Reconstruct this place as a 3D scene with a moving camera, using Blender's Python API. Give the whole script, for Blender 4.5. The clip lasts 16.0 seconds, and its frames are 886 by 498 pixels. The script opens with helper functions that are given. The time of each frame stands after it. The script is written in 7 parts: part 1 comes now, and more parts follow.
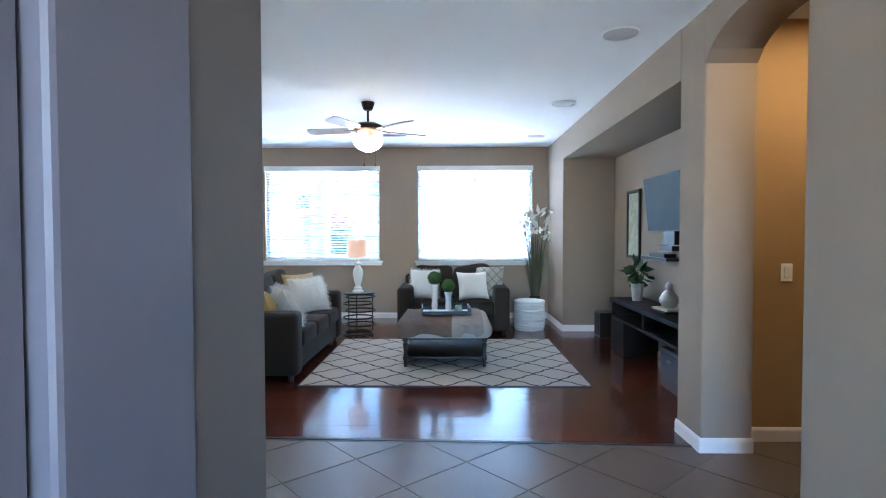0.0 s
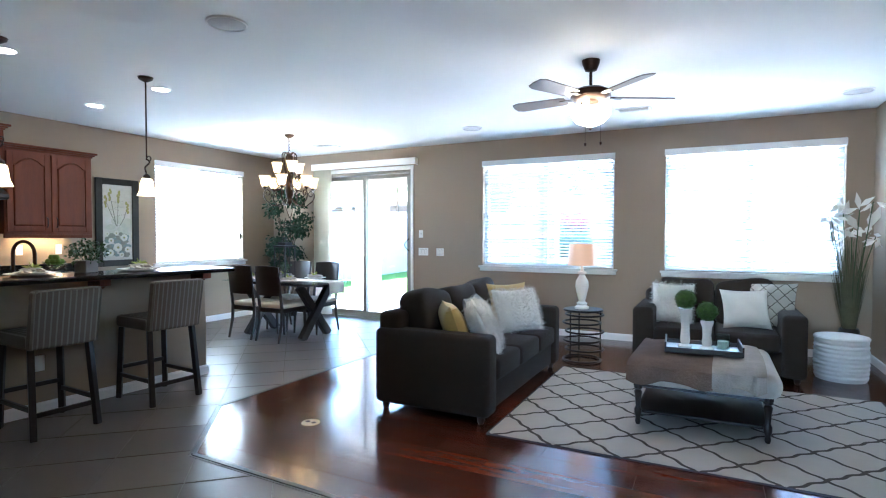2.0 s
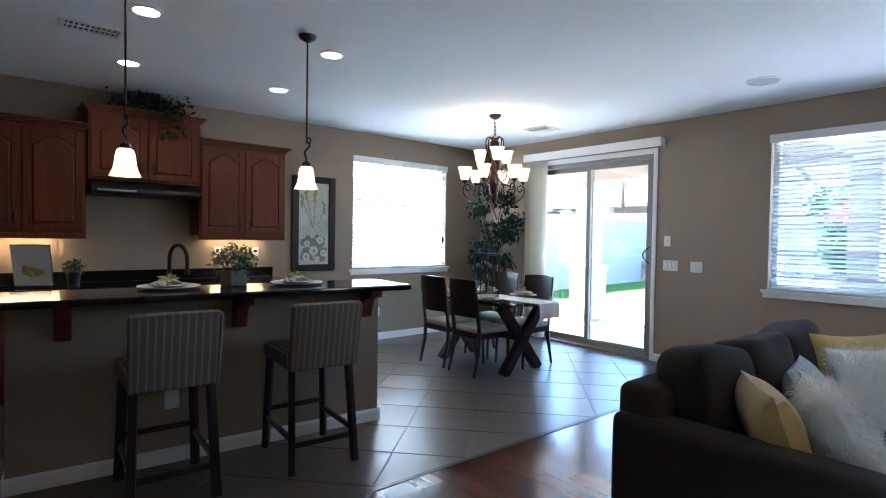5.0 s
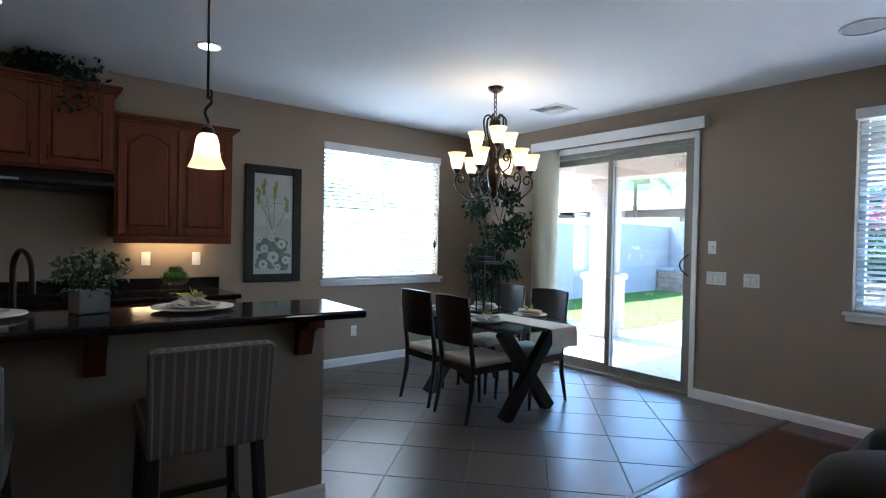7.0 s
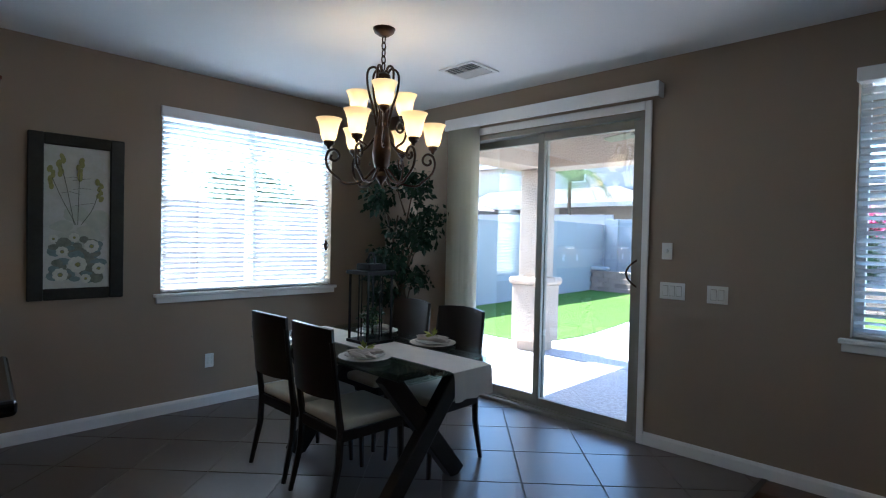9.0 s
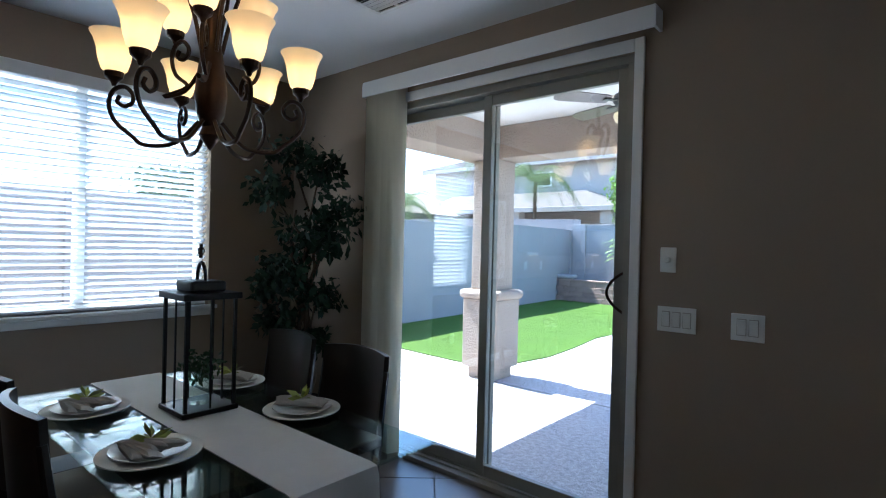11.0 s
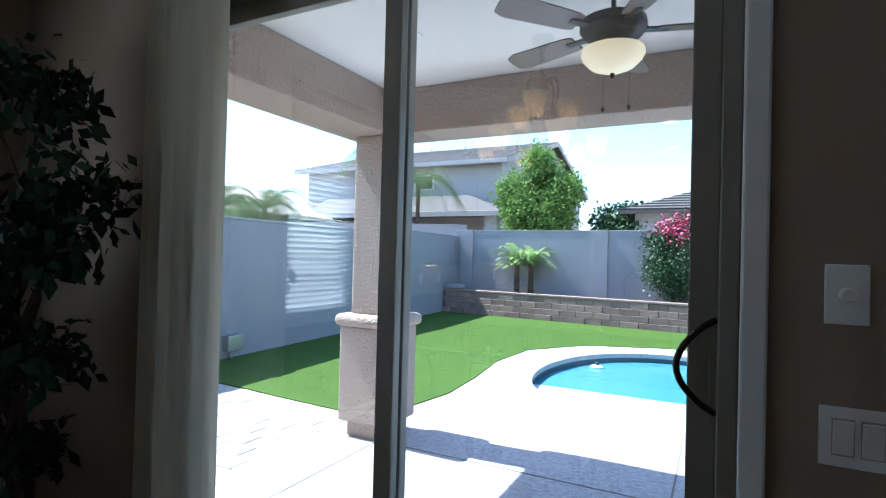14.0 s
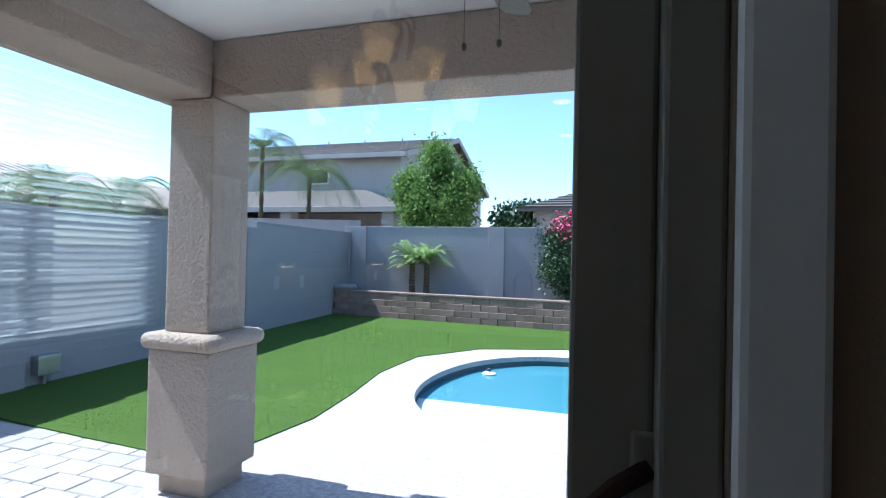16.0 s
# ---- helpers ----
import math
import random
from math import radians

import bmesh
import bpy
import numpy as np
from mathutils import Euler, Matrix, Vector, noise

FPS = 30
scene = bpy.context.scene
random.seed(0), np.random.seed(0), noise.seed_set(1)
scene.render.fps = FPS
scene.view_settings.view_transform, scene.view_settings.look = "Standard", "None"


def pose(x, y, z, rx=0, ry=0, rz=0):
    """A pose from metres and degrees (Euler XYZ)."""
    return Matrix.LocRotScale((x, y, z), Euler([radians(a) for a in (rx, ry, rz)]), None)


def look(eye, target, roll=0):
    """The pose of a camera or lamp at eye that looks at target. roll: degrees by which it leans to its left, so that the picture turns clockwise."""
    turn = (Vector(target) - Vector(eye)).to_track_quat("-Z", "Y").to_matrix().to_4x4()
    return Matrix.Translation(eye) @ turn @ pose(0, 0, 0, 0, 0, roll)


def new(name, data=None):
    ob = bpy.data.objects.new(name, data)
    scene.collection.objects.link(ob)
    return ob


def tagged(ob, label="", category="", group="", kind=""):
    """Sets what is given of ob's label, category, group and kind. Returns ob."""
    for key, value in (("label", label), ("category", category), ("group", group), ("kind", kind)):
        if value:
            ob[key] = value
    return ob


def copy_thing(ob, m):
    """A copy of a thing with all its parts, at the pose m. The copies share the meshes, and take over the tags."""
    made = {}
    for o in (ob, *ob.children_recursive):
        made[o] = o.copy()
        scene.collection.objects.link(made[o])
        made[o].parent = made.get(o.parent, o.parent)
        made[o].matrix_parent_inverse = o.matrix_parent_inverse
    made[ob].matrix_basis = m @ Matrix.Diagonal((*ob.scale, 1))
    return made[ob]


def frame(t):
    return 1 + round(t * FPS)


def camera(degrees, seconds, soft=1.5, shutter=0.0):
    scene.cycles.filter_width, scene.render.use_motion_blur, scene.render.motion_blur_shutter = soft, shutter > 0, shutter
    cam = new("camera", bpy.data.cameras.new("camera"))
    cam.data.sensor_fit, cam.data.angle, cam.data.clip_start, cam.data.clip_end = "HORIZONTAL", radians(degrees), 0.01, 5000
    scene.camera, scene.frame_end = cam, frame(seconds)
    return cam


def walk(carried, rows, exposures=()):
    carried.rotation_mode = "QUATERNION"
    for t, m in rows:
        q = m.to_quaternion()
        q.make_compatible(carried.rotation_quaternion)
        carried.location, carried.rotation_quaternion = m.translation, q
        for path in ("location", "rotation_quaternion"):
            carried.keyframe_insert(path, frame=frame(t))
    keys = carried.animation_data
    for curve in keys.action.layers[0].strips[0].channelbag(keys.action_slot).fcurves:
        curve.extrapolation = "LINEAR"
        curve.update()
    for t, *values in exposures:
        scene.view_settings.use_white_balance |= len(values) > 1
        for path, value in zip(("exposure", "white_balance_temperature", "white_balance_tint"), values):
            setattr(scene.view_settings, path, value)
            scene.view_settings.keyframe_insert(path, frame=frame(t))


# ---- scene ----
cam = camera(79.6, 16.0, 1.1)
PATH = [
    (0, (-0.121, -0.946, 1.368), (-0.151, 1.053, 1.309), -0.1),
    (0.5, (-0.105, -0.618, 1.361), (-0.335, 1.368, 1.306), 0.0),
    (1, (-0.054, -0.276, 1.375), (-0.539, 1.663, 1.318), -0.1),
    (1.5, (-0.09, 0.073, 1.358), (-0.797, 1.942, 1.305), 0.1),
    (2, (-0.131, 0.383, 1.367), (-1.031, 2.168, 1.316), 0.1),
    (2.5, (-0.196, 0.626, 1.376), (-1.334, 2.271, 1.328), -0.1),
    (3, (-0.346, 0.852, 1.399), (-1.65, 2.368, 1.349), 0.1),
    (3.5, (-0.517, 1.098, 1.39), (-1.942, 2.5, 1.344), 0.3),
    (4, (-0.738, 1.323, 1.389), (-2.231, 2.653, 1.346), 0.4),
    (6.5, (-1.783, 2.45, 1.425), (-3.324, 3.724, 1.382), 1.1),
    (7, (-1.995, 2.677, 1.397), (-3.537, 3.949, 1.367), 1.2),
    (7.5, (-2.223, 2.904, 1.423), (-3.708, 4.242, 1.385), 1.3),
    (8, (-2.387, 3.206, 1.431), (-3.859, 4.559, 1.394), 1.3),
    (8.5, (-2.576, 3.485, 1.441), (-4.007, 4.882, 1.404), 1.3),
    (9, (-2.697, 3.831, 1.438), (-4.084, 5.271, 1.401), 1.3),
    (9.5, (-2.836, 4.146, 1.441), (-4.202, 5.606, 1.4), 1.3),
    (12, (-3.729, 5.469, 1.42), (-4.913, 7.08, 1.443), 1.7),
    (12.5, (-3.946, 5.644, 1.425), (-5.024, 7.328, 1.452), 1.8),
    (13, (-4.121, 5.857, 1.432), (-5.086, 7.608, 1.46), 1.7),
    (13.5, (-4.257, 6.099, 1.446), (-5.207, 7.859, 1.471), 1.6),
    (14, (-4.362, 6.307, 1.445), (-5.281, 8.083, 1.47), 1.5),
    (14.5, (-4.369, 6.549, 1.45), (-5.226, 8.356, 1.475), 1.5),
    (15, (-4.406, 6.796, 1.435), (-5.236, 8.615, 1.459), 1.4),
    (15.5, (-4.438, 7.027, 1.452), (-5.151, 8.895, 1.477), 1.2),
    (16, (-4.393, 7.213, 1.467), (-4.987, 9.123, 1.491), 1.3),
]

# ---- exposure, world and sun ----
EXPOSURES = [(0, 5.5, 5000, 5), (2, 5.4, 5050, 5), (4, 4.8, 5120, 5), (6.5, 4.12, 5120, 6), (9.5, 3.0, 5200, 7), (12, 2.3, 5200, 7), (14, 1.9, 5200, 7), (15, 1.75, 5200, 7), (16, 1.3, 5200, 7)]
walk(cam, [(t, look(eye, target, roll)) for t, eye, target, roll in PATH], EXPOSURES)

world = bpy.data.worlds.new("world")
scene.world = world
world.use_nodes = True
wn = world.node_tree
sky = wn.nodes.new("ShaderNodeTexSky")
sky.sky_type, sky.sun_disc = "NISHITA", False
SUN_ELEV, SUN_AZ = 56.5, 184.0          # azimuth of the sun, counter-clockwise from +x
sky.sun_elevation, sky.sun_rotation = radians(SUN_ELEV), radians(90 - SUN_AZ)
sky.air_density, sky.dust_density = 1.0, 0.6
wn.links.new(sky.outputs[0], wn.nodes["Background"].inputs[0])
wn.nodes["Background"].inputs[1].default_value = 0.15
sun = new("sun", bpy.data.lights.new("sun", "SUN"))
sun.data.energy, sun.data.angle, sun.data.color = 5.0, radians(0.5), (1.0, 0.95, 0.88)
ca, sa, ce, se = math.cos(radians(SUN_AZ)), math.sin(radians(SUN_AZ)), math.cos(radians(SUN_ELEV)), math.sin(radians(SUN_ELEV))
sun.matrix_world = look((0, 0, 0), (-ca * ce, -sa * ce, -se))


entry = new("entry_daylight", bpy.data.lights.new("entry_daylight", "AREA"))
entry.data.shape, entry.data.size, entry.data.size_y = "RECTANGLE", 0.7, 1.5
entry.data.energy, entry.data.color, entry.data.spread = 0.08, (0.85, 0.92, 1.0), radians(52)
entry.matrix_world = look((0.2, -2.9, 1.5), (1.43, 1.3, 1.5))


def window_daylight(place, target, w, h, watts):
    """The sky's light in a window opening."""
    ob = new("window_daylight", bpy.data.lights.new("window_daylight", "AREA"))
    ob.data.shape, ob.data.size, ob.data.size_y = "RECTANGLE", w, h
    ob.data.energy, ob.data.color = watts, (0.86, 0.95, 1.0)
    ob.matrix_world = look(place, target)


window_daylight((-7.4, 6.08, 1.66), (-5.4, 6.08, 2.1), 1.5, 1.4, 1.5)
window_daylight((0.27, 7.8, 1.64), (0.27, 5.8, 2.1), 1.75, 1.4, 0.4)


def point_lamp(name, place, watts, colour, size):
    ob = new(name, bpy.data.lights.new(name, "POINT"))
    ob.data.energy, ob.data.color, ob.data.shadow_soft_size = watts, colour, size
    ob.location = place
    return ob


# ---- materials ----
def node(nt, kind, **values):
    n = nt.nodes.new(kind)
    for key, value in values.items():
        n.inputs[key].default_value = value
    return n


def surface(name, colour, rough=0.6, metal=0.0, var=0.12, scale=6.0, fine=60.0, bump=0.15, depth=0.004, random=0.0, stretch=(1, 1, 1), coat=0.0, sheen=0.0, second=None, shift=0.0, spec=None):
    """Base colour with stains at one scale and grain at another, and fine relief."""
    m = bpy.data.materials.new(name)
    m.use_nodes = True
    nt = m.node_tree
    b = nt.nodes["Principled BSDF"]
    b.inputs["Metallic"].default_value = metal
    b.inputs["Coat Weight"].default_value = coat
    b.inputs["Sheen Weight"].default_value = sheen
    tc = nt.nodes.new("ShaderNodeTexCoord")
    mp = node(nt, "ShaderNodeMapping", Scale=stretch)
    nt.links.new(tc.outputs["Object"], mp.inputs[0])
    if shift:
        own = nt.nodes.new("ShaderNodeObjectInfo")
        away = node(nt, "ShaderNodeMath")
        away.operation, away.inputs[1].default_value = "MULTIPLY", shift
        nt.links.new(own.outputs["Random"], away.inputs[0])
        nt.links.new(away.outputs[0], mp.inputs["Location"])
    big = node(nt, "ShaderNodeTexNoise", Scale=scale, Detail=4.0, Roughness=0.6)
    small = node(nt, "ShaderNodeTexNoise", Scale=fine, Detail=3.0, Roughness=0.65)
    for n in (big, small):
        nt.links.new(mp.outputs[0], n.inputs["Vector"])
    mix = nt.nodes.new("ShaderNodeMix")
    mix.data_type = "RGBA"
    dark = second or tuple(c * (1 - 2 * var) for c in colour)
    lite = tuple(min(1, c * (1 + var)) for c in colour)
    ramp = node(nt, "ShaderNodeMath")
    ramp.operation = "ADD"
    half = node(nt, "ShaderNodeMath")
    half.operation, half.inputs[1].default_value = "MULTIPLY", 0.45
    nt.links.new(small.outputs["Fac"], half.inputs[0])
    sub = node(nt, "ShaderNodeMath")
    sub.operation, sub.inputs[1].default_value = "MULTIPLY_ADD", 0.9
    sub.inputs[2].default_value = -0.18
    nt.links.new(big.outputs["Fac"], sub.inputs[0])
    nt.links.new(sub.outputs[0], ramp.inputs[0])
    nt.links.new(half.outputs[0], ramp.inputs[1])
    nt.links.new(ramp.outputs[0], mix.inputs["Factor"])
    mix.inputs["A"].default_value, mix.inputs["B"].default_value = (*dark, 1), (*lite, 1)
    out = mix.outputs["Result"]
    if random:
        info = nt.nodes.new("ShaderNodeObjectInfo")
        rr = node(nt, "ShaderNodeMapRange")
        rr.inputs["To Min"].default_value, rr.inputs["To Max"].default_value = 1 - random, 1 + random
        hsv = nt.nodes.new("ShaderNodeHueSaturation")
        nt.links.new(info.outputs["Random"], rr.inputs["Value"])
        nt.links.new(rr.outputs[0], hsv.inputs["Value"])
        nt.links.new(out, hsv.inputs["Color"])
        out = hsv.outputs[0]
    nt.links.new(out, b.inputs["Base Color"])
    rg = node(nt, "ShaderNodeMapRange")
    low, high = max(0.02, rough * 0.85), min(1, rough * 1.15)
    if low < 0.28 < high:
        low, high = 0.285, max(0.32, high)
    rg.inputs["To Min"].default_value, rg.inputs["To Max"].default_value = low, high
    if rough >= 0.85:
        b.inputs["Specular IOR Level"].default_value = 0.15
    if spec is not None:
        b.inputs["Specular IOR Level"].default_value = spec
    nt.links.new(big.outputs["Fac"], rg.inputs["Value"])
    nt.links.new(rg.outputs[0], b.inputs["Roughness"])
    if bump:
        bp = node(nt, "ShaderNodeBump", Strength=bump, Distance=depth)
        nt.links.new(small.outputs["Fac"], bp.inputs["Height"])
        nt.links.new(bp.outputs[0], b.inputs["Normal"])
    return m


def glowing(name, colour, strength, base=(0.9, 0.85, 0.75)):
    m = bpy.data.materials.new(name)
    m.use_nodes = True
    b = m.node_tree.nodes["Principled BSDF"]
    b.inputs["Base Color"].default_value = (*base, 1)
    b.inputs["Roughness"].default_value = 0.35
    b.inputs["Emission Color"].default_value = (*colour, 1)
    b.inputs["Emission Strength"].default_value = strength
    return m


def pane_glass(name, gloss_at_front=0.04, tint=(0.96, 0.98, 0.97)):
    m = bpy.data.materials.new(name)
    m.use_nodes = True
    nt = m.node_tree
    nt.nodes.clear()
    out = nt.nodes.new("ShaderNodeOutputMaterial")
    clear = node(nt, "ShaderNodeBsdfTransparent", Color=(*tint, 1))
    gloss = node(nt, "ShaderNodeBsdfGlossy", Roughness=0.01)
    facing = node(nt, "ShaderNodeLayerWeight", Blend=0.5)
    power = node(nt, "ShaderNodeMath")
    power.operation, power.inputs[1].default_value = "POWER", 4.0
    gain = node(nt, "ShaderNodeMath")
    gain.operation, gain.inputs[1].default_value, gain.inputs[2].default_value = "MULTIPLY_ADD", 0.6, gloss_at_front
    mix = nt.nodes.new("ShaderNodeMixShader")
    nt.links.new(facing.outputs["Facing"], power.inputs[0])
    nt.links.new(power.outputs[0], gain.inputs[0])
    nt.links.new(gain.outputs[0], mix.inputs[0])
    nt.links.new(clear.outputs[0], mix.inputs[1])
    nt.links.new(gloss.outputs[0], mix.inputs[2])
    nt.links.new(mix.outputs[0], out.inputs[0])
    return m


WALL = surface("wall_paint", (0.31, 0.238, 0.17), 0.75, var=0.03, scale=1.5, fine=90, bump=0.25, depth=0.003)
HALL_TAN = surface("hall_tan_paint", (0.4, 0.26, 0.12), 0.75, var=0.03, scale=1.5, fine=90, bump=0.25, depth=0.003)
CEIL = surface("ceiling_paint", (0.86, 0.86, 0.86), 0.85, var=0.02, scale=2, fine=70, bump=0.3, depth=0.004)
GRILLE = surface("speaker_grille", (0.5, 0.5, 0.5), 0.8, var=0.1, scale=30, fine=300, bump=0.4)
WHITE = surface("white_paint", (0.8, 0.79, 0.77), 0.45, var=0.03, scale=5, fine=40, bump=0.05)
ALU = surface("almond_frame", (0.25, 0.23, 0.19), 0.4, var=0.04, scale=6, fine=40, bump=0.03)
CHERRY = surface("cherry_wood", (0.15, 0.034, 0.011), 0.5, var=0.3, scale=3, fine=22, bump=0.08, stretch=(6, 6, 0.8), spec=0.22)
BLACK_STONE = surface("black_granite", (0.016, 0.015, 0.015), 0.1, var=0.4, scale=60, fine=220, bump=0.0)
BLACK = surface("black_enamel", (0.012, 0.012, 0.012), 0.25, var=0.2, scale=8, fine=60, bump=0.03)
ESPRESSO = surface("espresso_wood", (0.022, 0.014, 0.011), 0.3, var=0.3, scale=4, fine=40, bump=0.06, stretch=(5, 5, 1))
BRONZE = surface("oil_rubbed_bronze", (0.055, 0.03, 0.02), 0.38, metal=0.8, var=0.3, scale=12, fine=80, bump=0.1)
IRON = surface("dark_iron", (0.02, 0.018, 0.018), 0.4, metal=0.6, var=0.3, scale=12, fine=80, bump=0.1)
SOFA = surface("charcoal_weave", (0.038, 0.029, 0.023), 0.92, var=0.15, scale=5, fine=260, bump=0.5, depth=0.003, sheen=0.06)
WOOD = surface("cherry_plank", (0.125, 0.03, 0.014), 0.17, var=0.3, scale=2.2, fine=26, bump=0.03, random=0.28, stretch=(1, 9, 1), coat=0.15, shift=30.0)
TILE = surface("grey_brown_tile", (0.13, 0.102, 0.082), 0.3, var=0.1, scale=2.2, fine=28, bump=0.03, random=0.08, shift=40.0)
GROUT = surface("grout", (0.24, 0.22, 0.19), 0.9, var=0.15, scale=10, fine=120, bump=0.3)
CREAM = surface("cream_seat_cloth", (0.62, 0.55, 0.44), 0.9, var=0.08, scale=10, fine=240, bump=0.4)
IVORY = surface("ivory_cloth", (0.75, 0.72, 0.66), 0.9, var=0.06, scale=8, fine=200, bump=0.4)
MUSTARD = surface("mustard_cloth", (0.5, 0.34, 0.1), 0.75, var=0.12, scale=8, fine=120, bump=0.3, sheen=0.3)
FUR = surface("white_fur", (0.82, 0.8, 0.76), 0.95, var=0.08, scale=20, fine=160, bump=0.6)
BLUEGREY = surface("blue_grey_cloth", (0.36, 0.4, 0.45), 0.9, var=0.2, scale=18, fine=160, bump=0.4)
CERAMIC = surface("white_ceramic", (0.78, 0.75, 0.7), 0.2, var=0.05, scale=12, fine=60, bump=0.02)
SILVER = surface("silver_glaze", (0.55, 0.54, 0.52), 0.3, metal=0.5, var=0.15, scale=14, fine=60, bump=0.05)
STEEL = surface("brushed_steel", (0.5, 0.5, 0.5), 0.3, metal=0.9, var=0.1, scale=6, fine=80, bump=0.05)
LEAF = surface("green_leaf", (0.045, 0.095, 0.028), 0.55, var=0.45, scale=9, fine=60, bump=0.1)
LEAF_DARK = surface("ficus_leaf", (0.02, 0.047, 0.022), 0.65, spec=0.2, var=0.45, scale=9, fine=60, bump=0.1)
BOXWOOD = surface("boxwood_ball", (0.06, 0.12, 0.02), 0.8, var=0.4, scale=40, fine=120, bump=0.5)
PINK = surface("pink_bract", (0.55, 0.05, 0.14), 0.6, var=0.3, scale=12, fine=60, bump=0.1)
BARK = surface("bark", (0.12, 0.085, 0.06), 0.9, var=0.35, scale=12, fine=70, bump=0.6, depth=0.01)
STUCCO = surface("tan_stucco", (0.46, 0.37, 0.3), 0.92, var=0.1, scale=3, fine=38, bump=1.0, depth=0.03)
STUCCO_WHITE = surface("patio_ceiling_paint", (0.8, 0.77, 0.72), 0.9, var=0.04, scale=3, fine=55, bump=0.4, depth=0.006)
BLOCK = surface("grey_block_paint", (0.3, 0.285, 0.29), 0.92, var=0.08, scale=2.5, fine=40, bump=0.6, depth=0.008)
PLANTER = surface("split_face_block", (0.27, 0.19, 0.155), 0.95, var=0.2, scale=6, fine=40, bump=0.9, depth=0.015, random=0.2)
CONCRETE = surface("cool_deck_concrete", (0.66, 0.6, 0.57), 0.92, var=0.3, scale=26, fine=70, bump=1.0, depth=0.012, second=(0.13, 0.115, 0.125))
PAVER = surface("pale_paver", (0.45, 0.41, 0.38), 0.92, var=0.1, scale=6, fine=50, bump=0.5, random=0.12)
TURF = surface("artificial_turf", (0.067, 0.117, 0.017), 0.9, var=0.18, scale=1.2, fine=240, bump=0.4, depth=0.008)
ROOF = surface("brown_roof_tile", (0.125, 0.108, 0.1), 0.9, var=0.2, scale=4, fine=30, bump=0.5, random=0.15)
ROOF_PALE = surface("pale_roof_tile", (0.42, 0.34, 0.29), 0.9, var=0.2, scale=4, fine=30, bump=0.5)
GREY_WALL = surface("far_grey_stucco", (0.42, 0.39, 0.37), 0.95, var=0.04, scale=1, fine=20, bump=0.2)
PLATE_PLASTIC = surface("ivory_plastic", (0.85, 0.84, 0.8), 0.3, var=0.02, scale=9, fine=60, bump=0.0)
SCREEN = surface("tv_screen", (0.014, 0.017, 0.021), 0.5, var=0.05, scale=3, fine=20, bump=0.0)
BULB_GLOW = glowing("lamp_glow", (1.0, 0.9, 0.75), 1.4)
CANDLE_GLOW = glowing("candle_bulb_glow", (1.0, 0.76, 0.46), 2.4)
FANBOWL = glowing("fan_bowl_glass", (1.0, 0.78, 0.55), 0.8)
LAMPSHADE = glowing("linen_lampshade", (1.0, 0.5, 0.25), 0.012, (0.66, 0.46, 0.34))
PATIO_BOWL = glowing("patio_bowl_glass", (1.0, 0.75, 0.4), 0.17, (0.8, 0.72, 0.55))
GLASS = pane_glass("window_glass", 0.04)
DOOR_GLASS = pane_glass("door_glass", 0.1)
CLEAR = pane_glass("table_glass", 0.05, (0.85, 0.93, 0.9))
SCREEN.node_tree.nodes["Principled BSDF"].inputs["Specular IOR Level"].default_value = 0.2
GREY_FAB = surface("blue_grey_bin_cloth", (0.08, 0.085, 0.1), 0.85, var=0.15, scale=8, fine=150, bump=0.4)
TAN_THROW = surface("tan_throw", (0.15, 0.105, 0.078), 0.95, var=0.4, scale=5, fine=70, bump=1.0, depth=0.008, second=(0.075, 0.052, 0.04))
PIPING = surface("taupe_piping", (0.27, 0.235, 0.2), 0.85, var=0.06, scale=8, fine=120)
OTTO = surface("grey_linen", (0.5, 0.46, 0.41), 0.9, var=0.12, scale=8, fine=200, bump=0.4)
GREY_WOOD = surface("grey_picture_frame", (0.04, 0.037, 0.031), 0.55, spec=0.2, var=0.25, scale=10, fine=50, bump=0.2)
BROWN_BLADE = surface("walnut_fan_blade", (0.14, 0.1, 0.085), 0.35, var=0.25, scale=4, fine=30, bump=0.05, stretch=(6, 1, 1))


def striped(name, a, b, width, axis=0):
    m = surface(name, a, 0.9, var=0.08, scale=10, fine=200, bump=0.4)
    nt = m.node_tree
    bs = nt.nodes["Principled BSDF"]
    link = bs.inputs["Base Color"].links[0]
    src = link.from_socket
    tc = nt.nodes.new("ShaderNodeTexCoord")
    sep = nt.nodes.new("ShaderNodeSeparateXYZ")
    nt.links.new(tc.outputs["Object"], sep.inputs[0])
    s1 = node(nt, "ShaderNodeMath")
    s1.operation, s1.inputs[1].default_value = "MULTIPLY", 2 * math.pi / width
    s2 = node(nt, "ShaderNodeMath")
    s2.operation = "SINE"
    s3 = node(nt, "ShaderNodeMath")
    s3.operation, s3.inputs[1].default_value = "GREATER_THAN", 0.62
    nt.links.new(sep.outputs[axis], s1.inputs[0])
    nt.links.new(s1.outputs[0], s2.inputs[0])
    nt.links.new(s2.outputs[0], s3.inputs[0])
    mix = nt.nodes.new("ShaderNodeMix")
    mix.data_type = "RGBA"
    mix.inputs["B"].default_value = (*b, 1)
    nt.links.new(s3.outputs[0], mix.inputs["Factor"])
    nt.links.new(src, mix.inputs["A"])
    nt.links.new(mix.outputs["Result"], bs.inputs["Base Color"])
    return m


STRIPE = striped("grey_stripe_cloth", (0.16, 0.13, 0.104), (0.25, 0.215, 0.18), 0.036)


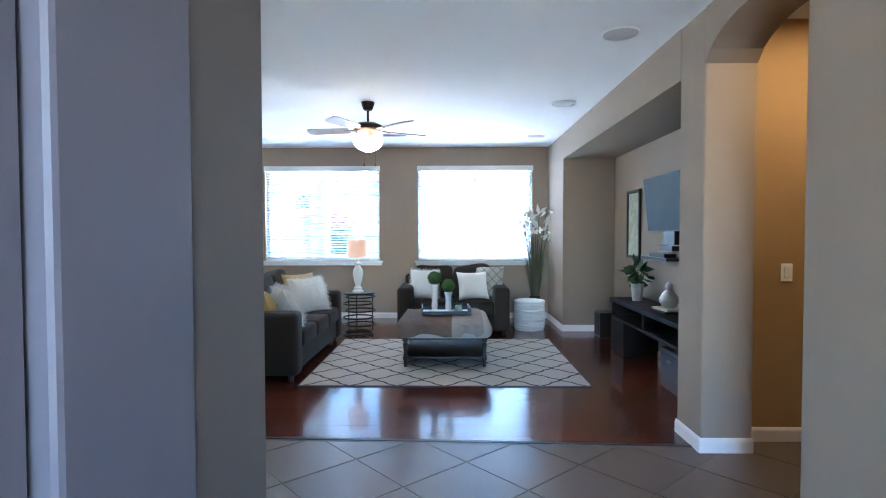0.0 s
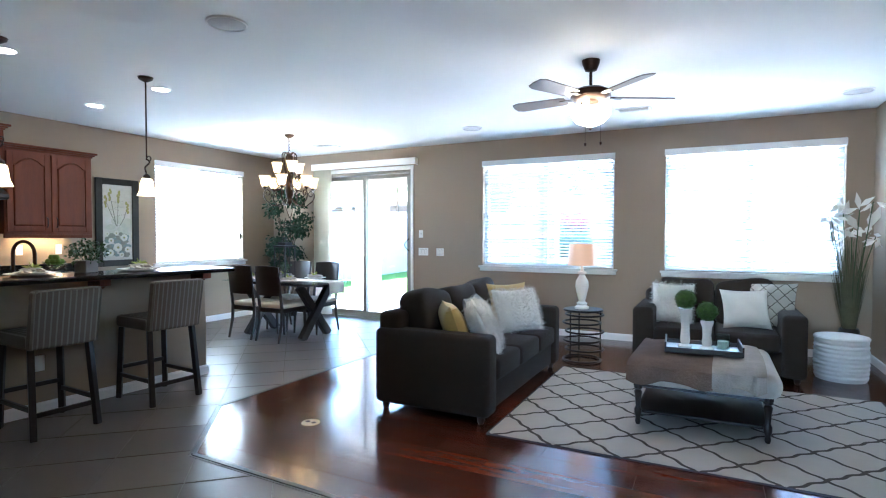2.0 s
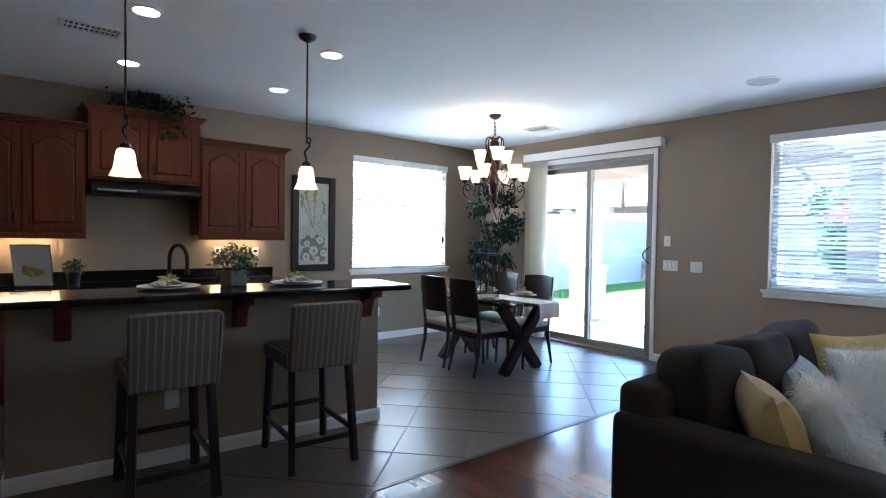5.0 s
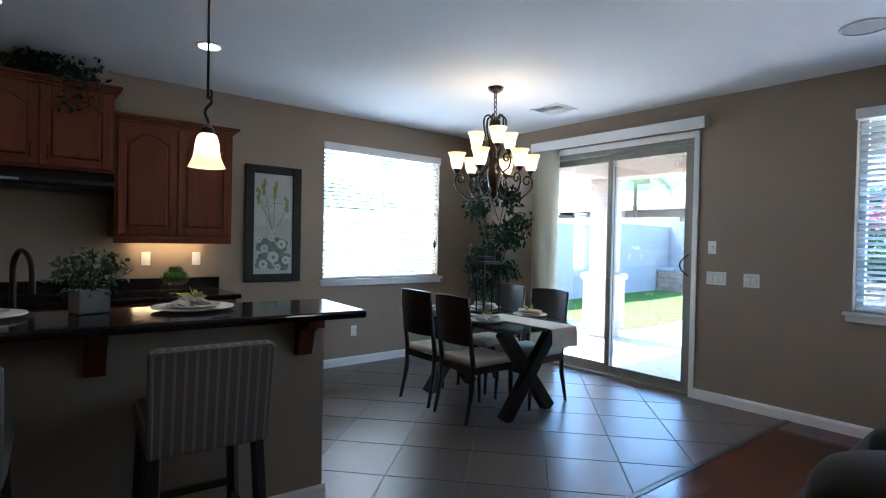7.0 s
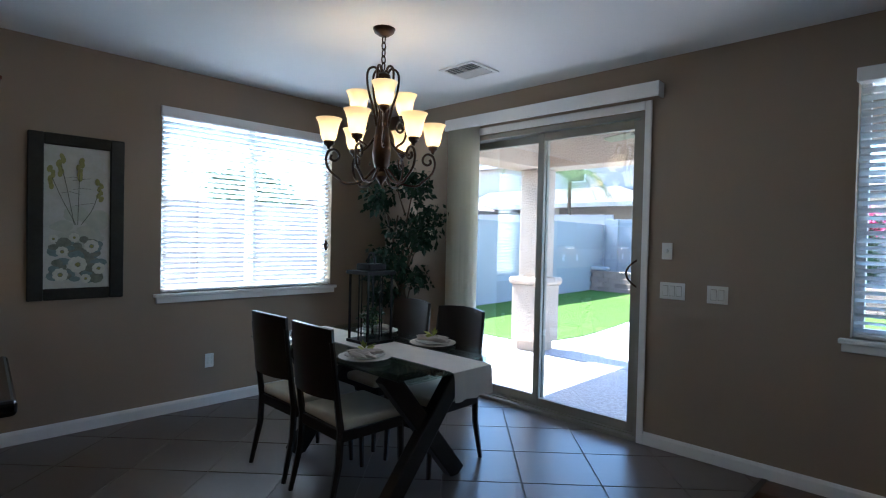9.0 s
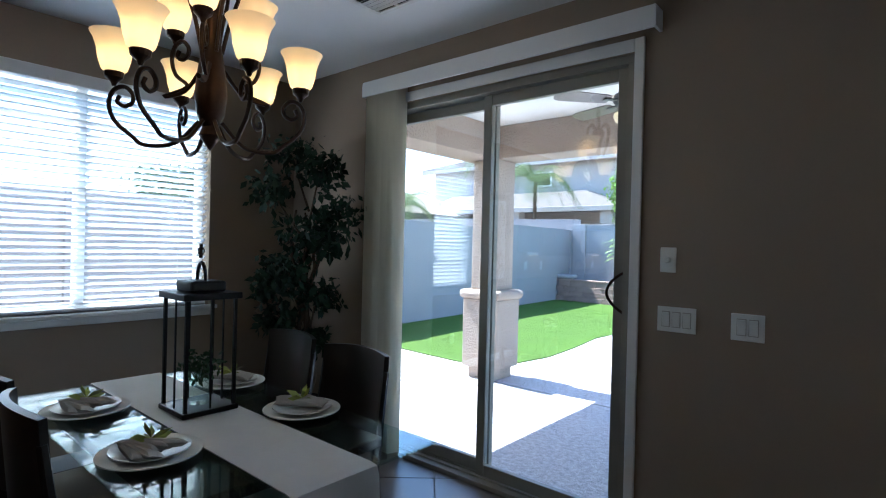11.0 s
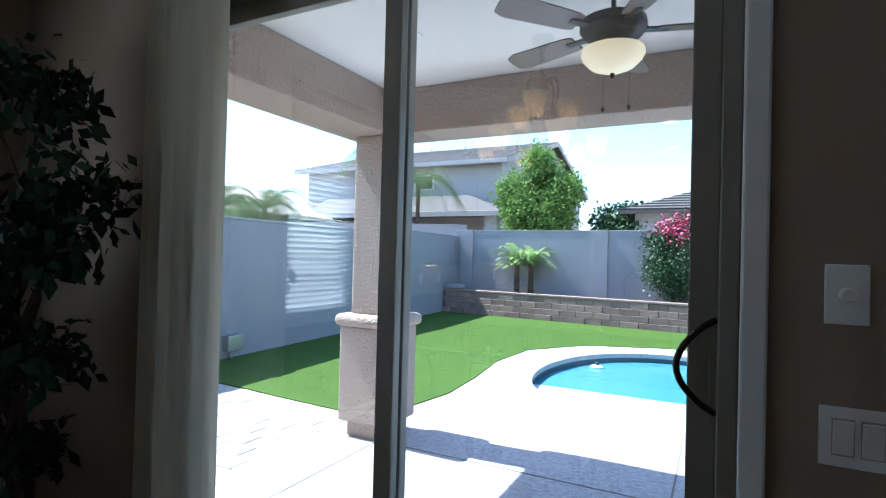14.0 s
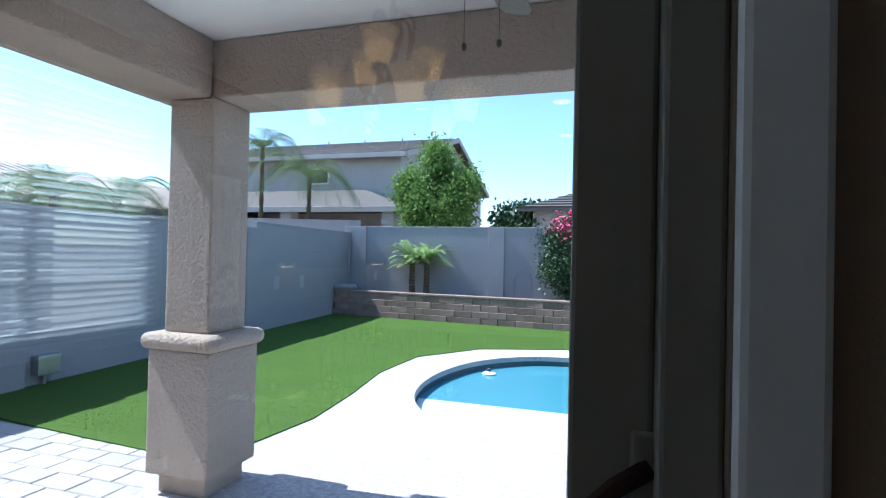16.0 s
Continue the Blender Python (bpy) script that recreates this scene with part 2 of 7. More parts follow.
def trellis(name, w, h, up=1):
    """Ivory pile with a grey lattice of curved diamonds."""
    m = surface(name, (0.47, 0.44, 0.39), 0.95, var=0.07, scale=5, fine=260, bump=0.7, depth=0.004)
    nt = m.node_tree
    bs = nt.nodes["Principled BSDF"]
    src = bs.inputs["Base Color"].links[0].from_socket
    tc = nt.nodes.new("ShaderNodeTexCoord")
    sep = nt.nodes.new("ShaderNodeSeparateXYZ")
    nt.links.new(tc.outputs["Object"], sep.inputs[0])

    def calc(op, p, q=None, r=None):
        n = nt.nodes.new("ShaderNodeMath")
        n.operation = op
        for k, v in enumerate((p, q, r)):
            if v is None:
                continue
            if isinstance(v, (int, float)):
                n.inputs[k].default_value = v
            else:
                nt.links.new(v, n.inputs[k])
        return n.outputs[0]

    x, y = calc("DIVIDE", sep.outputs[0], w), calc("DIVIDE", sep.outputs[up], h)
    p, q = calc("ADD", x, y), calc("SUBTRACT", x, y)

    def line(along, across):
        bent = calc("MULTIPLY_ADD", calc("SINE", calc("MULTIPLY", across, 4 * math.pi)), 0.022, along)
        return calc("LESS_THAN", calc("ABSOLUTE", calc("SUBTRACT", calc("FRACT", calc("ADD", bent, 50.0)), 0.5)), 0.04)
    lt = calc("MAXIMUM", line(p, q), line(q, p))
    mix = nt.nodes.new("ShaderNodeMix")
    mix.data_type = "RGBA"
    mix.inputs["B"].default_value = (0.075, 0.066, 0.06, 1)
    nt.links.new(lt, mix.inputs["Factor"])
    nt.links.new(src, mix.inputs["A"])
    nt.links.new(mix.outputs["Result"], bs.inputs["Base Color"])
    return m


# wall colour darkened well below WALL: the dim hall's shade is put in here
HALL_DIMMED = surface("hall_wall_dimmed", (0.108, 0.094, 0.083), 0.75, var=0.03, scale=1.5, fine=90, bump=0.25, depth=0.003)
# white door paint, greyed and blued to carry shade and daylight
HALL_DOOR = surface("door_white_dimmed_bluish", (0.12, 0.115, 0.135), 0.5, var=0.03, scale=3, fine=40, bump=0.05)


def translucent(name, colour, through_share):
    """Cloth that lets daylight shine through."""
    m = surface(name, colour, 0.85, var=0.04, scale=6, fine=200, bump=0.2)
    nt = m.node_tree
    mix = node(nt, "ShaderNodeMixShader", Fac=through_share)
    tl = node(nt, "ShaderNodeBsdfTranslucent", Color=(*colour, 1))
    nt.links.new(nt.nodes["Principled BSDF"].outputs[0], mix.inputs[1])
    nt.links.new(tl.outputs[0], mix.inputs[2])
    nt.links.new(mix.outputs[0], nt.nodes["Material Output"].inputs[0])
    return m


BLIND = translucent("blind_slat_white", (0.74, 0.74, 0.73), 0.02)
VANE = translucent("cream_vane_cloth", (0.8, 0.76, 0.66), 0.45)
PALM_LEAF = translucent("palm_leaflet", (0.13, 0.17, 0.075), 0.3)
PYGMY_LEAF = translucent("lime_palm_leaflet", (0.3, 0.4, 0.15), 0.45)
LEAF_PALE = translucent("pale_green_leaf", (0.16, 0.25, 0.06), 0.3)
SHADE_GLOW = translucent("amber_glass_shade", (0.9, 0.79, 0.6), 0.55)
shade_bsdf = SHADE_GLOW.node_tree.nodes["Principled BSDF"]
shade_bsdf.inputs["Emission Color"].default_value, shade_bsdf.inputs["Emission Strength"].default_value = (1.0, 0.7, 0.38, 1), 0.07
BLADE_GREEN = translucent("turf_blade", (0.072, 0.123, 0.018), 0.3)
RUG = trellis("trellis_rug", 0.425, 0.43)


def water():
    m = bpy.data.materials.new("pool_water")
    m.use_nodes = True
    nt = m.node_tree
    b = nt.nodes["Principled BSDF"]
    b.inputs["Base Color"].default_value = (0.085, 0.25, 0.31, 1)
    b.inputs["Roughness"].default_value = 0.05
    n = node(nt, "ShaderNodeTexNoise", Scale=7.0, Detail=2.0)
    bp = node(nt, "ShaderNodeBump", Strength=0.25, Distance=0.02)
    nt.links.new(n.outputs["Fac"], bp.inputs["Height"])
    nt.links.new(bp.outputs[0], b.inputs["Normal"])
    return m


WATER = water()
SHALLOW = surface("shallow_water", (0.62, 0.7, 0.7), 0.08, var=0.1, scale=3, fine=14, bump=0.15, depth=0.01)


# ---- mesh helpers ----
def part(name, bm, material, parent=None, label="", m=None, smooth=False):
    """Links a bmesh as one mesh object, under a thing or a part."""
    me = bpy.data.meshes.new(name)
    bm.normal_update()
    bm.to_mesh(me)
    bm.free()
    return part_mesh(name, me, material, parent, label, m, smooth)


def part_mesh(name, me, material, parent=None, label="", m=None, smooth=False):
    if not me.materials:
        me.materials.append(material)
    if smooth:
        me.polygons.foreach_set("use_smooth", [True] * len(me.polygons))
        me.set_sharp_from_angle(angle=radians(38))
    ob = new(name, me)
    if parent is not None:
        ob.parent = parent
    if m is not None:
        ob.matrix_basis = m
    if label:
        ob["label"] = label
    return ob


def thing(name, label, category, m=None, group="", kind=""):
    ob = new(name)
    ob.empty_display_size = 0.1
    if m is not None:
        ob.matrix_basis = m
    return tagged(ob, label, category, group, kind)


def structure(name, bm, material, label, parent=None, smooth=False):
    ob = part(name, bm, material, parent, smooth=smooth)
    return tagged(ob, label, kind="structure")


def put(bm, m):
    bmesh.ops.transform(bm, matrix=m, verts=bm.verts)
    return bm


def box(x0, x1, y0, y1, z0, z1, bevel=0.0, seg=2, bm=None):
    b = bmesh.new()
    bmesh.ops.create_cube(b, size=1)
    for v in b.verts:
        v.co = ((x0 + x1) / 2 + v.co.x * (x1 - x0), (y0 + y1) / 2 + v.co.y * (y1 - y0), (z0 + z1) / 2 + v.co.z * (z1 - z0))
    if bevel:
        bmesh.ops.bevel(b, geom=list(b.edges), offset=bevel, segments=seg, profile=0.5, affect="EDGES")
    return join(bm, b)


def join(bm, b):
    if bm is None:
        return b
    me = bpy.data.meshes.new("tmp")
    b.to_mesh(me)
    b.free()
    bm.from_mesh(me)
    bpy.data.meshes.remove(me)
    return bm


def lathe(profile, seg=24, m=None, bm=None, closed=False):
    """Turns (radius, height) pairs round z."""
    b = bmesh.new()
    rings = []
    for r, z in profile:
        rings.append([b.verts.new((r * math.cos(2 * math.pi * i / seg), r * math.sin(2 * math.pi * i / seg), z)) for i in range(seg)])
    for p, q in zip(rings, rings[1:]):
        for i in range(seg):
            b.faces.new((p[i], p[(i + 1) % seg], q[(i + 1) % seg], q[i]))
    if not closed:
        b.faces.new(list(reversed(rings[0])))
        b.faces.new(rings[-1])
    if m is not None:
        put(b, m)
    return join(bm, b)


def tube(points, radius, seg=8, bm=None, cyclic=False):
    """A round bar along points; radius is one number, or one a point."""
    b = bmesh.new()
    pts = [Vector(p) for p in points]
    n = len(pts)
    rad = radius if isinstance(radius, (list, tuple)) else [radius] * n
    rings, up = [], None
    for i, p in enumerate(pts):
        a, c = (pts[i - 1], pts[(i + 1) % n]) if cyclic else (pts[max(0, i - 1)], pts[min(n - 1, i + 1)])
        t = (c - a).normalized()
        if up is None:
            up = t.orthogonal().normalized()
        side = t.cross(up).normalized()
        up = side.cross(t).normalized()
        rings.append([b.verts.new(p + rad[i] * (math.cos(2 * math.pi * k / seg) * up + math.sin(2 * math.pi * k / seg) * side)) for k in range(seg)])
    pairs = list(zip(rings, rings[1:])) + ([(rings[-1], rings[0])] if cyclic else [])
    for p, q in pairs:
        for k in range(seg):
            b.faces.new((p[k], p[(k + 1) % seg], q[(k + 1) % seg], q[k]))
    if not cyclic:
        b.faces.new(list(reversed(rings[0])))
        b.faces.new(rings[-1])
    bmesh.ops.recalc_face_normals(b, faces=b.faces)
    return join(bm, b)


def flow(points, steps=5):
    """A smooth open run through points."""
    pts = [np.array(p, float) for p in points]
    pts = [2 * pts[0] - pts[1]] + pts + [2 * pts[-1] - pts[-2]]
    out = []
    for i in range(1, len(pts) - 2):
        p0, p1, p2, p3 = pts[i - 1:i + 3]
        for k in range(steps):
            u = k / steps
            out.append(tuple(0.5 * (2 * p1 + (p2 - p0) * u + (2 * p0 - 5 * p1 + 4 * p2 - p3) * u * u + (3 * p1 - p0 - 3 * p2 + p3) * u ** 3)))
    return out + [tuple(pts[-2])]


def prism(outline, z0, z1, bevel=0.0, bm=None, m=None):
    """An outline in the xy plane, raised from z0 to z1."""
    b = bmesh.new()
    low = [b.verts.new((x, y, z0)) for x, y in outline]
    top = [b.verts.new((x, y, z1)) for x, y in outline]
    n = len(outline)
    b.faces.new(list(reversed(low)))
    b.faces.new(top)
    for i in range(n):
        b.faces.new((low[i], low[(i + 1) % n], top[(i + 1) % n], top[i]))
    bmesh.ops.recalc_face_normals(b, faces=b.faces)
    if bevel:
        edges = [e for e in b.edges if abs(e.verts[0].co.z - z1) < 1e-6 and abs(e.verts[1].co.z - z1) < 1e-6]
        bmesh.ops.bevel(b, geom=edges, offset=bevel, segments=2, profile=0.5, affect="EDGES")
    if m is not None:
        put(b, m)
    return join(bm, b)


def bar(p, q, w, d, bevel=0.0, bm=None, up=(0, 0, 1)):
    """A square bar from p to q, w by d."""
    p, q = Vector(p), Vector(q)
    t = (q - p).normalized()
    s = t.cross(Vector(up))
    s = s.normalized() if s.length > 1e-4 else Vector((1, 0, 0))
    u = s.cross(t)
    b = box(-w / 2, w / 2, -d / 2, d / 2, 0, (q - p).length, bevel)
    mat = Matrix((s, u, t)).transposed().to_4x4()
    mat.translation = p
    bmesh.ops.transform(b, matrix=mat, verts=b.verts)
    bmesh.ops.recalc_face_normals(b, faces=b.faces)
    return join(bm, b)


def smooth_loop(points, steps=8):
    """A closed curve through points."""
    out, n = [], len(points)
    for i in range(n):
        p0, p1, p2, p3 = (np.array(points[(i + k - 1) % n], float) for k in range(4))
        for s in range(steps):
            u = s / steps
            out.append(tuple(0.5 * (2 * p1 + (p2 - p0) * u + (2 * p0 - 5 * p1 + 4 * p2 - p3) * u * u + (3 * p1 - p0 - 3 * p2 + p3) * u ** 3)))
    return out


def cushion(w, h, d, puff=0.5, n=14, sag=0.0, seed=1):
    """A soft pillow, w by h, d thick, in the xz plane, standing on z = 0."""
    b = bmesh.new()
    rng = random.Random(seed)
    ph = rng.random() * 9
    grids = []
    for side in (-1, 1):
        g = []
        for i in range(n + 1):
            row = []
            for j in range(n + 1):
                u, v = 2 * i / n - 1, 2 * j / n - 1
                pin = 1 - 0.09 * (1 - (abs(u) ** 2)) * (abs(v) ** 4) - 0.09 * (1 - abs(v) ** 2) * (abs(u) ** 4)
                t = max(0, (1 - u ** 4) * (1 - v ** 4)) ** puff
                wob = 0.08 * math.sin(5 * u + ph) * math.cos(4 * v + ph) * t
                x, z = u * w / 2 * (1 - 0.09 * (1 - v * v) * (abs(u) ** 3)), v * h / 2 * (1 - 0.09 * (1 - u * u) * (abs(v) ** 3))
                row.append(b.verts.new((x, side * d / 2 * (t + wob) + sag * u * u * 0.03, z + h / 2)))
            g.append(row)
        grids.append(g)
    for s, g in enumerate(grids):
        for i in range(n):
            for j in range(n):
                f = (g[i][j], g[i + 1][j], g[i + 1][j + 1], g[i][j + 1])
                b.faces.new(f if s == 0 else tuple(reversed(f)))
    bmesh.ops.remove_doubles(b, verts=b.verts, dist=0.0008)
    return b


def quads(name, corners, material, parent=None, label="", kind=""):
    """One mesh of many loose four-cornered leaves; corners is an array (n, 4, 3)."""
    corners = np.asarray(corners, float)
    n = len(corners)
    me = bpy.data.meshes.new(name)
    me.from_pydata(corners.reshape(-1, 3).tolist(), [], np.arange(4 * n).reshape(n, 4).tolist())
    me.materials.append(material)
    ob = new(name, me)
    if parent is not None:
        ob.parent = parent
    return tagged(ob, label, kind=kind)


def leaves(centres, size, rng, droop=0.3, slim=0.45):
    """Folded leaf shapes at the given centres, turned at random."""
    c = np.asarray(centres, float)
    n = len(c)
    d = rng.normal(size=(n, 3))
    d[:, 2] -= droop
    d /= np.linalg.norm(d, axis=1)[:, None]
    s = np.cross(d, rng.normal(size=(n, 3)))
    s /= np.linalg.norm(s, axis=1)[:, None]
    ln = size * (0.6 + 0.8 * rng.random(n))[:, None]
    w = ln * slim
    return np.stack([c, c + d * ln * 0.5 + s * w * 0.5, c + d * ln, c + d * ln * 0.5 - s * w * 0.5], 1)


# ---- the shell of the house ----
WX, EX, FY, SY, H = -7.18, 1.43, 7.58, 0.34, 2.74      # kitchen wall, east wall, garden wall, south wall, ceiling
NX, NY0, NY1, NZ = 2.14, 2.70, 6.44, 2.395              # niche for the television
T = 0.17


def wall_with_openings(name, label, axis, at, thick, a0, a1, z1, openings, material):
    """A wall along x or y, at..at+thick, with (a, b, z0, z1) holes."""
    bm = bmesh.new()
    cuts = sorted(openings)

    def blk(p, q, lo, hi):
        if q - p > 1e-4 and hi - lo > 1e-4:
            if axis == "x":
                box(p, q, min(at, at + thick), max(at, at + thick), lo, hi, bm=bm)
            else:
                box(min(at, at + thick), max(at, at + thick), p, q, lo, hi, bm=bm)
    p = a0
    for a, b, lo, hi in cuts:
        blk(p, a, 0, z1)
        blk(a, b, 0, lo)
        blk(a, b, hi, z1)
        p = b
    blk(p, a1, 0, z1)
    return structure(name, bm, material, label)


SLIDER = (-6.13, -4.32, 0.0, 2.395)
WIN_A = (-3.11, -1.265, 0.93, 2.44)
WIN_B = (-0.65, 1.178, 0.93, 2.44)
WIN_K = (5.297, 6.87, 0.96, 2.425)
wall_with_openings("wall_north", "beige painted wall with windows and garden door", "x", FY, T, WX - T, EX, H, [SLIDER, WIN_A, WIN_B], WALL)
wall_with_openings("wall_west", "beige painted kitchen and dining wall", "y", WX, -T, SY, FY, H, [WIN_K], WALL)
structure("wall_south", box(WX - T, -0.61, SY - 0.15, SY, 0, H), WALL, "beige painted kitchen end wall")
structure("wall_hall_west", box(-0.76, -0.61, -3.0, SY - 0.15, 0, H, bm=box(-0.61, -0.575, -0.04, SY, 0, H, 0.006)), HALL_DIMMED, "hall wall with a blunt end, its shade put into a dark colour")
wall_with_openings("wall_hall_south", "beige painted hall end wall with an entry window", "x", -3.0, -0.15, -0.76, EX + 0.32, H, [(-0.2, 1.1, 0.75, 2.25)], WALL)
# assumed door and its casing in the hall wall, shade and bluish daylight in their colour
door = thing("door_1", "closed hall door beside the wall end, shade and bluish light in its colour", "door", kind="structure")
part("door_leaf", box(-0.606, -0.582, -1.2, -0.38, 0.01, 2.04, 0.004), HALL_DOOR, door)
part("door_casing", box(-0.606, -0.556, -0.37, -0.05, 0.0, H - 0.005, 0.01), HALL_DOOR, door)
# east wall with an arched opening, pier and niche
ARCH0, ARCH1, SPRING, APEX = 1.417, 2.35, 2.40, 2.58
structure("wall_east_1", box(EX, EX + 0.32, -3.0, ARCH0, 0, H, 0.012), WALL, "beige painted hall wall beside the arch")
structure("wall_east_pier", box(EX, EX + 0.32, ARCH1, NY0, 0, H, 0.012), WALL, "beige painted pier between arch and niche")
arch = bmesh.new()
outline = [(ARCH1, H), (ARCH0, H)]
for i in range(17):
    a = i / 16
    outline.append((ARCH0 + a * (ARCH1 - ARCH0), SPRING + (APEX - SPRING) * math.sqrt(max(0, 1 - (2 * a - 1) ** 2)) ** 1.3))
prism(outline, EX + 0.001, EX + 0.319, bm=arch, m=Matrix(((0, 0, 1, 0), (1, 0, 0, 0), (0, 1, 0, 0), (0, 0, 0, 1))))
structure("wall_east_arch", arch, WALL, "beige painted arch head over the passage")
structure("wall_east_2", box(EX, NX + T, NY1, FY + T, 0, H, bm=box(NX, NX + T, NY0, NY1, 0, NZ)), WALL, "beige painted wall round the television niche")
structure("wall_niche_head", box(EX, NX + T, NY0, NY1, NZ, H), WALL, "beige painted soffit over the television niche")
structure("wall_passage_north", box(EX + 0.32, 3.6, 2.54, NY0, 0, H), HALL_TAN, "tan painted passage wall")
structure("wall_passage_east", box(3.6, 3.75, -0.2, NY0, 0, H, bm=box(EX + 0.32, 3.6, -0.35, -0.2, 0, H)), HALL_TAN, "tan painted passage end wall")
structure("ceiling", box(WX - T, 3.75, -3.15, FY + T, H, H + 0.12), CEIL, "white painted plaster ceiling")
structure("floor", box(WX - T, 3.75, -3.15, FY + T, -0.12, -0.0035), GROUT, "floor bed with grey grout joints")


def baseboard(pts, label="white painted baseboard"):
    """Moulded board along a run of points; the wall lies to the right of the walk."""
    bm = bmesh.new()
    for (x0, y0), (x1, y1) in zip(pts, pts[1:]):
        d = Vector((x1 - x0, y1 - y0, 0))
        ln = d.length
        b = prism([(0, 0), (0.014, 0), (0.014, 0.07), (0.009, 0.085), (0.004, 0.092), (0, 0.092)], 0, ln)
        d.normalize()
        side = Vector((-d.y, d.x, 0))
        m = Matrix((side, (0, 0, 1), d)).transposed().to_4x4()
        m.translation = (x0, y0, 0.001)
        put(b, m)
        bmesh.ops.recalc_face_normals(b, faces=b.faces)
        join(bm, b)
    structure("baseboard", bm, WHITE, label)


baseboard([(EX - 0.001, FY), (-4.275, FY)])
baseboard([(-6.19, FY), (WX + 0.014, FY)])
baseboard([(WX, FY - 0.001), (WX, 4.32)])
baseboard([(EX, NY1), (EX, FY - 0.015)])
baseboard([(NX - 0.001, NY1), (EX - 0.013, NY1)])
baseboard([(NX, NY0 + 0.001), (NX, NY1 - 0.015)])
baseboard([(EX, ARCH1), (EX, NY0)])
baseboard([(EX + 0.32, ARCH1), (EX - 0.013, ARCH1)])
baseboard([(3.59, 2.54), (EX + 0.335, 2.54)])
baseboard([(EX, -2.98), (EX, ARCH0)])


# ---- windows and the sliding door ----
def window(name, opening, axis, wall, out, label, mid):
    """Vinyl slider in a plastered opening, with sill, blind box and slats. out: +1 or -1, the way outdoors."""
    a, b, z0, z1 = opening
    w = thing(name, label, "window", kind="structure")

    def bx(p, q, d0, d1, lo, hi, bevel=0.0, bm=None):
        lo_d, hi_d = sorted((wall + out * d0, wall + out * d1))
        return box(p, q, lo_d, hi_d, lo, hi, bevel, bm=bm) if axis == "x" else box(lo_d, hi_d, p, q, lo, hi, bevel, bm=bm)
    f = bx(a, b, 0.10, 0.155, z0, z0 + 0.05, 0.004)
    bx(a, b, 0.10, 0.155, z1 - 0.05, z1, 0.004, f)
    bx(a, a + 0.05, 0.10, 0.155, z0 + 0.05, z1 - 0.05, 0.004, f)
    bx(b - 0.05, b, 0.10, 0.155, z0 + 0.05, z1 - 0.05, 0.004, f)
    bx(mid - 0.03, mid + 0.03, 0.10, 0.15, z0 + 0.05, z1 - 0.05, 0.004, f)
    part("window_frame", f, WHITE, w)
    for p, q in ((a + 0.05, mid - 0.03), (mid + 0.03, b - 0.05)):
        ob = part("pane", bx(p, q, 0.124, 0.128, z0 + 0.05, z1 - 0.05), GLASS, w)
    part("window_sill", bx(a - 0.05, b + 0.05, -0.05, 0.1, z0 - 0.028, z0, 0.006, bx(a - 0.035, b + 0.035, -0.028, -0.001, z0 - 0.075, z0 - 0.028, 0.006)), WHITE, w)
    bl = thing("window_blind", "white horizontal slat blind, lowered with open slats", "blind")
    part("headrail", bx(a - 0.01, b + 0.01, -0.022, 0.06, z1 - 0.075, z1 + 0.005, 0.006), WHITE, bl)
    part("bottom_rail", bx(a + 0.012, b - 0.012, 0.012, 0.062, z0 + 0.005, z0 + 0.025, 0.005), WHITE, bl)
    n = int((z1 - z0 - 0.12) / 0.042)
    ln = b - a - 0.024
    slat = bmesh.new()
    prof = [(-0.025, -0.001), (0, 0.0035), (0.025, -0.001)]
    vs = [[slat.verts.new(((s * ln / 2), y, z) if axis == "x" else (y, s * ln / 2, z)) for y, z in prof] for s in (-1, 1)]
    for k in range(2):
        slat.faces.new((vs[0][k], vs[1][k], vs[1][k + 1], vs[0][k + 1]))
    bmesh.ops.solidify(slat, geom=slat.faces[:], thickness=0.0018)
    me = bpy.data.meshes.new("slat")
    slat.to_mesh(me)
    slat.free()
    c = (a + b) / 2
    for i in range(n):
        z = z0 + 0.05 + i * 0.042
        tilt = -28
        m = pose(c, wall + out * 0.036, z, tilt * out, 0, 0) if axis == "x" else pose(wall + out * 0.036, c, z, 0, -tilt * out, 0)
        part_mesh("slat", me, BLIND, bl, m=m)
    for fr in (0.14, 0.5, 0.86):
        x = a + fr * (b - a)
        p = (x, wall + out * 0.006, z0 + 0.02) if axis == "x" else (wall + out * 0.006, x, z0 + 0.02)
        q = (p[0], p[1], z1 - 0.06)
        part("cord", tube([p, q], 0.0014, 5), BLIND, bl)
    if axis == "y":
        lk = thing("window_latch", "small dark latch ornament hanging by the blind", "latch")
        part("latch_body", box(wall + 0.004, wall + 0.012, b - 0.075, b - 0.05, 1.30, 1.40, 0.003), BRONZE, lk)
        part("latch_ring", tube([(wall + 0.012, b - 0.062 + 0.022 * math.cos(i * math.pi / 5), 1.35 + 0.03 * math.sin(i * math.pi / 5)) for i in range(10)], 0.005, 6, cyclic=True), BRONZE, lk)
    return w


window("window_1", WIN_A, "x", FY, 1, "white vinyl sliding window beside the garden door", -2.2)
window("window_2", WIN_B, "x", FY, 1, "white vinyl sliding window behind the loveseat", 0.27)
window("window_3", WIN_K, "y", WX, -1, "white vinyl sliding window in the dining corner", 6.08)

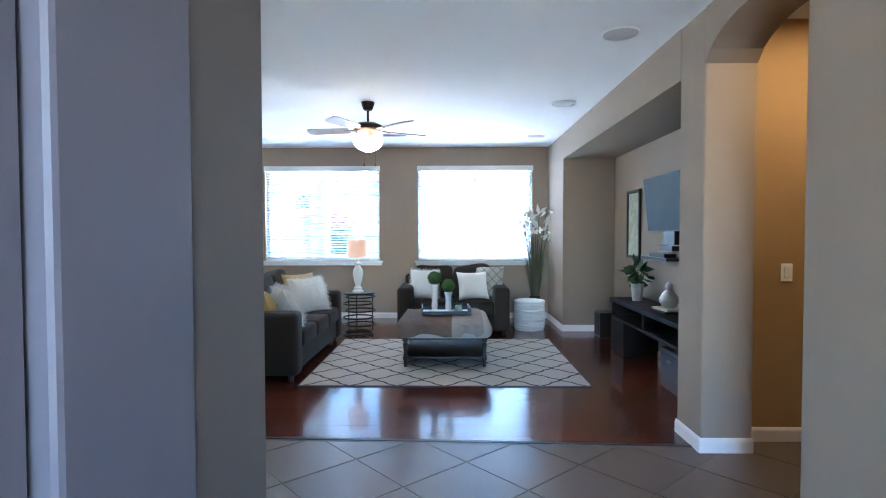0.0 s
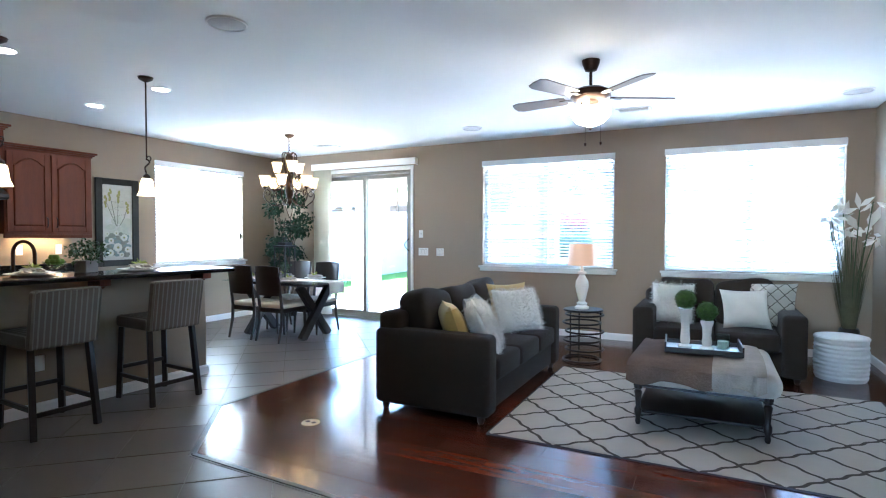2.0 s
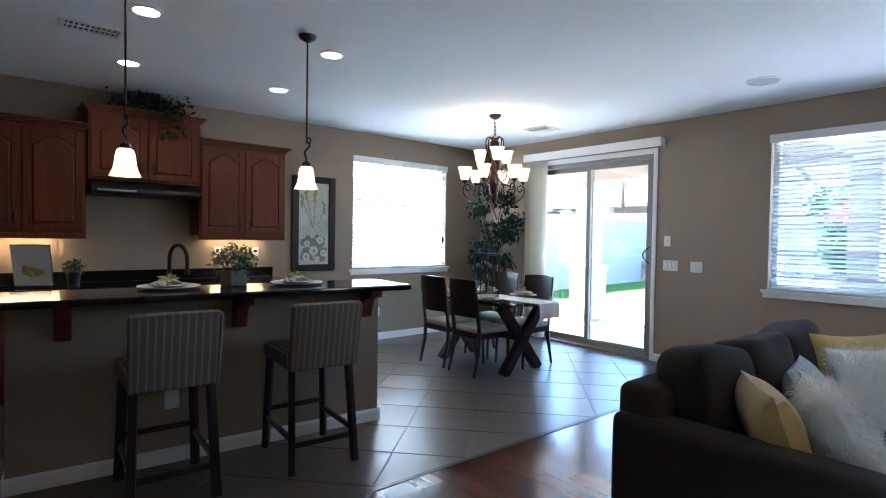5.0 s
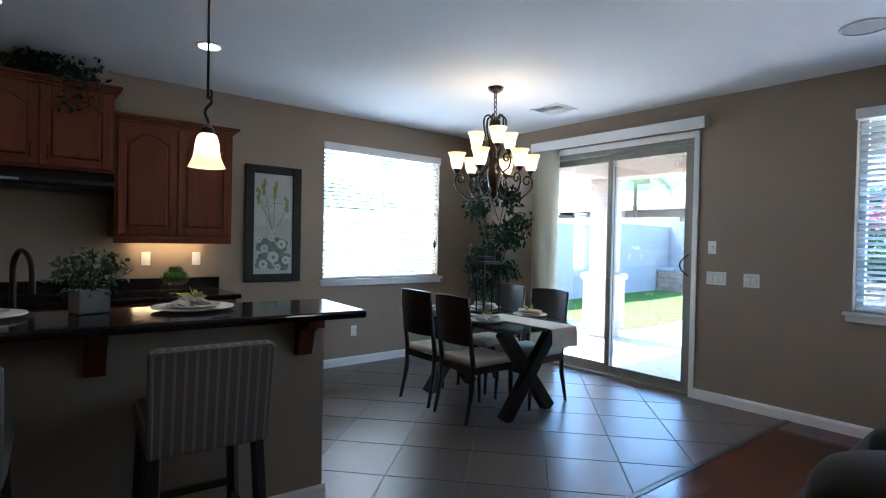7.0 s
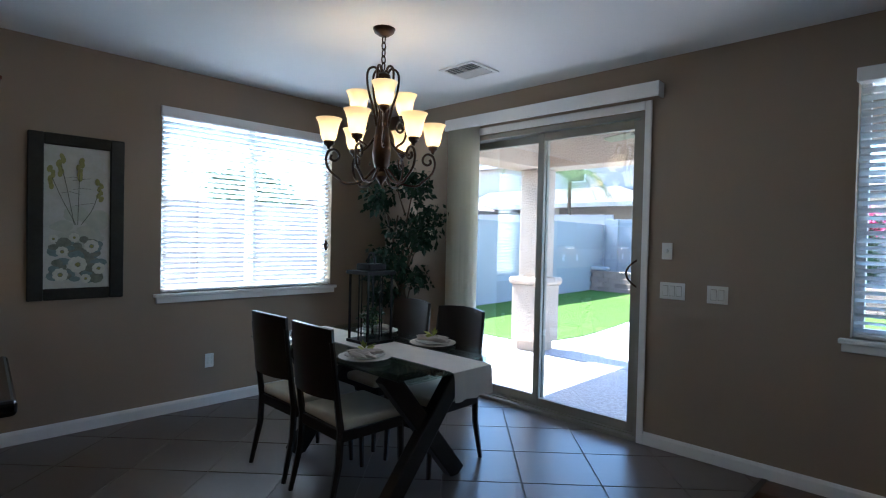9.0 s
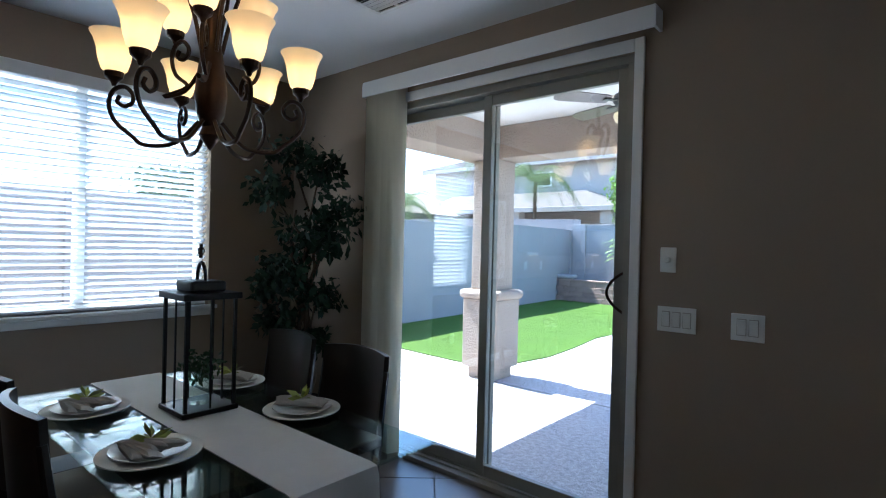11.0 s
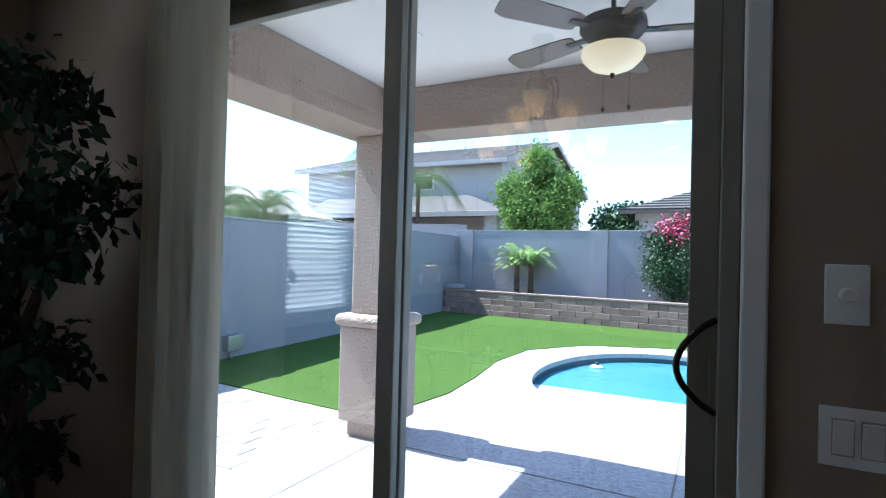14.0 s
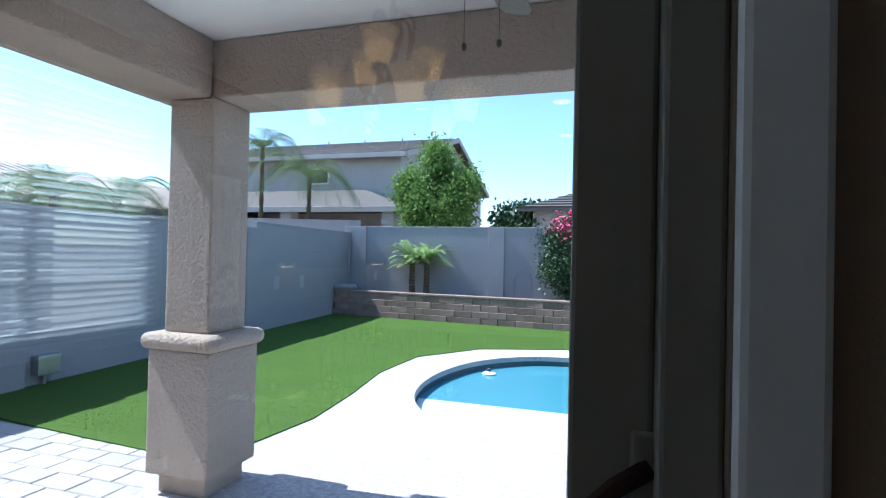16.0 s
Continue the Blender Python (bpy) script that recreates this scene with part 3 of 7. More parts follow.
sd = thing("door_2", "almond framed sliding glass garden door, closed", "sliding door", kind="structure")
x0, x1, z0, z1 = SLIDER
cs = box(x1, x1 + 0.05, FY - 0.018, FY - 0.001, 0, z1 + 0.063, 0.006)
box(x0 - 0.05, x0, FY - 0.018, FY - 0.001, 0, z1 + 0.063, 0.006, bm=cs)
box(x0, x1, FY - 0.018, FY - 0.001, z1, z1 + 0.063, 0.006, bm=cs)
part("casing", cs, WHITE, sd)
fr = box(x0, x1, FY + 0.01, FY + 0.15, z1 - 0.045, z1, 0.004)
box(x0, x0 + 0.04, FY + 0.01, FY + 0.15, 0.03, z1 - 0.045, 0.004, bm=fr)
box(x1 - 0.04, x1, FY + 0.01, FY + 0.15, 0.03, z1 - 0.045, 0.004, bm=fr)
part("door_frame", fr, ALU, sd)
tr = box(x0, x1, FY - 0.01, FY + 0.16, 0.001, 0.03, 0.004)
for yy in (0.035, 0.085, 0.115):
    box(x0 + 0.04, x1 - 0.04, FY + yy, FY + yy + 0.008, 0.03, 0.042, bm=tr)
part("track", tr, ALU, sd)


def sash(a, b, y, name, label):
    f = box(a, a + 0.06, y - 0.019, y + 0.019, 0.045, z1 - 0.05, 0.004)
    box(b - 0.06, b, y - 0.019, y + 0.019, 0.045, z1 - 0.05, 0.004, bm=f)
    box(a + 0.06, b - 0.06, y - 0.018, y + 0.018, 0.045, 0.115, 0.004, bm=f)
    box(a + 0.06, b - 0.06, y - 0.018, y + 0.018, z1 - 0.115, z1 - 0.05, 0.004, bm=f)
    s = part(name, f, ALU, sd, label)
    part("pane", box(a + 0.058, b - 0.058, y - 0.003, y + 0.003, 0.11, z1 - 0.11), DOOR_GLASS, s)
    return s


sash(x0 + 0.04, -5.2, FY + 0.118, "fixed_panel", "fixed almond framed glass panel")
leaf = sash(-5.258, x1 - 0.04, FY + 0.062, "sliding_panel", "sliding almond framed glass panel")
hx = x1 - 0.042
part("handle_plate", box(hx - 0.014, hx + 0.014, FY + 0.036, FY + 0.0425, 1.095, 1.345, 0.003), ALU, leaf)
part("handle", tube([(hx - 0.078 * math.sin(math.pi * i / 14) ** 0.8, FY + 0.038 - 0.03 * math.sin(math.pi * i / 14), 1.115 + 0.205 * i / 14) for i in range(15)], 0.0075, 8), BRONZE, leaf, "curved dark bronze pull handle", smooth=True)

vb = thing("vertical_blind", "cream vertical blind drawn aside under a white valance", "blind")
part("valance", box(-6.225, -4.195, FY - 0.095, FY - 0.075, 2.462, 2.565, 0.003, bm=box(-6.225, -4.195, FY - 0.075, FY - 0.001, 2.549, 2.562)), WHITE, vb)
for vx in (-4.208, -6.227):
    part("valance_end", box(vx, vx + 0.015, FY - 0.097, FY - 0.002, 2.462, 2.55, 0.003), WHITE, vb)
part("head_track", box(-6.19, -4.24, FY - 0.07, FY - 0.03, 2.505, 2.545, 0.003), WHITE, vb)
vane = bmesh.new()
vv = [[vane.verts.new((-0.044 + 0.022 * k, 0.006 * math.sin(math.pi * k / 4), z)) for k in range(5)] for z in (0.03, 2.505)]
for k in range(4):
    vane.faces.new((vv[0][k], vv[0][k + 1], vv[1][k + 1], vv[1][k]))
bmesh.ops.solidify(vane, geom=vane.faces[:], thickness=0.0015)
vme = bpy.data.meshes.new("vane")
vane.to_mesh(vme)
vane.free()
for i in range(15):
    part_mesh("vane", vme, VANE, vb, m=pose(-6.17 + 0.021 * i, FY - 0.05, 0, 0, 0, 78 + 6 * math.sin(i * 2.1)))


# ---- kitchen ----
def cathedral(w, h, arch=True):
    """Outline of a raised panel, arched at the top."""
    pts = [(-w / 2, 0), (w / 2, 0)]
    if not arch:
        return pts + [(w / 2, h), (-w / 2, h)]
    for i in range(13):
        a = 1 - i / 12
        x = -w / 2 + a * w
        u = min(1, abs(2 * a - 1) / 0.86)
        pts.append((x, h - 0.075 + 0.075 * math.cos(u * math.pi / 2) ** 0.7 if u < 1 else h - 0.075))
    return pts


# swings an outline drawn in xy so that it stands in the yz plane and faces +x
FACE_X = Matrix(((0, 0, 1, 0), (1, 0, 0, 0), (0, 1, 0, 0), (0, 0, 0, 1)))


def cabinet_door(w, h, parent, y, z, x, arch=True, handle=None):
    """Frame of stiles and rails round a sunk field that carries a raised panel."""
    st = 0.058
    iw, ih = w - 2 * st, h - 2 * st
    bm = box(0, 0.02, -w / 2, -w / 2 + st, 0, h, 0.003)
    box(0, 0.02, w / 2 - st, w / 2, 0, h, 0.003, bm=bm)
    box(0, 0.0195, -iw / 2, iw / 2, 0, st, 0.003, bm=bm)
    box(0, 0.007, -iw / 2, iw / 2, st, h - 0.01, bm=bm)
    field = cathedral(iw, ih, arch)
    head = [(p, q + st) for p, q in field[2:]] + [(-iw / 2, h), (iw / 2, h)]
    prism(head, 0.0005, 0.0195, bm=bm, m=FACE_X)
    d = part("door", bm, CHERRY, parent, m=pose(x, y, z))
    gap = 0.009
    part("panel", prism(cathedral(iw - 2 * gap, ih - 2 * gap, arch), 0.0075, 0.021, 0.012, m=Matrix.Translation((0, 0, st + gap)) @ FACE_X), CHERRY, d)
    if handle is not None:
        part("handle", tube([(0.02, handle, 0.05), (0.045, handle, 0.06), (0.045, handle, 0.15), (0.02, handle, 0.16)], 0.005, 6), IRON, d)
    return d


def crown(bm, x, y0, y1, z, back):
    for k, (o, h) in enumerate(((0.012, 0.02), (0.03, 0.018), (0.05, 0.022))):
        box(back, x + o, y0 - o, y1 + o, z + sum((0.02, 0.018, 0.022)[:k]), z + sum((0.02, 0.018, 0.022)[:k + 1]), 0.004, bm=bm)
    return bm


def upper_cabinet(y0, y1, zb, zt, depth, doors, label, rail=True):
    x = WX + depth
    c = thing("wall_cabinet", label, "cabinet", group="kitchen wall cabinets")
    body = box(WX + 0.001, x, y0, y1, zb, zt, 0.002)
    if rail:
        box(x - 0.02, x + 0.006, y0, y1, zb - 0.045, zb, 0.004, bm=body)
    part("body", body, CHERRY, c)
    part("crown_moulding", crown(bmesh.new(), x, y0, y1, zt, WX + 0.001), CHERRY, c)
    w = (y1 - y0 - 0.03) / doors
    for i in range(doors):
        cabinet_door(w - 0.012, zt - zb - 0.05, c, y0 + 0.015 + w * (i + 0.5), zb + 0.025, x + 0.001, True, (w / 2 - 0.05) * (1 if i % 2 == 0 else -1))
    return c


upper_cabinet(3.335, 4.235, 1.375, 2.29, 0.33, 2, "cherry wood wall cabinet with arched raised doors")
upper_cabinet(2.395, 3.325, 1.86, 2.47, 0.38, 2, "taller-set cherry wood cabinet over the range hood", rail=False)
upper_cabinet(1.485, 2.385, 1.375, 2.29, 0.33, 2, "cherry wood wall cabinet with arched raised doors")
upper_cabinet(0.56, 1.475, 1.375, 2.29, 0.33, 2, "cherry wood wall cabinet with arched raised doors")
hood = thing("range_hood", "black under-cabinet range hood with a front lip", "range hood")
part("hood_body", prism([(0, 0.0), (0.48, 0.0), (0.5, 0.02), (0.5, 0.05), (0.38, 0.115), (0, 0.115)], 0, 0.9, m=Matrix(((1, 0, 0, WX + 0.002), (0, 0, 1, 2.41), (0, 1, 0, 1.735), (0, 0, 0, 1)))), BLACK, hood)
part("hood_trim", box(WX + 0.501, WX + 0.506, 2.45, 2.75, 1.757, 1.775, 0.002), STEEL, hood)

for y0c, y1c in ((0.56, 1.475), (1.475, 2.39), (2.39, 3.33), (3.33, 4.2)):
    c = thing("base_cabinet", "cherry wood base cabinet with drawer and doors", "cabinet", group="kitchen base cabinets")
    part("body", box(WX + 0.001, WX + 0.6, y0c + 0.002, y1c - 0.002, 0.1, 0.873, 0.002, bm=box(WX + 0.001, WX + 0.53, y0c + 0.002, y1c - 0.002, 0.002, 0.1)), CHERRY, c)
    w = (y1c - y0c - 0.03) / 2
    for i in range(2):
        cabinet_door(w - 0.012, 0.56, c, y0c + 0.015 + w * (i + 0.5), 0.115, WX + 0.601, False, (w / 2 - 0.05) * (1 if i == 0 else -1))
        part("drawer", box(WX + 0.601, WX + 0.62, y0c + 0.021 + w * i, y0c + 0.009 + w * (i + 1), 0.69, 0.86, 0.004), CHERRY, c)
top = thing("kitchen_worktop", "polished black granite worktop with a low upstand", "worktop")
part("slab", box(WX + 0.001, WX + 0.64, 0.5, 4.23, 0.874, 0.914, 0.008), BLACK_STONE, top)
part("upstand", box(WX + 0.001, WX + 0.022, 0.5, 4.23, 0.915, 1.02, 0.003), BLACK_STONE, top)


def wall_plate(x, y, z, face, w=0.072, h=0.116, kind="outlet", gangs=1):
    """Cover plate with its outlet or rockers. face: the turn about z; 0 faces +x."""
    names = {"outlet": ("wall_outlet", "ivory duplex outlet plate", "outlet"), "switch": ("light_switch", "ivory rocker switch plate", "switch"), "dial": ("dimmer_switch", "ivory plate with a round dimmer knob", "switch")}
    p = thing(*names[kind], m=pose(x, y, z, 0, 0, face))
    part("plate", box(0.0005, 0.006, -w / 2, w / 2, -h / 2, h / 2, 0.0025), PLATE_PLASTIC, p)
    if kind == "outlet":
        for dz in (-0.02, 0.02):
            part("socket", box(0.006, 0.0085, -0.016, 0.016, dz - 0.014, dz + 0.014, 0.004), PLATE_PLASTIC, p)
    elif kind == "dial":
        part("knob", lathe([(0.014, 0), (0.014, 0.02), (0.011, 0.024)], 16, m=Matrix.Translation((0.006, 0, 0)) @ Matrix.Rotation(math.pi / 2, 4, "Y")), PLATE_PLASTIC, p)
    else:
        for i in range(gangs):
            yy = (i - (gangs - 1) / 2) * 0.046
            # grey sheet painted in as the shaded gap round the rocker
            part("gap_shade", box(0.0061, 0.0066, yy - 0.0185, yy + 0.0185, -0.036, 0.036), OTTO, p)
            part("rocker", put(box(0.0, 0.006, -0.0165, 0.0165, -0.033, 0.033, 0.002), pose(0.006, yy, 0, 0, 5, 0)), PLATE_PLASTIC, p)
    return p


for yy in (1.95, 3.62, 4.03):
    wall_plate(WX, yy, 1.19, 0)
wall_plate(WX, 5.686, 0.378, 0)
wall_plate(-4.14, FY, 1.39, -90, kind="dial")
wall_plate(-4.097, FY, 1.116, -90, w=0.17, kind="switch", gangs=3)
wall_plate(-3.807, FY, 1.113, -90, w=0.128, kind="switch", gangs=2)
wall_plate(2.06, 2.54, 1.11, -90, w=0.075, kind="switch")
wall_plate(-0.85, FY, 0.40, -90)

# raised island with half wall
isl = thing("kitchen_island", "beige plastered island half wall under a black granite bar", "island")
IS = Matrix.Translation((-4.56, 3.99, 0)) @ Matrix.Rotation(radians(-5.0), 4, "Z")
isl.matrix_basis = IS
part("half_wall", box(-0.14, 0, -2.2, 0, 0.001, 1.018, 0.006), WALL, isl)
part("island_body", box(-0.72, -0.14, -2.18, -0.02, 0.001, 0.87, 0.004), CHERRY, isl)
part("island_worktop", box(-0.76, -0.141, -2.2, 0.02, 0.871, 0.911, 0.008), BLACK_STONE, isl)
bb = prism([(0, 0), (0.014, 0), (0.014, 0.07), (0.005, 0.09), (0, 0.09)], -2.214, 0.014, m=Matrix(((1, 0, 0, 0), (0, 0, 1, 0), (0, 1, 0, 0.001), (0, 0, 0, 1))))
box(-0.14, 0, 0.001, 0.014, 0.001, 0.09, 0.003, bm=bb)
box(-0.14, 0, -2.214, -2.201, 0.001, 0.09, 0.003, bm=bb)
part("baseboard", bb, WHITE, isl)
part("bar_top", box(-0.2, 0.36, -2.26, 0.07, 1.019, 1.057, 0.012, 3), BLACK_STONE, isl)
for yy in (-1.95, -1.02, -0.12):
    part("corbel", prism([(0, 0), (0, -0.22), (0.03, -0.22), (0.05, -0.16), (0.07, -0.1), (0.12, -0.07), (0.2, -0.06), (0.2, 0)], -0.04, 0.04, m=Matrix(((1, 0, 0, 0.0005), (0, 0, 1, yy), (0, 1, 0, 1.0185), (0, 0, 0, 1)))), CHERRY, isl)
part("outlet", box(0.0005, 0.007, -1.45, -1.37, 0.33, 0.45, 0.003), PLATE_PLASTIC, isl)


def on_island(x, y, z=1.0575, rz=0.0):
    return IS @ pose(x, y, z, 0, 0, rz)


fa = thing("kitchen_faucet", "dark bronze gooseneck faucet at the island sink", "faucet", m=on_island(-0.62, -1.34, 0.912, 25))
part("spout", tube([(0, 0, 0.0), (0, 0, 0.30)] + [(0.0 + 0.1 - 0.1 * math.cos(math.pi * i / 10), 0, 0.30 + 0.1 * math.sin(math.pi * i / 10)) for i in range(1, 11)] + [(0.2, 0, 0.2)], 0.014, 10, bm=lathe([(0.03, 0), (0.03, 0.02), (0.018, 0.05)], 14)), BRONZE, fa, smooth=True)
part("lever", tube([(0, -0.015, 0.07), (0, -0.06, 0.09), (0, -0.09, 0.12)], 0.008, 8), BRONZE, fa)


def bar_stool(m):
    s = thing("bar_stool", "counter stool in grey striped cloth with dark tapered legs", "stool", m=m, group="stools at the island")
    part("seat", box(-0.22, 0.22, -0.24, 0.22, 0.60, 0.70, 0.03, 4), STRIPE, s, smooth=True)
    back = box(-0.215, 0.215, -0.29, -0.22, 0.6, 1.0, 0.022, 4)
    for v in back.verts:
        v.co.y -= 0.07 * max(0, (v.co.z - 0.6) / 0.4)
    part("backrest", back, STRIPE, s, "striped upholstered back with light piping", smooth=True)
    pip = [(-0.2, -0.262, 0.61), (-0.205, -0.33, 0.98), (-0.19, -0.336, 0.996), (0.19, -0.336, 0.996), (0.205, -0.33, 0.98), (0.2, -0.262, 0.61)]
    for sy in (-0.03, 0.035):
        part("piping", tube([(x, y + sy, z) for x, y, z in pip], 0.005, 6), PIPING, s)
    for sx in (-1, 1):
        part("leg", bar((sx * 0.18, 0.19, 0.6), (sx * 0.2, 0.21, 0.002), 0.04, 0.04, 0.004), ESPRESSO, s)
        part("leg", bar((sx * 0.18, -0.22, 0.62), (sx * 0.2, -0.29, 0.002), 0.04, 0.04, 0.004), ESPRESSO, s)
        part("side_rail", bar((sx * 0.193, 0.2, 0.2), (sx * 0.193, -0.262, 0.2), 0.022, 0.032, 0.003), ESPRESSO, s)
    part("front_rail", bar((-0.19, 0.2, 0.26), (0.19, 0.2, 0.26), 0.022, 0.032, 0.003), ESPRESSO, s)
    part("back_rail", bar((-0.19, -0.256, 0.16), (0.19, -0.256, 0.16), 0.022, 0.032, 0.003), ESPRESSO, s)
    return s


bar_stool(pose(-4.375, 2.48, 0, 0, 0, 87))
bar_stool(pose(-4.33, 3.30, 0, 0, 0, 85))


def pendant(x, y):
    p = thing("pendant_lamp", "slim bronze pendant with a glowing bell glass shade", "pendant lamp", m=pose(x, y, 0), group="island pendants")
    part("canopy", lathe([(0.002, H - 0.045), (0.02, H - 0.04), (0.055, H - 0.02), (0.062, H - 0.001)], 20), BRONZE, p, smooth=True)
    part("rod", tube([(0, 0, H - 0.04), (0, 0, 2.02)], 0.006, 8), BRONZE, p)
    part("scroll", tube([(0.028 * math.sin(i * 0.7), 0.012 * math.sin(i * 1.1), 2.03 - 0.0155 * i) for i in range(10)], 0.007, 8, bm=tube([(0.03 - 0.03 * math.cos(a * 0.6), 0, 2.03 + 0.022 * math.sin(a * 0.6)) for a in range(8)], 0.005, 6)), BRONZE, p)
    part("socket", lathe([(0.012, 1.9), (0.028, 1.885), (0.032, 1.855), (0.03, 1.845)], 16), BRONZE, p, smooth=True)
    part("shade", lathe([(0.03, 1.862), (0.042, 1.85), (0.05, 1.82), (0.054, 1.78), (0.06, 1.75), (0.074, 1.72), (0.08, 1.708), (0.076, 1.708), (0.056, 1.76), (0.046, 1.82)], 28, closed=True), SHADE_GLOW, p, "glowing bell shaped glass", smooth=True)
    part("bulb", lathe([(0.012, 1.84), (0.024, 1.81), (0.026, 1.785), (0.014, 1.76), (0.002, 1.755)], 14), CANDLE_GLOW, p)
    return p


pendant(-4.586, 2.32)
pendant(-4.55, 3.384)

for x, y in ((-4.835, 2.47), (-6.05, 2.58), (-5.98, 3.785), (-4.775, 3.685)):
    r = thing("recessed_light", "lit white recessed ceiling can light", "ceiling light", m=pose(x, y, H), group="kitchen can lights")
    part("trim_ring", lathe([(0.07, -0.001), (0.095, -0.001), (0.097, -0.007), (0.075, -0.01), (0.068, -0.003)], 28, closed=True), WHITE, r)
    part("lamp", lathe([(0.0705, -0.0035), (0.069, -0.006), (0.001, -0.007)], 28), BULB_GLOW, r)
r = thing("recessed_light", "lit recessed ceiling light in the passage", "ceiling light", m=pose(2.2, 1.9, H))
part("trim_ring", lathe([(0.07, -0.001), (0.095, -0.001), (0.097, -0.007), (0.075, -0.01), (0.068, -0.003)], 28, closed=True), WHITE, r)
part("lamp", lathe([(0.0705, -0.0035), (0.069, -0.006), (0.001, -0.007)], 28), glowing("warm_can_glow", (1.0, 0.62, 0.25), 9.0), r)
for x, y in ((-2.95, 2.86), (-2.88, 6.66), (1.045, 2.76), (1.065, 4.73), (1.09, 6.65)):
    r = thing("ceiling_speaker", "round white in-ceiling speaker grille", "speaker", m=pose(x, y, H), group="ceiling speakers")
    part("grille", lathe([(0.118, -0.001), (0.118, -0.007), (0.11, -0.011), (0.002, -0.011)], 32), GRILLE, r, smooth=True)
    part("rim", lathe([(0.119, -0.001), (0.13, -0.001), (0.129, -0.008), (0.119, -0.012)], 32, closed=True), WHITE, r, smooth=True)


def ceiling_vent(x, y, w, d):
    v = thing("ceiling_vent", "white louvred ceiling air vent", "vent", m=pose(x, y, H))
    f = box(-w / 2, w / 2, -d / 2, -d / 2 + 0.03, -0.01, -0.001, 0.002)
    box(-w / 2, w / 2, d / 2 - 0.03, d / 2, -0.01, -0.001, 0.002, bm=f)
    box(-w / 2, -w / 2 + 0.03, -d / 2 + 0.03, d / 2 - 0.03, -0.01, -0.001, 0.002, bm=f)
    box(w / 2 - 0.03, w / 2, -d / 2 + 0.03, d / 2 - 0.03, -0.01, -0.001, 0.002, bm=f)
    box(-0.008, 0.008, -d / 2 + 0.03, d / 2 - 0.03, -0.01, -0.001, bm=f)
    part("frame", f, WHITE, v)
    part("backing", box(-w / 2 + 0.031, w / 2 - 0.031, -d / 2 + 0.031, d / 2 - 0.031, -0.004, -0.0015), BLACK, v)
    n = int((d - 0.06) / 0.03)
    for i in range(n):
        yy = -d / 2 + 0.045 + i * 0.03
        b = box(-w / 2 + 0.03, w / 2 - 0.03, -0.008, 0.008, -0.001, 0.001)
        part("slat", b, WHITE, v, m=pose(0, yy, -0.0105, 38 if yy < 0 else -38))


ceiling_vent(-5.43, 6.91, 0.34, 0.32)
ceiling_vent(-5.39, 2.26, 0.2, 0.36)
ceiling_vent(-0.9, 6.5, 0.36, 0.2)


YELLOW_LEAF = surface("yellow_green_petal", (0.42, 0.46, 0.09), 0.6, var=0.2, scale=20, fine=80)


def place_setting(m, cloth=True, rim=0.16):
    p = thing("dinner_plate", "stacked white plates with a folded napkin and a yellow bloom", "plate", m=m, group="place settings")
    part("charger", lathe([(0.001, 0.001), (rim * 0.6, 0.001), (rim, 0.014), (rim, 0.018), (rim * 0.62, 0.007), (0.001, 0.006)], 36), IVORY, p, smooth=True)
    part("plate", lathe([(0.001, 0.0085), (0.07, 0.009), (0.115, 0.024), (0.115, 0.028), (0.07, 0.014), (0.001, 0.013)], 32), CERAMIC, p, smooth=True)
    rng = random.Random(5)
    nap = bmesh.new()
    for k in range(5):
        a = k * 0.5 - 1.0
        put(join(None, b := cushion(0.16, 0.055, 0.028, n=10, seed=k)), pose(0.02 * math.sin(k * 2), 0.015 * (k - 2), 0.018 + 0.004 * k, 70, 0, 25 * a))
        join(nap, b)
    part("napkin", nap, OTTO, p, smooth=True)
    rq = np.random.default_rng(8)
    for petal in leaves(np.tile((0.0, 0.0, 0.055), (9, 1)), 0.065, rq, -0.9, 0.5):
        quads("petal", [petal], YELLOW_LEAF, p)


place_setting(on_island(-0.05, -1.42), rim=0.175)
place_setting(on_island(0.0, -0.64), rim=0.175)


def bush_pot(m, label, pot_mat, r=0.055, h=0.12, crown_r=0.12, n=260, leaf=LEAF, size=0.035, seed=3, flat=0.7, square=False):
    p = thing("potted_plant", label, "plant", m=m)
    if square:
        part("pot", box(-r, r, -r, r, 0.001, h, 0.006), pot_mat, p)
    else:
        part("pot", lathe([(0.001, 0.001), (r * 0.75, 0.001), (r, h), (r * 0.9, h), (r * 0.85, h * 0.85), (0.001, h * 0.85)], 20), pot_mat, p, smooth=True)
    rng = np.random.default_rng(seed)
    d = rng.normal(size=(n, 3))
    d /= np.linalg.norm(d, axis=1)[:, None]
    c = d * crown_r * (0.25 + 0.75 * rng.random(n) ** 0.5)[:, None] * (1, 1, flat)
    c[:, 2] = np.maximum(c[:, 2] + h + crown_r * flat * 0.75, h * 0.75)
    quads("foliage", leaves(c, size, rng), leaf, p)
    for k in range(7):
        a = k * 0.9
        part("stem", tube([(0.01 * math.cos(a), 0.01 * math.sin(a), h * 0.8), (crown_r * 0.5 * math.cos(a), crown_r * 0.5 * math.sin(a), h + crown_r * flat * 0.9)], 0.0025, 5), leaf, p)
    return p


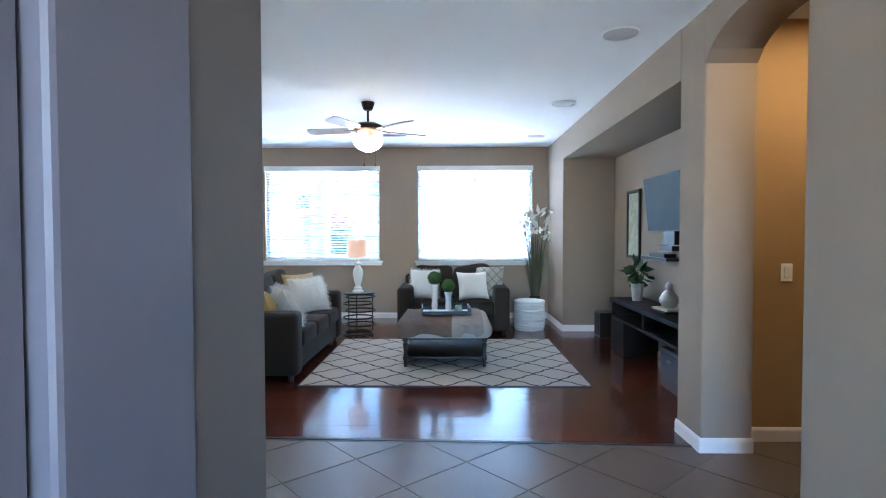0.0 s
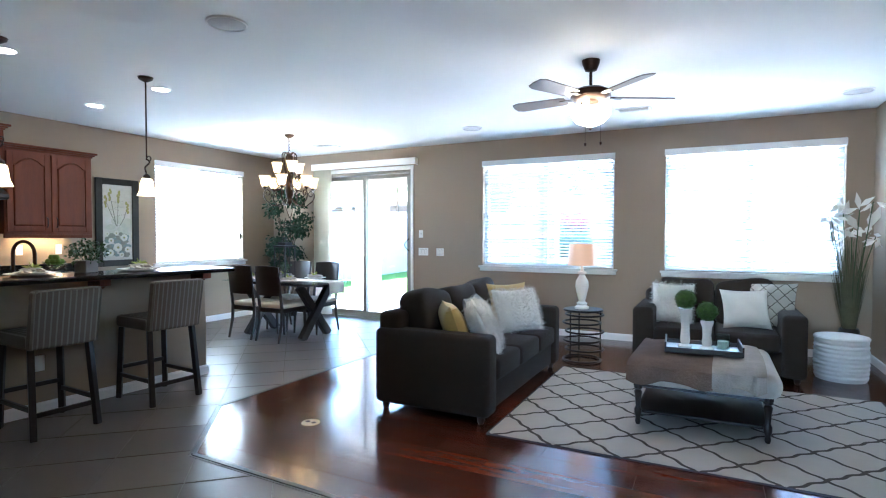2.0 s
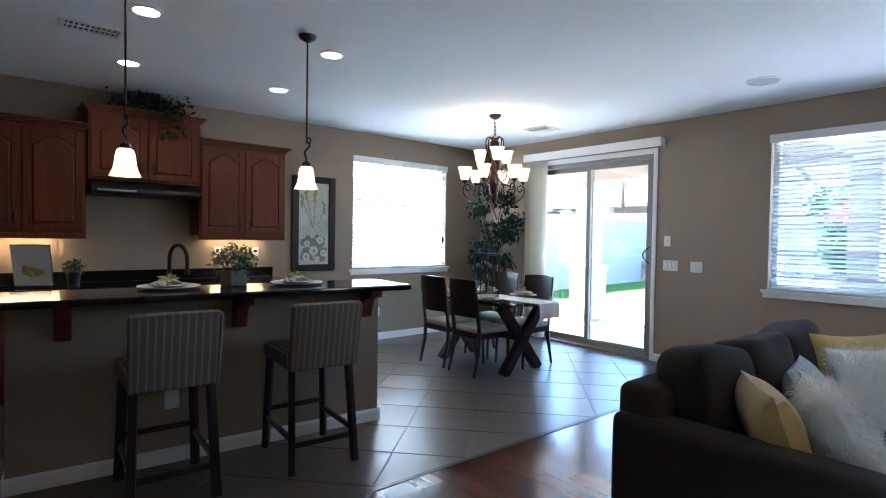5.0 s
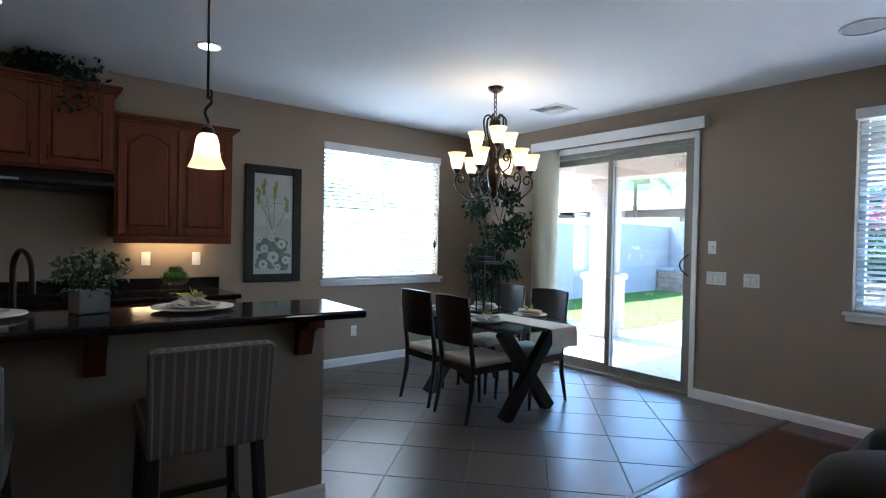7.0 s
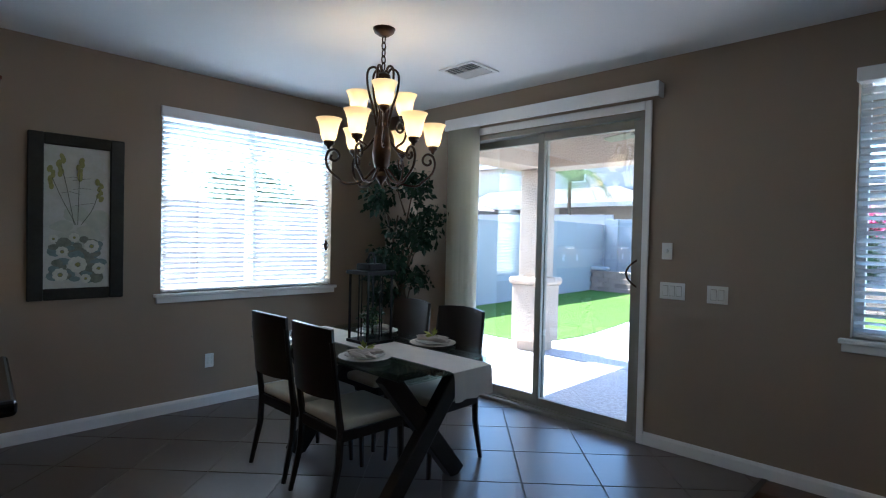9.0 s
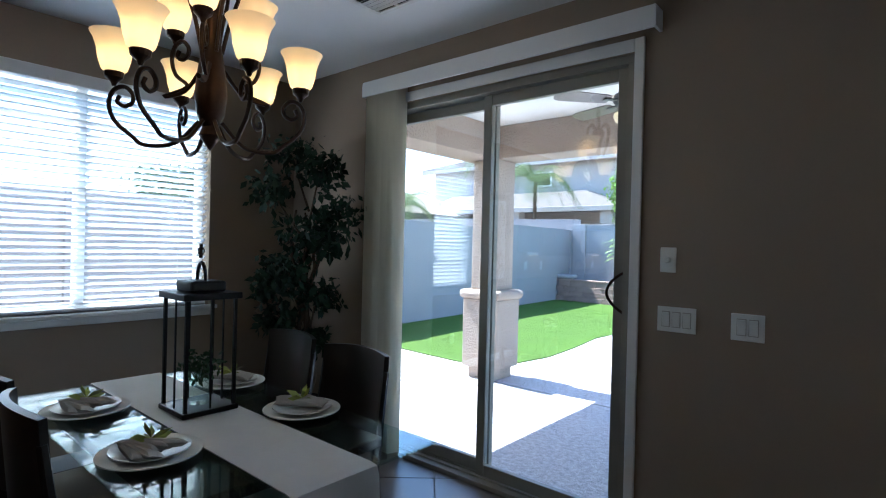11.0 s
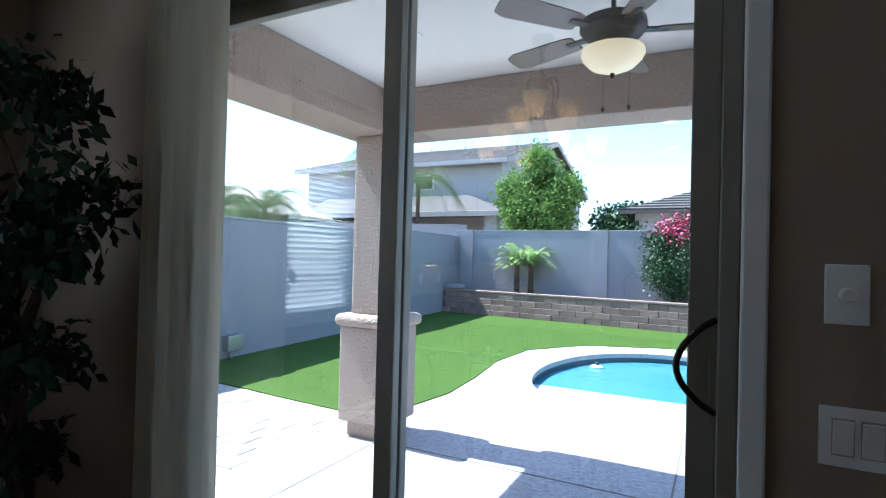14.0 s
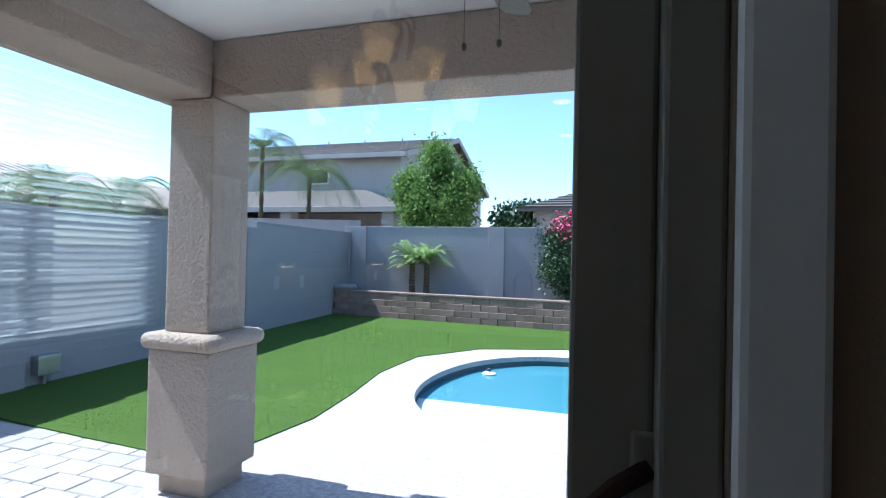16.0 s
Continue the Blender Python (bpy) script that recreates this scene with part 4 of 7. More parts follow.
GREY_POT = surface("grey_pot_wood", (0.17, 0.155, 0.14), 0.7, var=0.15, scale=8, fine=50)
bush_pot(on_island(-0.06, -1.04, rz=20), "leafy green herb in a grey square box on the bar", GREY_POT, r=0.06, h=0.1, crown_r=0.15, n=420, seed=4, square=True)
bush_pot(pose(-6.8, 2.29, 0.915), "small dark green plant in a black pot on the worktop", BLACK, crown_r=0.09, n=200, seed=6)
bw = thing("fruit_bowl", "glass footed bowl heaped with green apples", "bowl", m=pose(-6.74, 3.76, 0.915))
part("bowl", lathe([(0.05, 0.001), (0.05, 0.006), (0.012, 0.02), (0.012, 0.06), (0.06, 0.08), (0.11, 0.13), (0.115, 0.15), (0.105, 0.14), (0.05, 0.09), (0.001, 0.08)], 26), CLEAR, bw, smooth=True)
rngf = random.Random(2)
for k in range(9):
    a, rr = k * 2.4, 0.06 if k < 6 else 0.02
    ap = thing("apple", "shiny green apple heaped in the bowl", "fruit", m=pose(-6.74 + rr * math.cos(a), 3.76 + rr * math.sin(a), 1.035 + (0.045 if k >= 6 else 0.0)), group="apples in the bowl")
    part("flesh", lathe([(0.002, 0.004), (0.018, 0.0), (0.033, 0.018), (0.036, 0.038), (0.026, 0.06), (0.01, 0.062), (0.002, 0.055)], 16), LEAF_PALE, ap, smooth=True)
    part("stalk", tube([(0, 0, 0.055), (0.003, 0, 0.07)], 0.0015, 5), BARK, ap)
bk = thing("cookbook", "open cookbook with a food photograph propped on a dark stand", "book", m=pose(-6.83, 2.02, 0.915, 0, 0, 68))
part("stand", bar((-0.1, 0.06, 0.0), (-0.1, -0.03, 0.24), 0.012, 0.012, bm=bar((0.1, 0.06, 0.0), (0.1, -0.03, 0.24), 0.012, 0.012, bm=box(-0.12, 0.12, -0.04, 0.07, 0.001, 0.012))), IRON, bk)
part("cover", box(-0.14, 0.14, -0.008, 0.008, 0, 0.36, 0.002), BLACK, bk, m=pose(0, -0.0, 0.014, 14))
part("page", box(-0.135, 0.135, -0.014, -0.009, 0.005, 0.355, 0.001), IVORY, bk, m=pose(0, -0.0, 0.014, 14))
pic = bmesh.new()
for k in range(16):
    a = rngf.random() * 6.3
    rr = 0.07 * rngf.random() ** 0.5
    lathe([(0.001, 0), (0.022, 0.002), (0.012, 0.007), (0.001, 0.008)], 9, m=Matrix.Translation((rr * math.cos(a), -0.0145, 0.14 + rr * 0.6 * math.sin(a))) @ Matrix.Rotation(math.pi / 2, 4, "X"), bm=pic)
part("photograph", pic, MUSTARD, bk, m=pose(0, -0.0, 0.014, 14))

gar = thing("ivy_garland", "trailing green ivy lying on top of the hood cabinet", "plant", m=pose(-6.95, 2.95, 2.531))
rg = np.random.default_rng(8)
cen = np.stack([rg.normal(0.0, 0.09, 900), rg.normal(0, 0.13, 900), np.abs(rg.normal(0.07, 0.065, 900)) + 0.01], 1)
cen[:, 0] = np.clip(cen[:, 0], -0.2, 0.34)
hang = (cen[:, 0] > 0.12)
cen[hang, 0] = 0.2 + 0.1 * rg.random(hang.sum())
cen[hang, 2] = 0.12 - 0.36 * rg.random(hang.sum())
cen[hang, 1] = np.abs(cen[hang, 1]) * 0.7 + 0.03
quads("foliage", leaves(cen, 0.05, rg, 0.5), LEAF_DARK, gar)
for k in range(6):
    part("vine", tube([(0.0, -0.25 + 0.09 * k, 0.02), (0.1, -0.2 + 0.09 * k, 0.08), (0.24, -0.1 + 0.07 * k, 0.0), (0.26, -0.08 + 0.07 * k, -0.2)], 0.004, 5), LEAF_DARK, gar)

# strip lights under the wall cabinets
for yy in (1.02, 1.93, 3.79):
    st = thing("under_cabinet_light", "slim warm strip light under a wall cabinet", "light", m=pose(WX + 0.09, yy, 1.3395))
    part("housing", box(-0.03, 0.03, -0.3, 0.3, 0.0, 0.035, 0.003), WHITE, st)
    part("tube", box(-0.02, 0.02, -0.28, 0.28, -0.006, -0.0005, 0.002), glowing("warm_strip", (1.0, 0.62, 0.28), 1.9), st)

# framed flower print
fp = thing("framed_print", "dark framed botanical print of pale flowers on the dining wall", "picture", m=pose(WX, 4.745, 1.53))
fw, fh = 0.575, 1.15
fb = box(0.001, 0.03, -fw / 2, -fw / 2 + 0.09, -fh / 2, fh / 2, 0.008)
box(0.001, 0.03, fw / 2 - 0.09, fw / 2, -fh / 2, fh / 2, 0.008, bm=fb)
box(0.001, 0.029, -fw / 2 + 0.09, fw / 2 - 0.09, -fh / 2, -fh / 2 + 0.08, 0.008, bm=fb)
box(0.001, 0.029, -fw / 2 + 0.09, fw / 2 - 0.09, fh / 2 - 0.08, fh / 2, 0.008, bm=fb)
part("frame", fb, GREY_WOOD, fp)
CANVAS = surface("mottled_canvas", (0.5, 0.5, 0.5), 0.8, var=0.2, scale=6, fine=30, bump=0.1, second=(0.38, 0.37, 0.3))
FOLIAGE_PAINT = surface("dark_foliage_paint", (0.24, 0.25, 0.2), 0.8, var=0.3, scale=22, fine=60, bump=0.1, second=(0.05, 0.06, 0.05))
part("canvas", box(0.002, 0.012, -fw / 2 + 0.089, fw / 2 - 0.089, -fh / 2 + 0.079, fh / 2 - 0.079), CANVAS, fp)
PETAL = surface("cream_petal_paint", (0.6, 0.6, 0.52), 0.8, var=0.15, scale=20, fine=60, bump=0.05)
STEM = surface("dark_stem_paint", (0.1, 0.11, 0.08), 0.8, var=0.2, scale=20, fine=60, bump=0.05)
rp = random.Random(11)

def dab(radius, y, z, tall, x, name, material, turn=0.0):
    """A flat brush stroke of paint lying on the canvas."""
    m = Matrix.Translation((x, y, z)) @ Matrix.Rotation(turn, 4, "X") @ Matrix.Rotation(math.pi / 2, 4, "Y") @ Matrix.Diagonal((tall, 1, 1, 1))
    part(name, lathe([(0.001, 0), (radius * 0.9, 0.0002), (radius * 0.7, 0.0005), (0.001, 0.0006)], 9, m=m), material, fp)


HAZE = surface("hazy_sage_paint", (0.46, 0.46, 0.38), 0.8, var=0.15, scale=14, fine=50, bump=0.1, second=(0.33, 0.36, 0.32))
TEAL = surface("dusky_teal_paint", (0.2, 0.26, 0.26), 0.8, var=0.25, scale=18, fine=50, bump=0.1, second=(0.1, 0.14, 0.13))
BUD = surface("olive_bud_paint", (0.3, 0.29, 0.1), 0.8, var=0.25, scale=30, fine=80, bump=0.05)
for k in range(26):
    dab(rp.uniform(0.04, 0.075), rp.uniform(-0.13, 0.13), rp.uniform(-0.2, 0.05), rp.uniform(0.5, 0.9), 0.0121 + 0.00003 * k, "haze_stroke", HAZE)
for k in range(44):
    dab(rp.uniform(0.03, 0.06), rp.uniform(-0.14, 0.14), -0.45 + 0.3 * rp.random(), rp.uniform(0.5, 0.9), 0.0131 + 0.00003 * k, "leaf_stroke", TEAL if rp.random() < 0.6 else FOLIAGE_PAINT)
for cy, cz, rr in ((0.0, -0.33, 0.062), (-0.1, -0.4, 0.05), (-0.09, -0.24, 0.04), (0.085, -0.2, 0.05), (0.13, -0.36, 0.045), (-0.02, -0.14, 0.035), (0.05, -0.43, 0.035), (-0.14, -0.15, 0.03)):
    b = bmesh.new()
    for j in range(9):
        a = j * math.tau / 9
        lathe([(0.001, 0), (rr * 0.34, 0.0003), (rr * 0.28, 0.0007), (0.001, 0.0008)], 8, m=Matrix.Translation((0.0149 + 0.0001 * j, cy + rr * 0.62 * math.cos(a), cz + rr * 0.62 * math.sin(a))) @ Matrix.Rotation(math.pi / 2, 4, "Y"), bm=b)
    part("flower", b, PETAL, fp)
    part("flower_eye", lathe([(0.001, 0), (rr * 0.24, 0.0004), (0.001, 0.001)], 10, m=Matrix.Translation((0.0166, cy, cz)) @ Matrix.Rotation(math.pi / 2, 4, "Y")), BUD, fp)
for y0s, y1s, top_z in ((-0.02, -0.1, 0.36), (0.0, 0.01, 0.34), (0.02, 0.13, 0.2), (-0.01, -0.15, 0.27)):
    part("stem", tube(flow([(0.0152, y0s, -0.05), (0.0152, y0s * 0.4 + y1s * 0.6, top_z - 0.14), (0.0152, y1s, top_z)]), 0.0022, 4), STEM, fp)
    for j in range(6):
        dab(rp.uniform(0.012, 0.02), y1s + rp.uniform(-0.014, 0.014), top_z + 0.06 - 0.024 * j, 1.6, 0.0156 + 0.00005 * j, "bud", BUD, rp.uniform(-0.5, 0.5))
for k in range(5):
    zz = rp.uniform(0.02, 0.3)
    y0s = rp.uniform(-0.12, 0.02)
    part("twig", tube([(0.0152, y0s, zz), (0.0152, y0s + 0.05, zz + 0.012), (0.0152, y0s + 0.11, zz + rp.uniform(-0.01, 0.03))], 0.0016, 4), STEM, fp)


# ---- dining corner ----
tb = thing("dining_table", "dark wood dining table on crossed trestles with a glass top", "table", m=pose(-5.33, 5.97, 0))
part("tabletop", box(-0.72, 0.62, -0.36, 0.36, 0.705, 0.742, 0.008), ESPRESSO, tb)
part("glass_top", box(-0.8, 0.8, -0.44, 0.44, 0.7425, 0.7525, 0.003), CLEAR, tb)
for x in (-0.5, 0.46):
    for s in (-1, 1):
        part("leg", bar((x + 0.02 * s, -0.29 * s, 0.002), (x + 0.02 * s, 0.29 * s, 0.70), 0.075, 0.11, 0.008), ESPRESSO, tb)
part("stretcher", bar((-0.5, 0, 0.36), (0.46, 0, 0.36), 0.05, 0.08, 0.006), ESPRESSO, tb)


def dining_chair(m):
    c = thing("dining_chair", "espresso wood dining chair with curved back and cream seat", "chair", m=m, group="chairs round the table")
    part("seat", box(-0.215, 0.215, -0.2, 0.23, 0.43, 0.485, 0.022, 3), CREAM, c, "cream upholstered seat pad", smooth=True)
    fr = box(-0.21, 0.21, 0.195, 0.225, 0.375, 0.432, 0.004)
    box(-0.215, -0.19, -0.2, 0.2, 0.375, 0.432, 0.004, bm=fr)
    box(0.19, 0.215, -0.2, 0.2, 0.375, 0.432, 0.004, bm=fr)
    box(-0.19, 0.19, -0.215, -0.19, 0.375, 0.432, 0.004, bm=fr)
    part("seat_frame", fr, ESPRESSO, c)
    back = bmesh.new()
    rows = []
    for k in range(9):
        u = k / 4 - 1
        rows.append([back.verts.new((u * 0.205, -0.235 - 0.045 * (1 - u * u) - 0.085 * (z - 0.45), z + (0.012 * (1 - u * u) if z > 0.9 else 0))) for z in (0.60, 0.73, 0.86, 0.965)])
    for a, b in zip(rows, rows[1:]):
        for j in range(3):
            back.faces.new((a[j], b[j], b[j + 1], a[j + 1]))
    bmesh.ops.recalc_face_normals(back, faces=back.faces)
    bmesh.ops.solidify(back, geom=back.faces[:], thickness=0.022)
    part("backrest", back, ESPRESSO, c, "curved solid wood back panel", smooth=True)
    for sx in (-1, 1):
        part("leg", tube([(sx * 0.19, 0.2, 0.43), (sx * 0.192, 0.205, 0.2), (sx * 0.195, 0.215, 0.002)], [0.02, 0.018, 0.013], 6), ESPRESSO, c)
        part("leg", tube([(sx * 0.196, -0.268, 0.9), (sx * 0.195, -0.222, 0.55), (sx * 0.195, -0.205, 0.43), (sx * 0.195, -0.215, 0.25), (sx * 0.2, -0.27, 0.002)], [0.014, 0.019, 0.021, 0.02, 0.014], 6), ESPRESSO, c)
    return c


first = dining_chair(pose(-5.66, 5.68, 0, 0, 0, 0))
copy_thing(first, pose(-5.15, 5.66, 0, 0, 0, -2))
copy_thing(first, pose(-5.12, 6.27, 0, 0, 0, 181))
copy_thing(first, pose(-5.66, 6.30, 0, 0, 0, 178))

TT = 0.7535
run = thing("table_runner", "ivory cloth runner hanging over the table end", "runner")
prof = [(-6.12, TT), (-4.56, TT), (-4.527, TT - 0.004), (-4.518, TT - 0.03), (-4.512, TT - 0.15)]
rb = bmesh.new()
nn = 12
cols = []
for x, z in [(-6.158, TT - 0.15), (-6.15, TT - 0.02), (-6.135, TT)] + prof:
    edge = abs(z - TT) > 0.01
    cols.append([rb.verts.new((x + (0.012 * math.sin(k * 1.3) * min(1, (TT - z) * 8) if edge else 0), 5.83 + 0.30 * k / nn, z + (0.0 if edge else 0.001))) for k in range(nn + 1)])
for a, b in zip(cols, cols[1:]):
    for k in range(nn):
        rb.faces.new((a[k], b[k], b[k + 1], a[k + 1]))
bmesh.ops.recalc_face_normals(rb, faces=rb.faces)
bmesh.ops.solidify(rb, geom=rb.faces[:], thickness=-0.003)
part("cloth", rb, IVORY, run, smooth=True)
for x, y, a in ((-5.08, 5.69, 0), (-5.12, 6.27, 180), (-5.7, 5.69, 0), (-5.7, 6.28, 180)):
    place_setting(pose(x, y, TT + 0.0005, 0, 0, a + 20), rim=0.15)

lan = thing("candle_lantern", "black iron lantern frame with handle on a square foot", "lantern", m=pose(-5.43, 6.0, TT + 0.006))
part("foot", box(-0.11, 0.11, -0.11, 0.11, 0.0, 0.02, 0.004), IRON, lan)
for sx in (-1, 1):
    for sy in (-1, 1):
        part("post", bar((sx * 0.095, sy * 0.095, 0.02), (sx * 0.095, sy * 0.095, 0.44), 0.012, 0.012), IRON, lan)
    part("post", bar((sx * 0.095, 0, 0.02), (sx * 0.095, 0, 0.44), 0.006, 0.006), IRON, lan)
    part("post", bar((0, sx * 0.095, 0.02), (0, sx * 0.095, 0.44), 0.006, 0.006), IRON, lan)
part("roof", box(-0.115, 0.115, -0.115, 0.115, 0.44, 0.465, 0.004, bm=box(-0.07, 0.07, -0.07, 0.07, 0.466, 0.51, 0.01)), IRON, lan)
part("handle", tube([(0.035 * math.cos(math.pi * i / 10), 0, 0.505 + 0.075 * math.sin(math.pi * i / 10)) for i in range(11)], 0.007, 8), IRON, lan)
bush_pot(pose(-5.43, 6.0, TT + 0.027), "small glass pot of grey-green sprigs inside the lantern", CLEAR, r=0.05, h=0.11, crown_r=0.085, n=160, seed=12, size=0.03)


def chandelier():
    c = thing("chandelier", "bronze scrolled chandelier with nine amber glass shades", "chandelier", m=pose(-5.3, 5.96, 0))
    part("canopy", lathe([(0.006, H - 0.05), (0.03, H - 0.045), (0.06, H - 0.025), (0.07, H - 0.001)], 24), BRONZE, c, smooth=True)
    for i in range(5):
        z = H - 0.065 - i * 0.042
        ring = [(0.014 * math.cos(a * math.pi / 5), 0, z + 0.026 * math.sin(a * math.pi / 5)) for a in range(10)]
        part("chain_link", tube(ring, 0.0045, 6, cyclic=True), BRONZE, c, m=pose(0, 0, 0, 0, 0, 90 * (i % 2)))
    part("column", lathe([(0.002, 2.48), (0.02, 2.47), (0.045, 2.45), (0.05, 2.41), (0.03, 2.35), (0.022, 2.25), (0.035, 2.15), (0.05, 2.05), (0.058, 1.97), (0.05, 1.90), (0.028, 1.85), (0.04, 1.82), (0.02, 1.79), (0.002, 1.765)], 20), BRONZE, c, smooth=True)
    for k in range(6):
        a = math.pi * k / 3
        p = [(0.03, 2.465), (0.05, 2.495), (0.085, 2.485), (0.1, 2.44), (0.09, 2.35), (0.06, 2.25), (0.035, 2.13)]
        part("top_scroll", tube(flow([(r * math.cos(a), r * math.sin(a), z) for r, z in p]), 0.0075, 7), BRONZE, c, smooth=True)

    def arm(a, reach, low, cup):
        pts = [(0.04, low + 0.10), (0.12, low + 0.015), (0.22, low), (reach - 0.06, low + 0.03), (reach - 0.005, low + 0.08), (reach + 0.015, low + 0.14), (reach, low + 0.19), (reach - 0.035, low + 0.205), (reach - 0.062, low + 0.18), (reach - 0.06, low + 0.15), (reach - 0.035, low + 0.135), (reach - 0.012, low + 0.15), (reach - 0.02, low + 0.172)]
        part("arm", tube(flow([(r * math.cos(a), r * math.sin(a), z) for r, z in pts]), 0.008, 7), BRONZE, c, smooth=True)
        x, y = reach * math.cos(a), reach * math.sin(a)
        m = Matrix.Translation((x, y, cup))
        part("cup", lathe([(0.006, -0.045), (0.012, -0.03), (0.03, -0.015), (0.033, 0.004), (0.02, 0.006)], 14, m=m), BRONZE, c)
        part("shade", lathe([(0.03, 0.002), (0.042, 0.015), (0.052, 0.05), (0.058, 0.09), (0.07, 0.125), (0.08, 0.142), (0.077, 0.142), (0.054, 0.09), (0.047, 0.05), (0.028, 0.008)], 24, m=m, closed=True), SHADE_GLOW, c, "glowing amber bell glass", smooth=True)
        part("bulb", lathe([(0.01, 0.01), (0.022, 0.045), (0.026, 0.07), (0.014, 0.095), (0.002, 0.1)], 12, m=m), CANDLE_GLOW, c)
    for k in range(6):
        arm(math.pi * k / 3 + radians(-5), 0.325, 1.77, 2.02)
    for k in range(3):
        arm(2 * math.pi * k / 3 + radians(-36), 0.17, 1.98, 2.22)
    return c


chandelier()

fic = thing("ficus_tree", "artificial ficus tree with twisted stems in a dark basket", "plant", m=pose(-6.55, 7.27, 0))
part("basket", lathe([(0.001, 0.002), (0.14, 0.002), (0.17, 0.3), (0.16, 0.31), (0.14, 0.26), (0.001, 0.25)], 24), ESPRESSO, fic, smooth=True)
rng = np.random.default_rng(21)
cl = []
for k in range(5):
    a = 1.3 * k
    sway = [(0.03 * math.cos(a), 0.03 * math.sin(a), 0.25)]
    for j in range(1, 8):
        sway.append((0.07 * math.cos(a + j * 0.9) + 0.012 * j * math.cos(a), 0.07 * math.sin(a + j * 0.9) + 0.012 * j * math.sin(a), 0.25 + j * 0.2))
    part("trunk", tube(sway, [0.018 - 0.0015 * j for j in range(8)], 6), BARK, fic)
    cl += sway[3:]
clumps = [(-0.1, 2.05, 0.15), (0.12, 1.95, 0.13), (-0.2, 1.8, 0.12), (0.22, 1.64, 0.15), (0.05, 1.5, 0.14), (0.3, 1.45, 0.11), (-0.25, 1.25, 0.13), (-0.02, 1.22, 0.15), (0.15, 1.08, 0.12), (-0.32, 1.12, 0.09), (-0.1, 0.92, 0.11), (0.05, 0.75, 0.09)]
cen = []
for k, (s, z, r) in enumerate(clumps):
    c0 = np.array([0.05 + 0.75 * s, -0.08 + 0.4 * s + 0.08 * math.sin(2.4 * k), z])
    part("twig", tube([(0.03, 0.0, max(0.5, z - 0.4)), tuple(c0 * (0.6, 0.6, 1) - (0, 0, 0.15)), tuple(c0)], [0.009, 0.006, 0.003], 5), BARK, fic)
    cen.append(c0 + np.clip(rng.normal(size=(190, 3)), -1.7, 1.7) * (r * 0.62, r * 0.62, r * 0.5))
cen = np.concatenate(cen)
cen = cen[(cen[:, 0] > -0.36) & (cen[:, 1] < 0.27)]
quads("foliage", leaves(cen, 0.066, rng, 0.9, 0.55), LEAF_DARK, fic)


# ---- living room ----
def slumped(w, h, d, seed):
    """A full back cushion with round corners, a swollen face and a sagging top."""
    b = bmesh.new()
    bmesh.ops.create_cube(b, size=1.0)
    bmesh.ops.subdivide_edges(b, edges=b.edges[:], cuts=9, use_grid_fill=True)
    for v in b.verts:
        p = Vector((v.co.x * 2, v.co.y * 2, v.co.z * 2))
        k = (abs(p.x) ** 7 + abs(p.y) ** 7 + abs(p.z) ** 7) ** (1 / 7)
        big = max(abs(p.x), abs(p.y), abs(p.z))
        p *= big / max(k, 1e-6)
        crease = 0.03 * math.sin(4.3 * p.x + 2.1 * seed) * math.cos(3.1 * p.z + seed)
        swell = 1 + 0.2 * (1 - p.x * p.x) * (1 - p.z * p.z)
        sag = 0.018 * (1 - p.x * p.x) * max(0, p.z) - 0.022 * math.sin(2.2 * p.x + 1.7 * seed) * max(0, p.z)
        v.co = (p.x * w / 2, (p.y * swell + crease) * d / 2, (p.z + 1) * h / 2 + sag)
    return b


def sofa(name, label, length, m, cushions, deep=0.9):
    """Faces +y in its own frame; x along its length."""
    s = thing(name, label, "sofa", m=m)
    L, D = length / 2, deep
    part("base", box(-L + 0.02, L - 0.02, 0.03, D - 0.04, 0.07, 0.30, 0.02, 3), SOFA, s, smooth=True)
    part("back", box(-L + 0.05, L - 0.05, 0.0, 0.2, 0.08, 0.77, 0.05, 4), SOFA, s, smooth=True)
    for sx in (-1, 1):
        a = box(min(sx * L, sx * (L - 0.2)), max(sx * L, sx * (L - 0.2)), 0.0, D, 0.06, 0.645, 0.045, 4)
        part("arm", a, SOFA, s, smooth=True)
        for y in (0.07, D - 0.08):
            part("foot", lathe([(0.018, 0.001), (0.028, 0.03), (0.03, 0.07)], 12, m=Matrix.Translation((sx * (L - 0.07), y, 0))), ESPRESSO, s)
    w = (length - 0.4) / cushions
    for i in range(cushions):
        x = -L + 0.2 + w * i
        part("seat_cushion", box(x + 0.004, x + w - 0.004, 0.18, D + 0.005, 0.285, 0.455, 0.04, 4), SOFA, s, smooth=True)
        part("back_cushion", slumped(w * 0.99, 0.47, 0.25, i), SOFA, s, m=pose(x + w / 2, 0.3, 0.43, 13), smooth=True)
    return s


sofa("sofa", "charcoal woven three-seat sofa with loose back cushions", 2.0, pose(-2.48, 4.84, 0, 0, 0, -90), 3, 0.96)
sofa("loveseat", "charcoal woven two-seat loveseat under the window", 1.5, pose(-0.09, 6.98, 0, 0, 0, 180), 2)


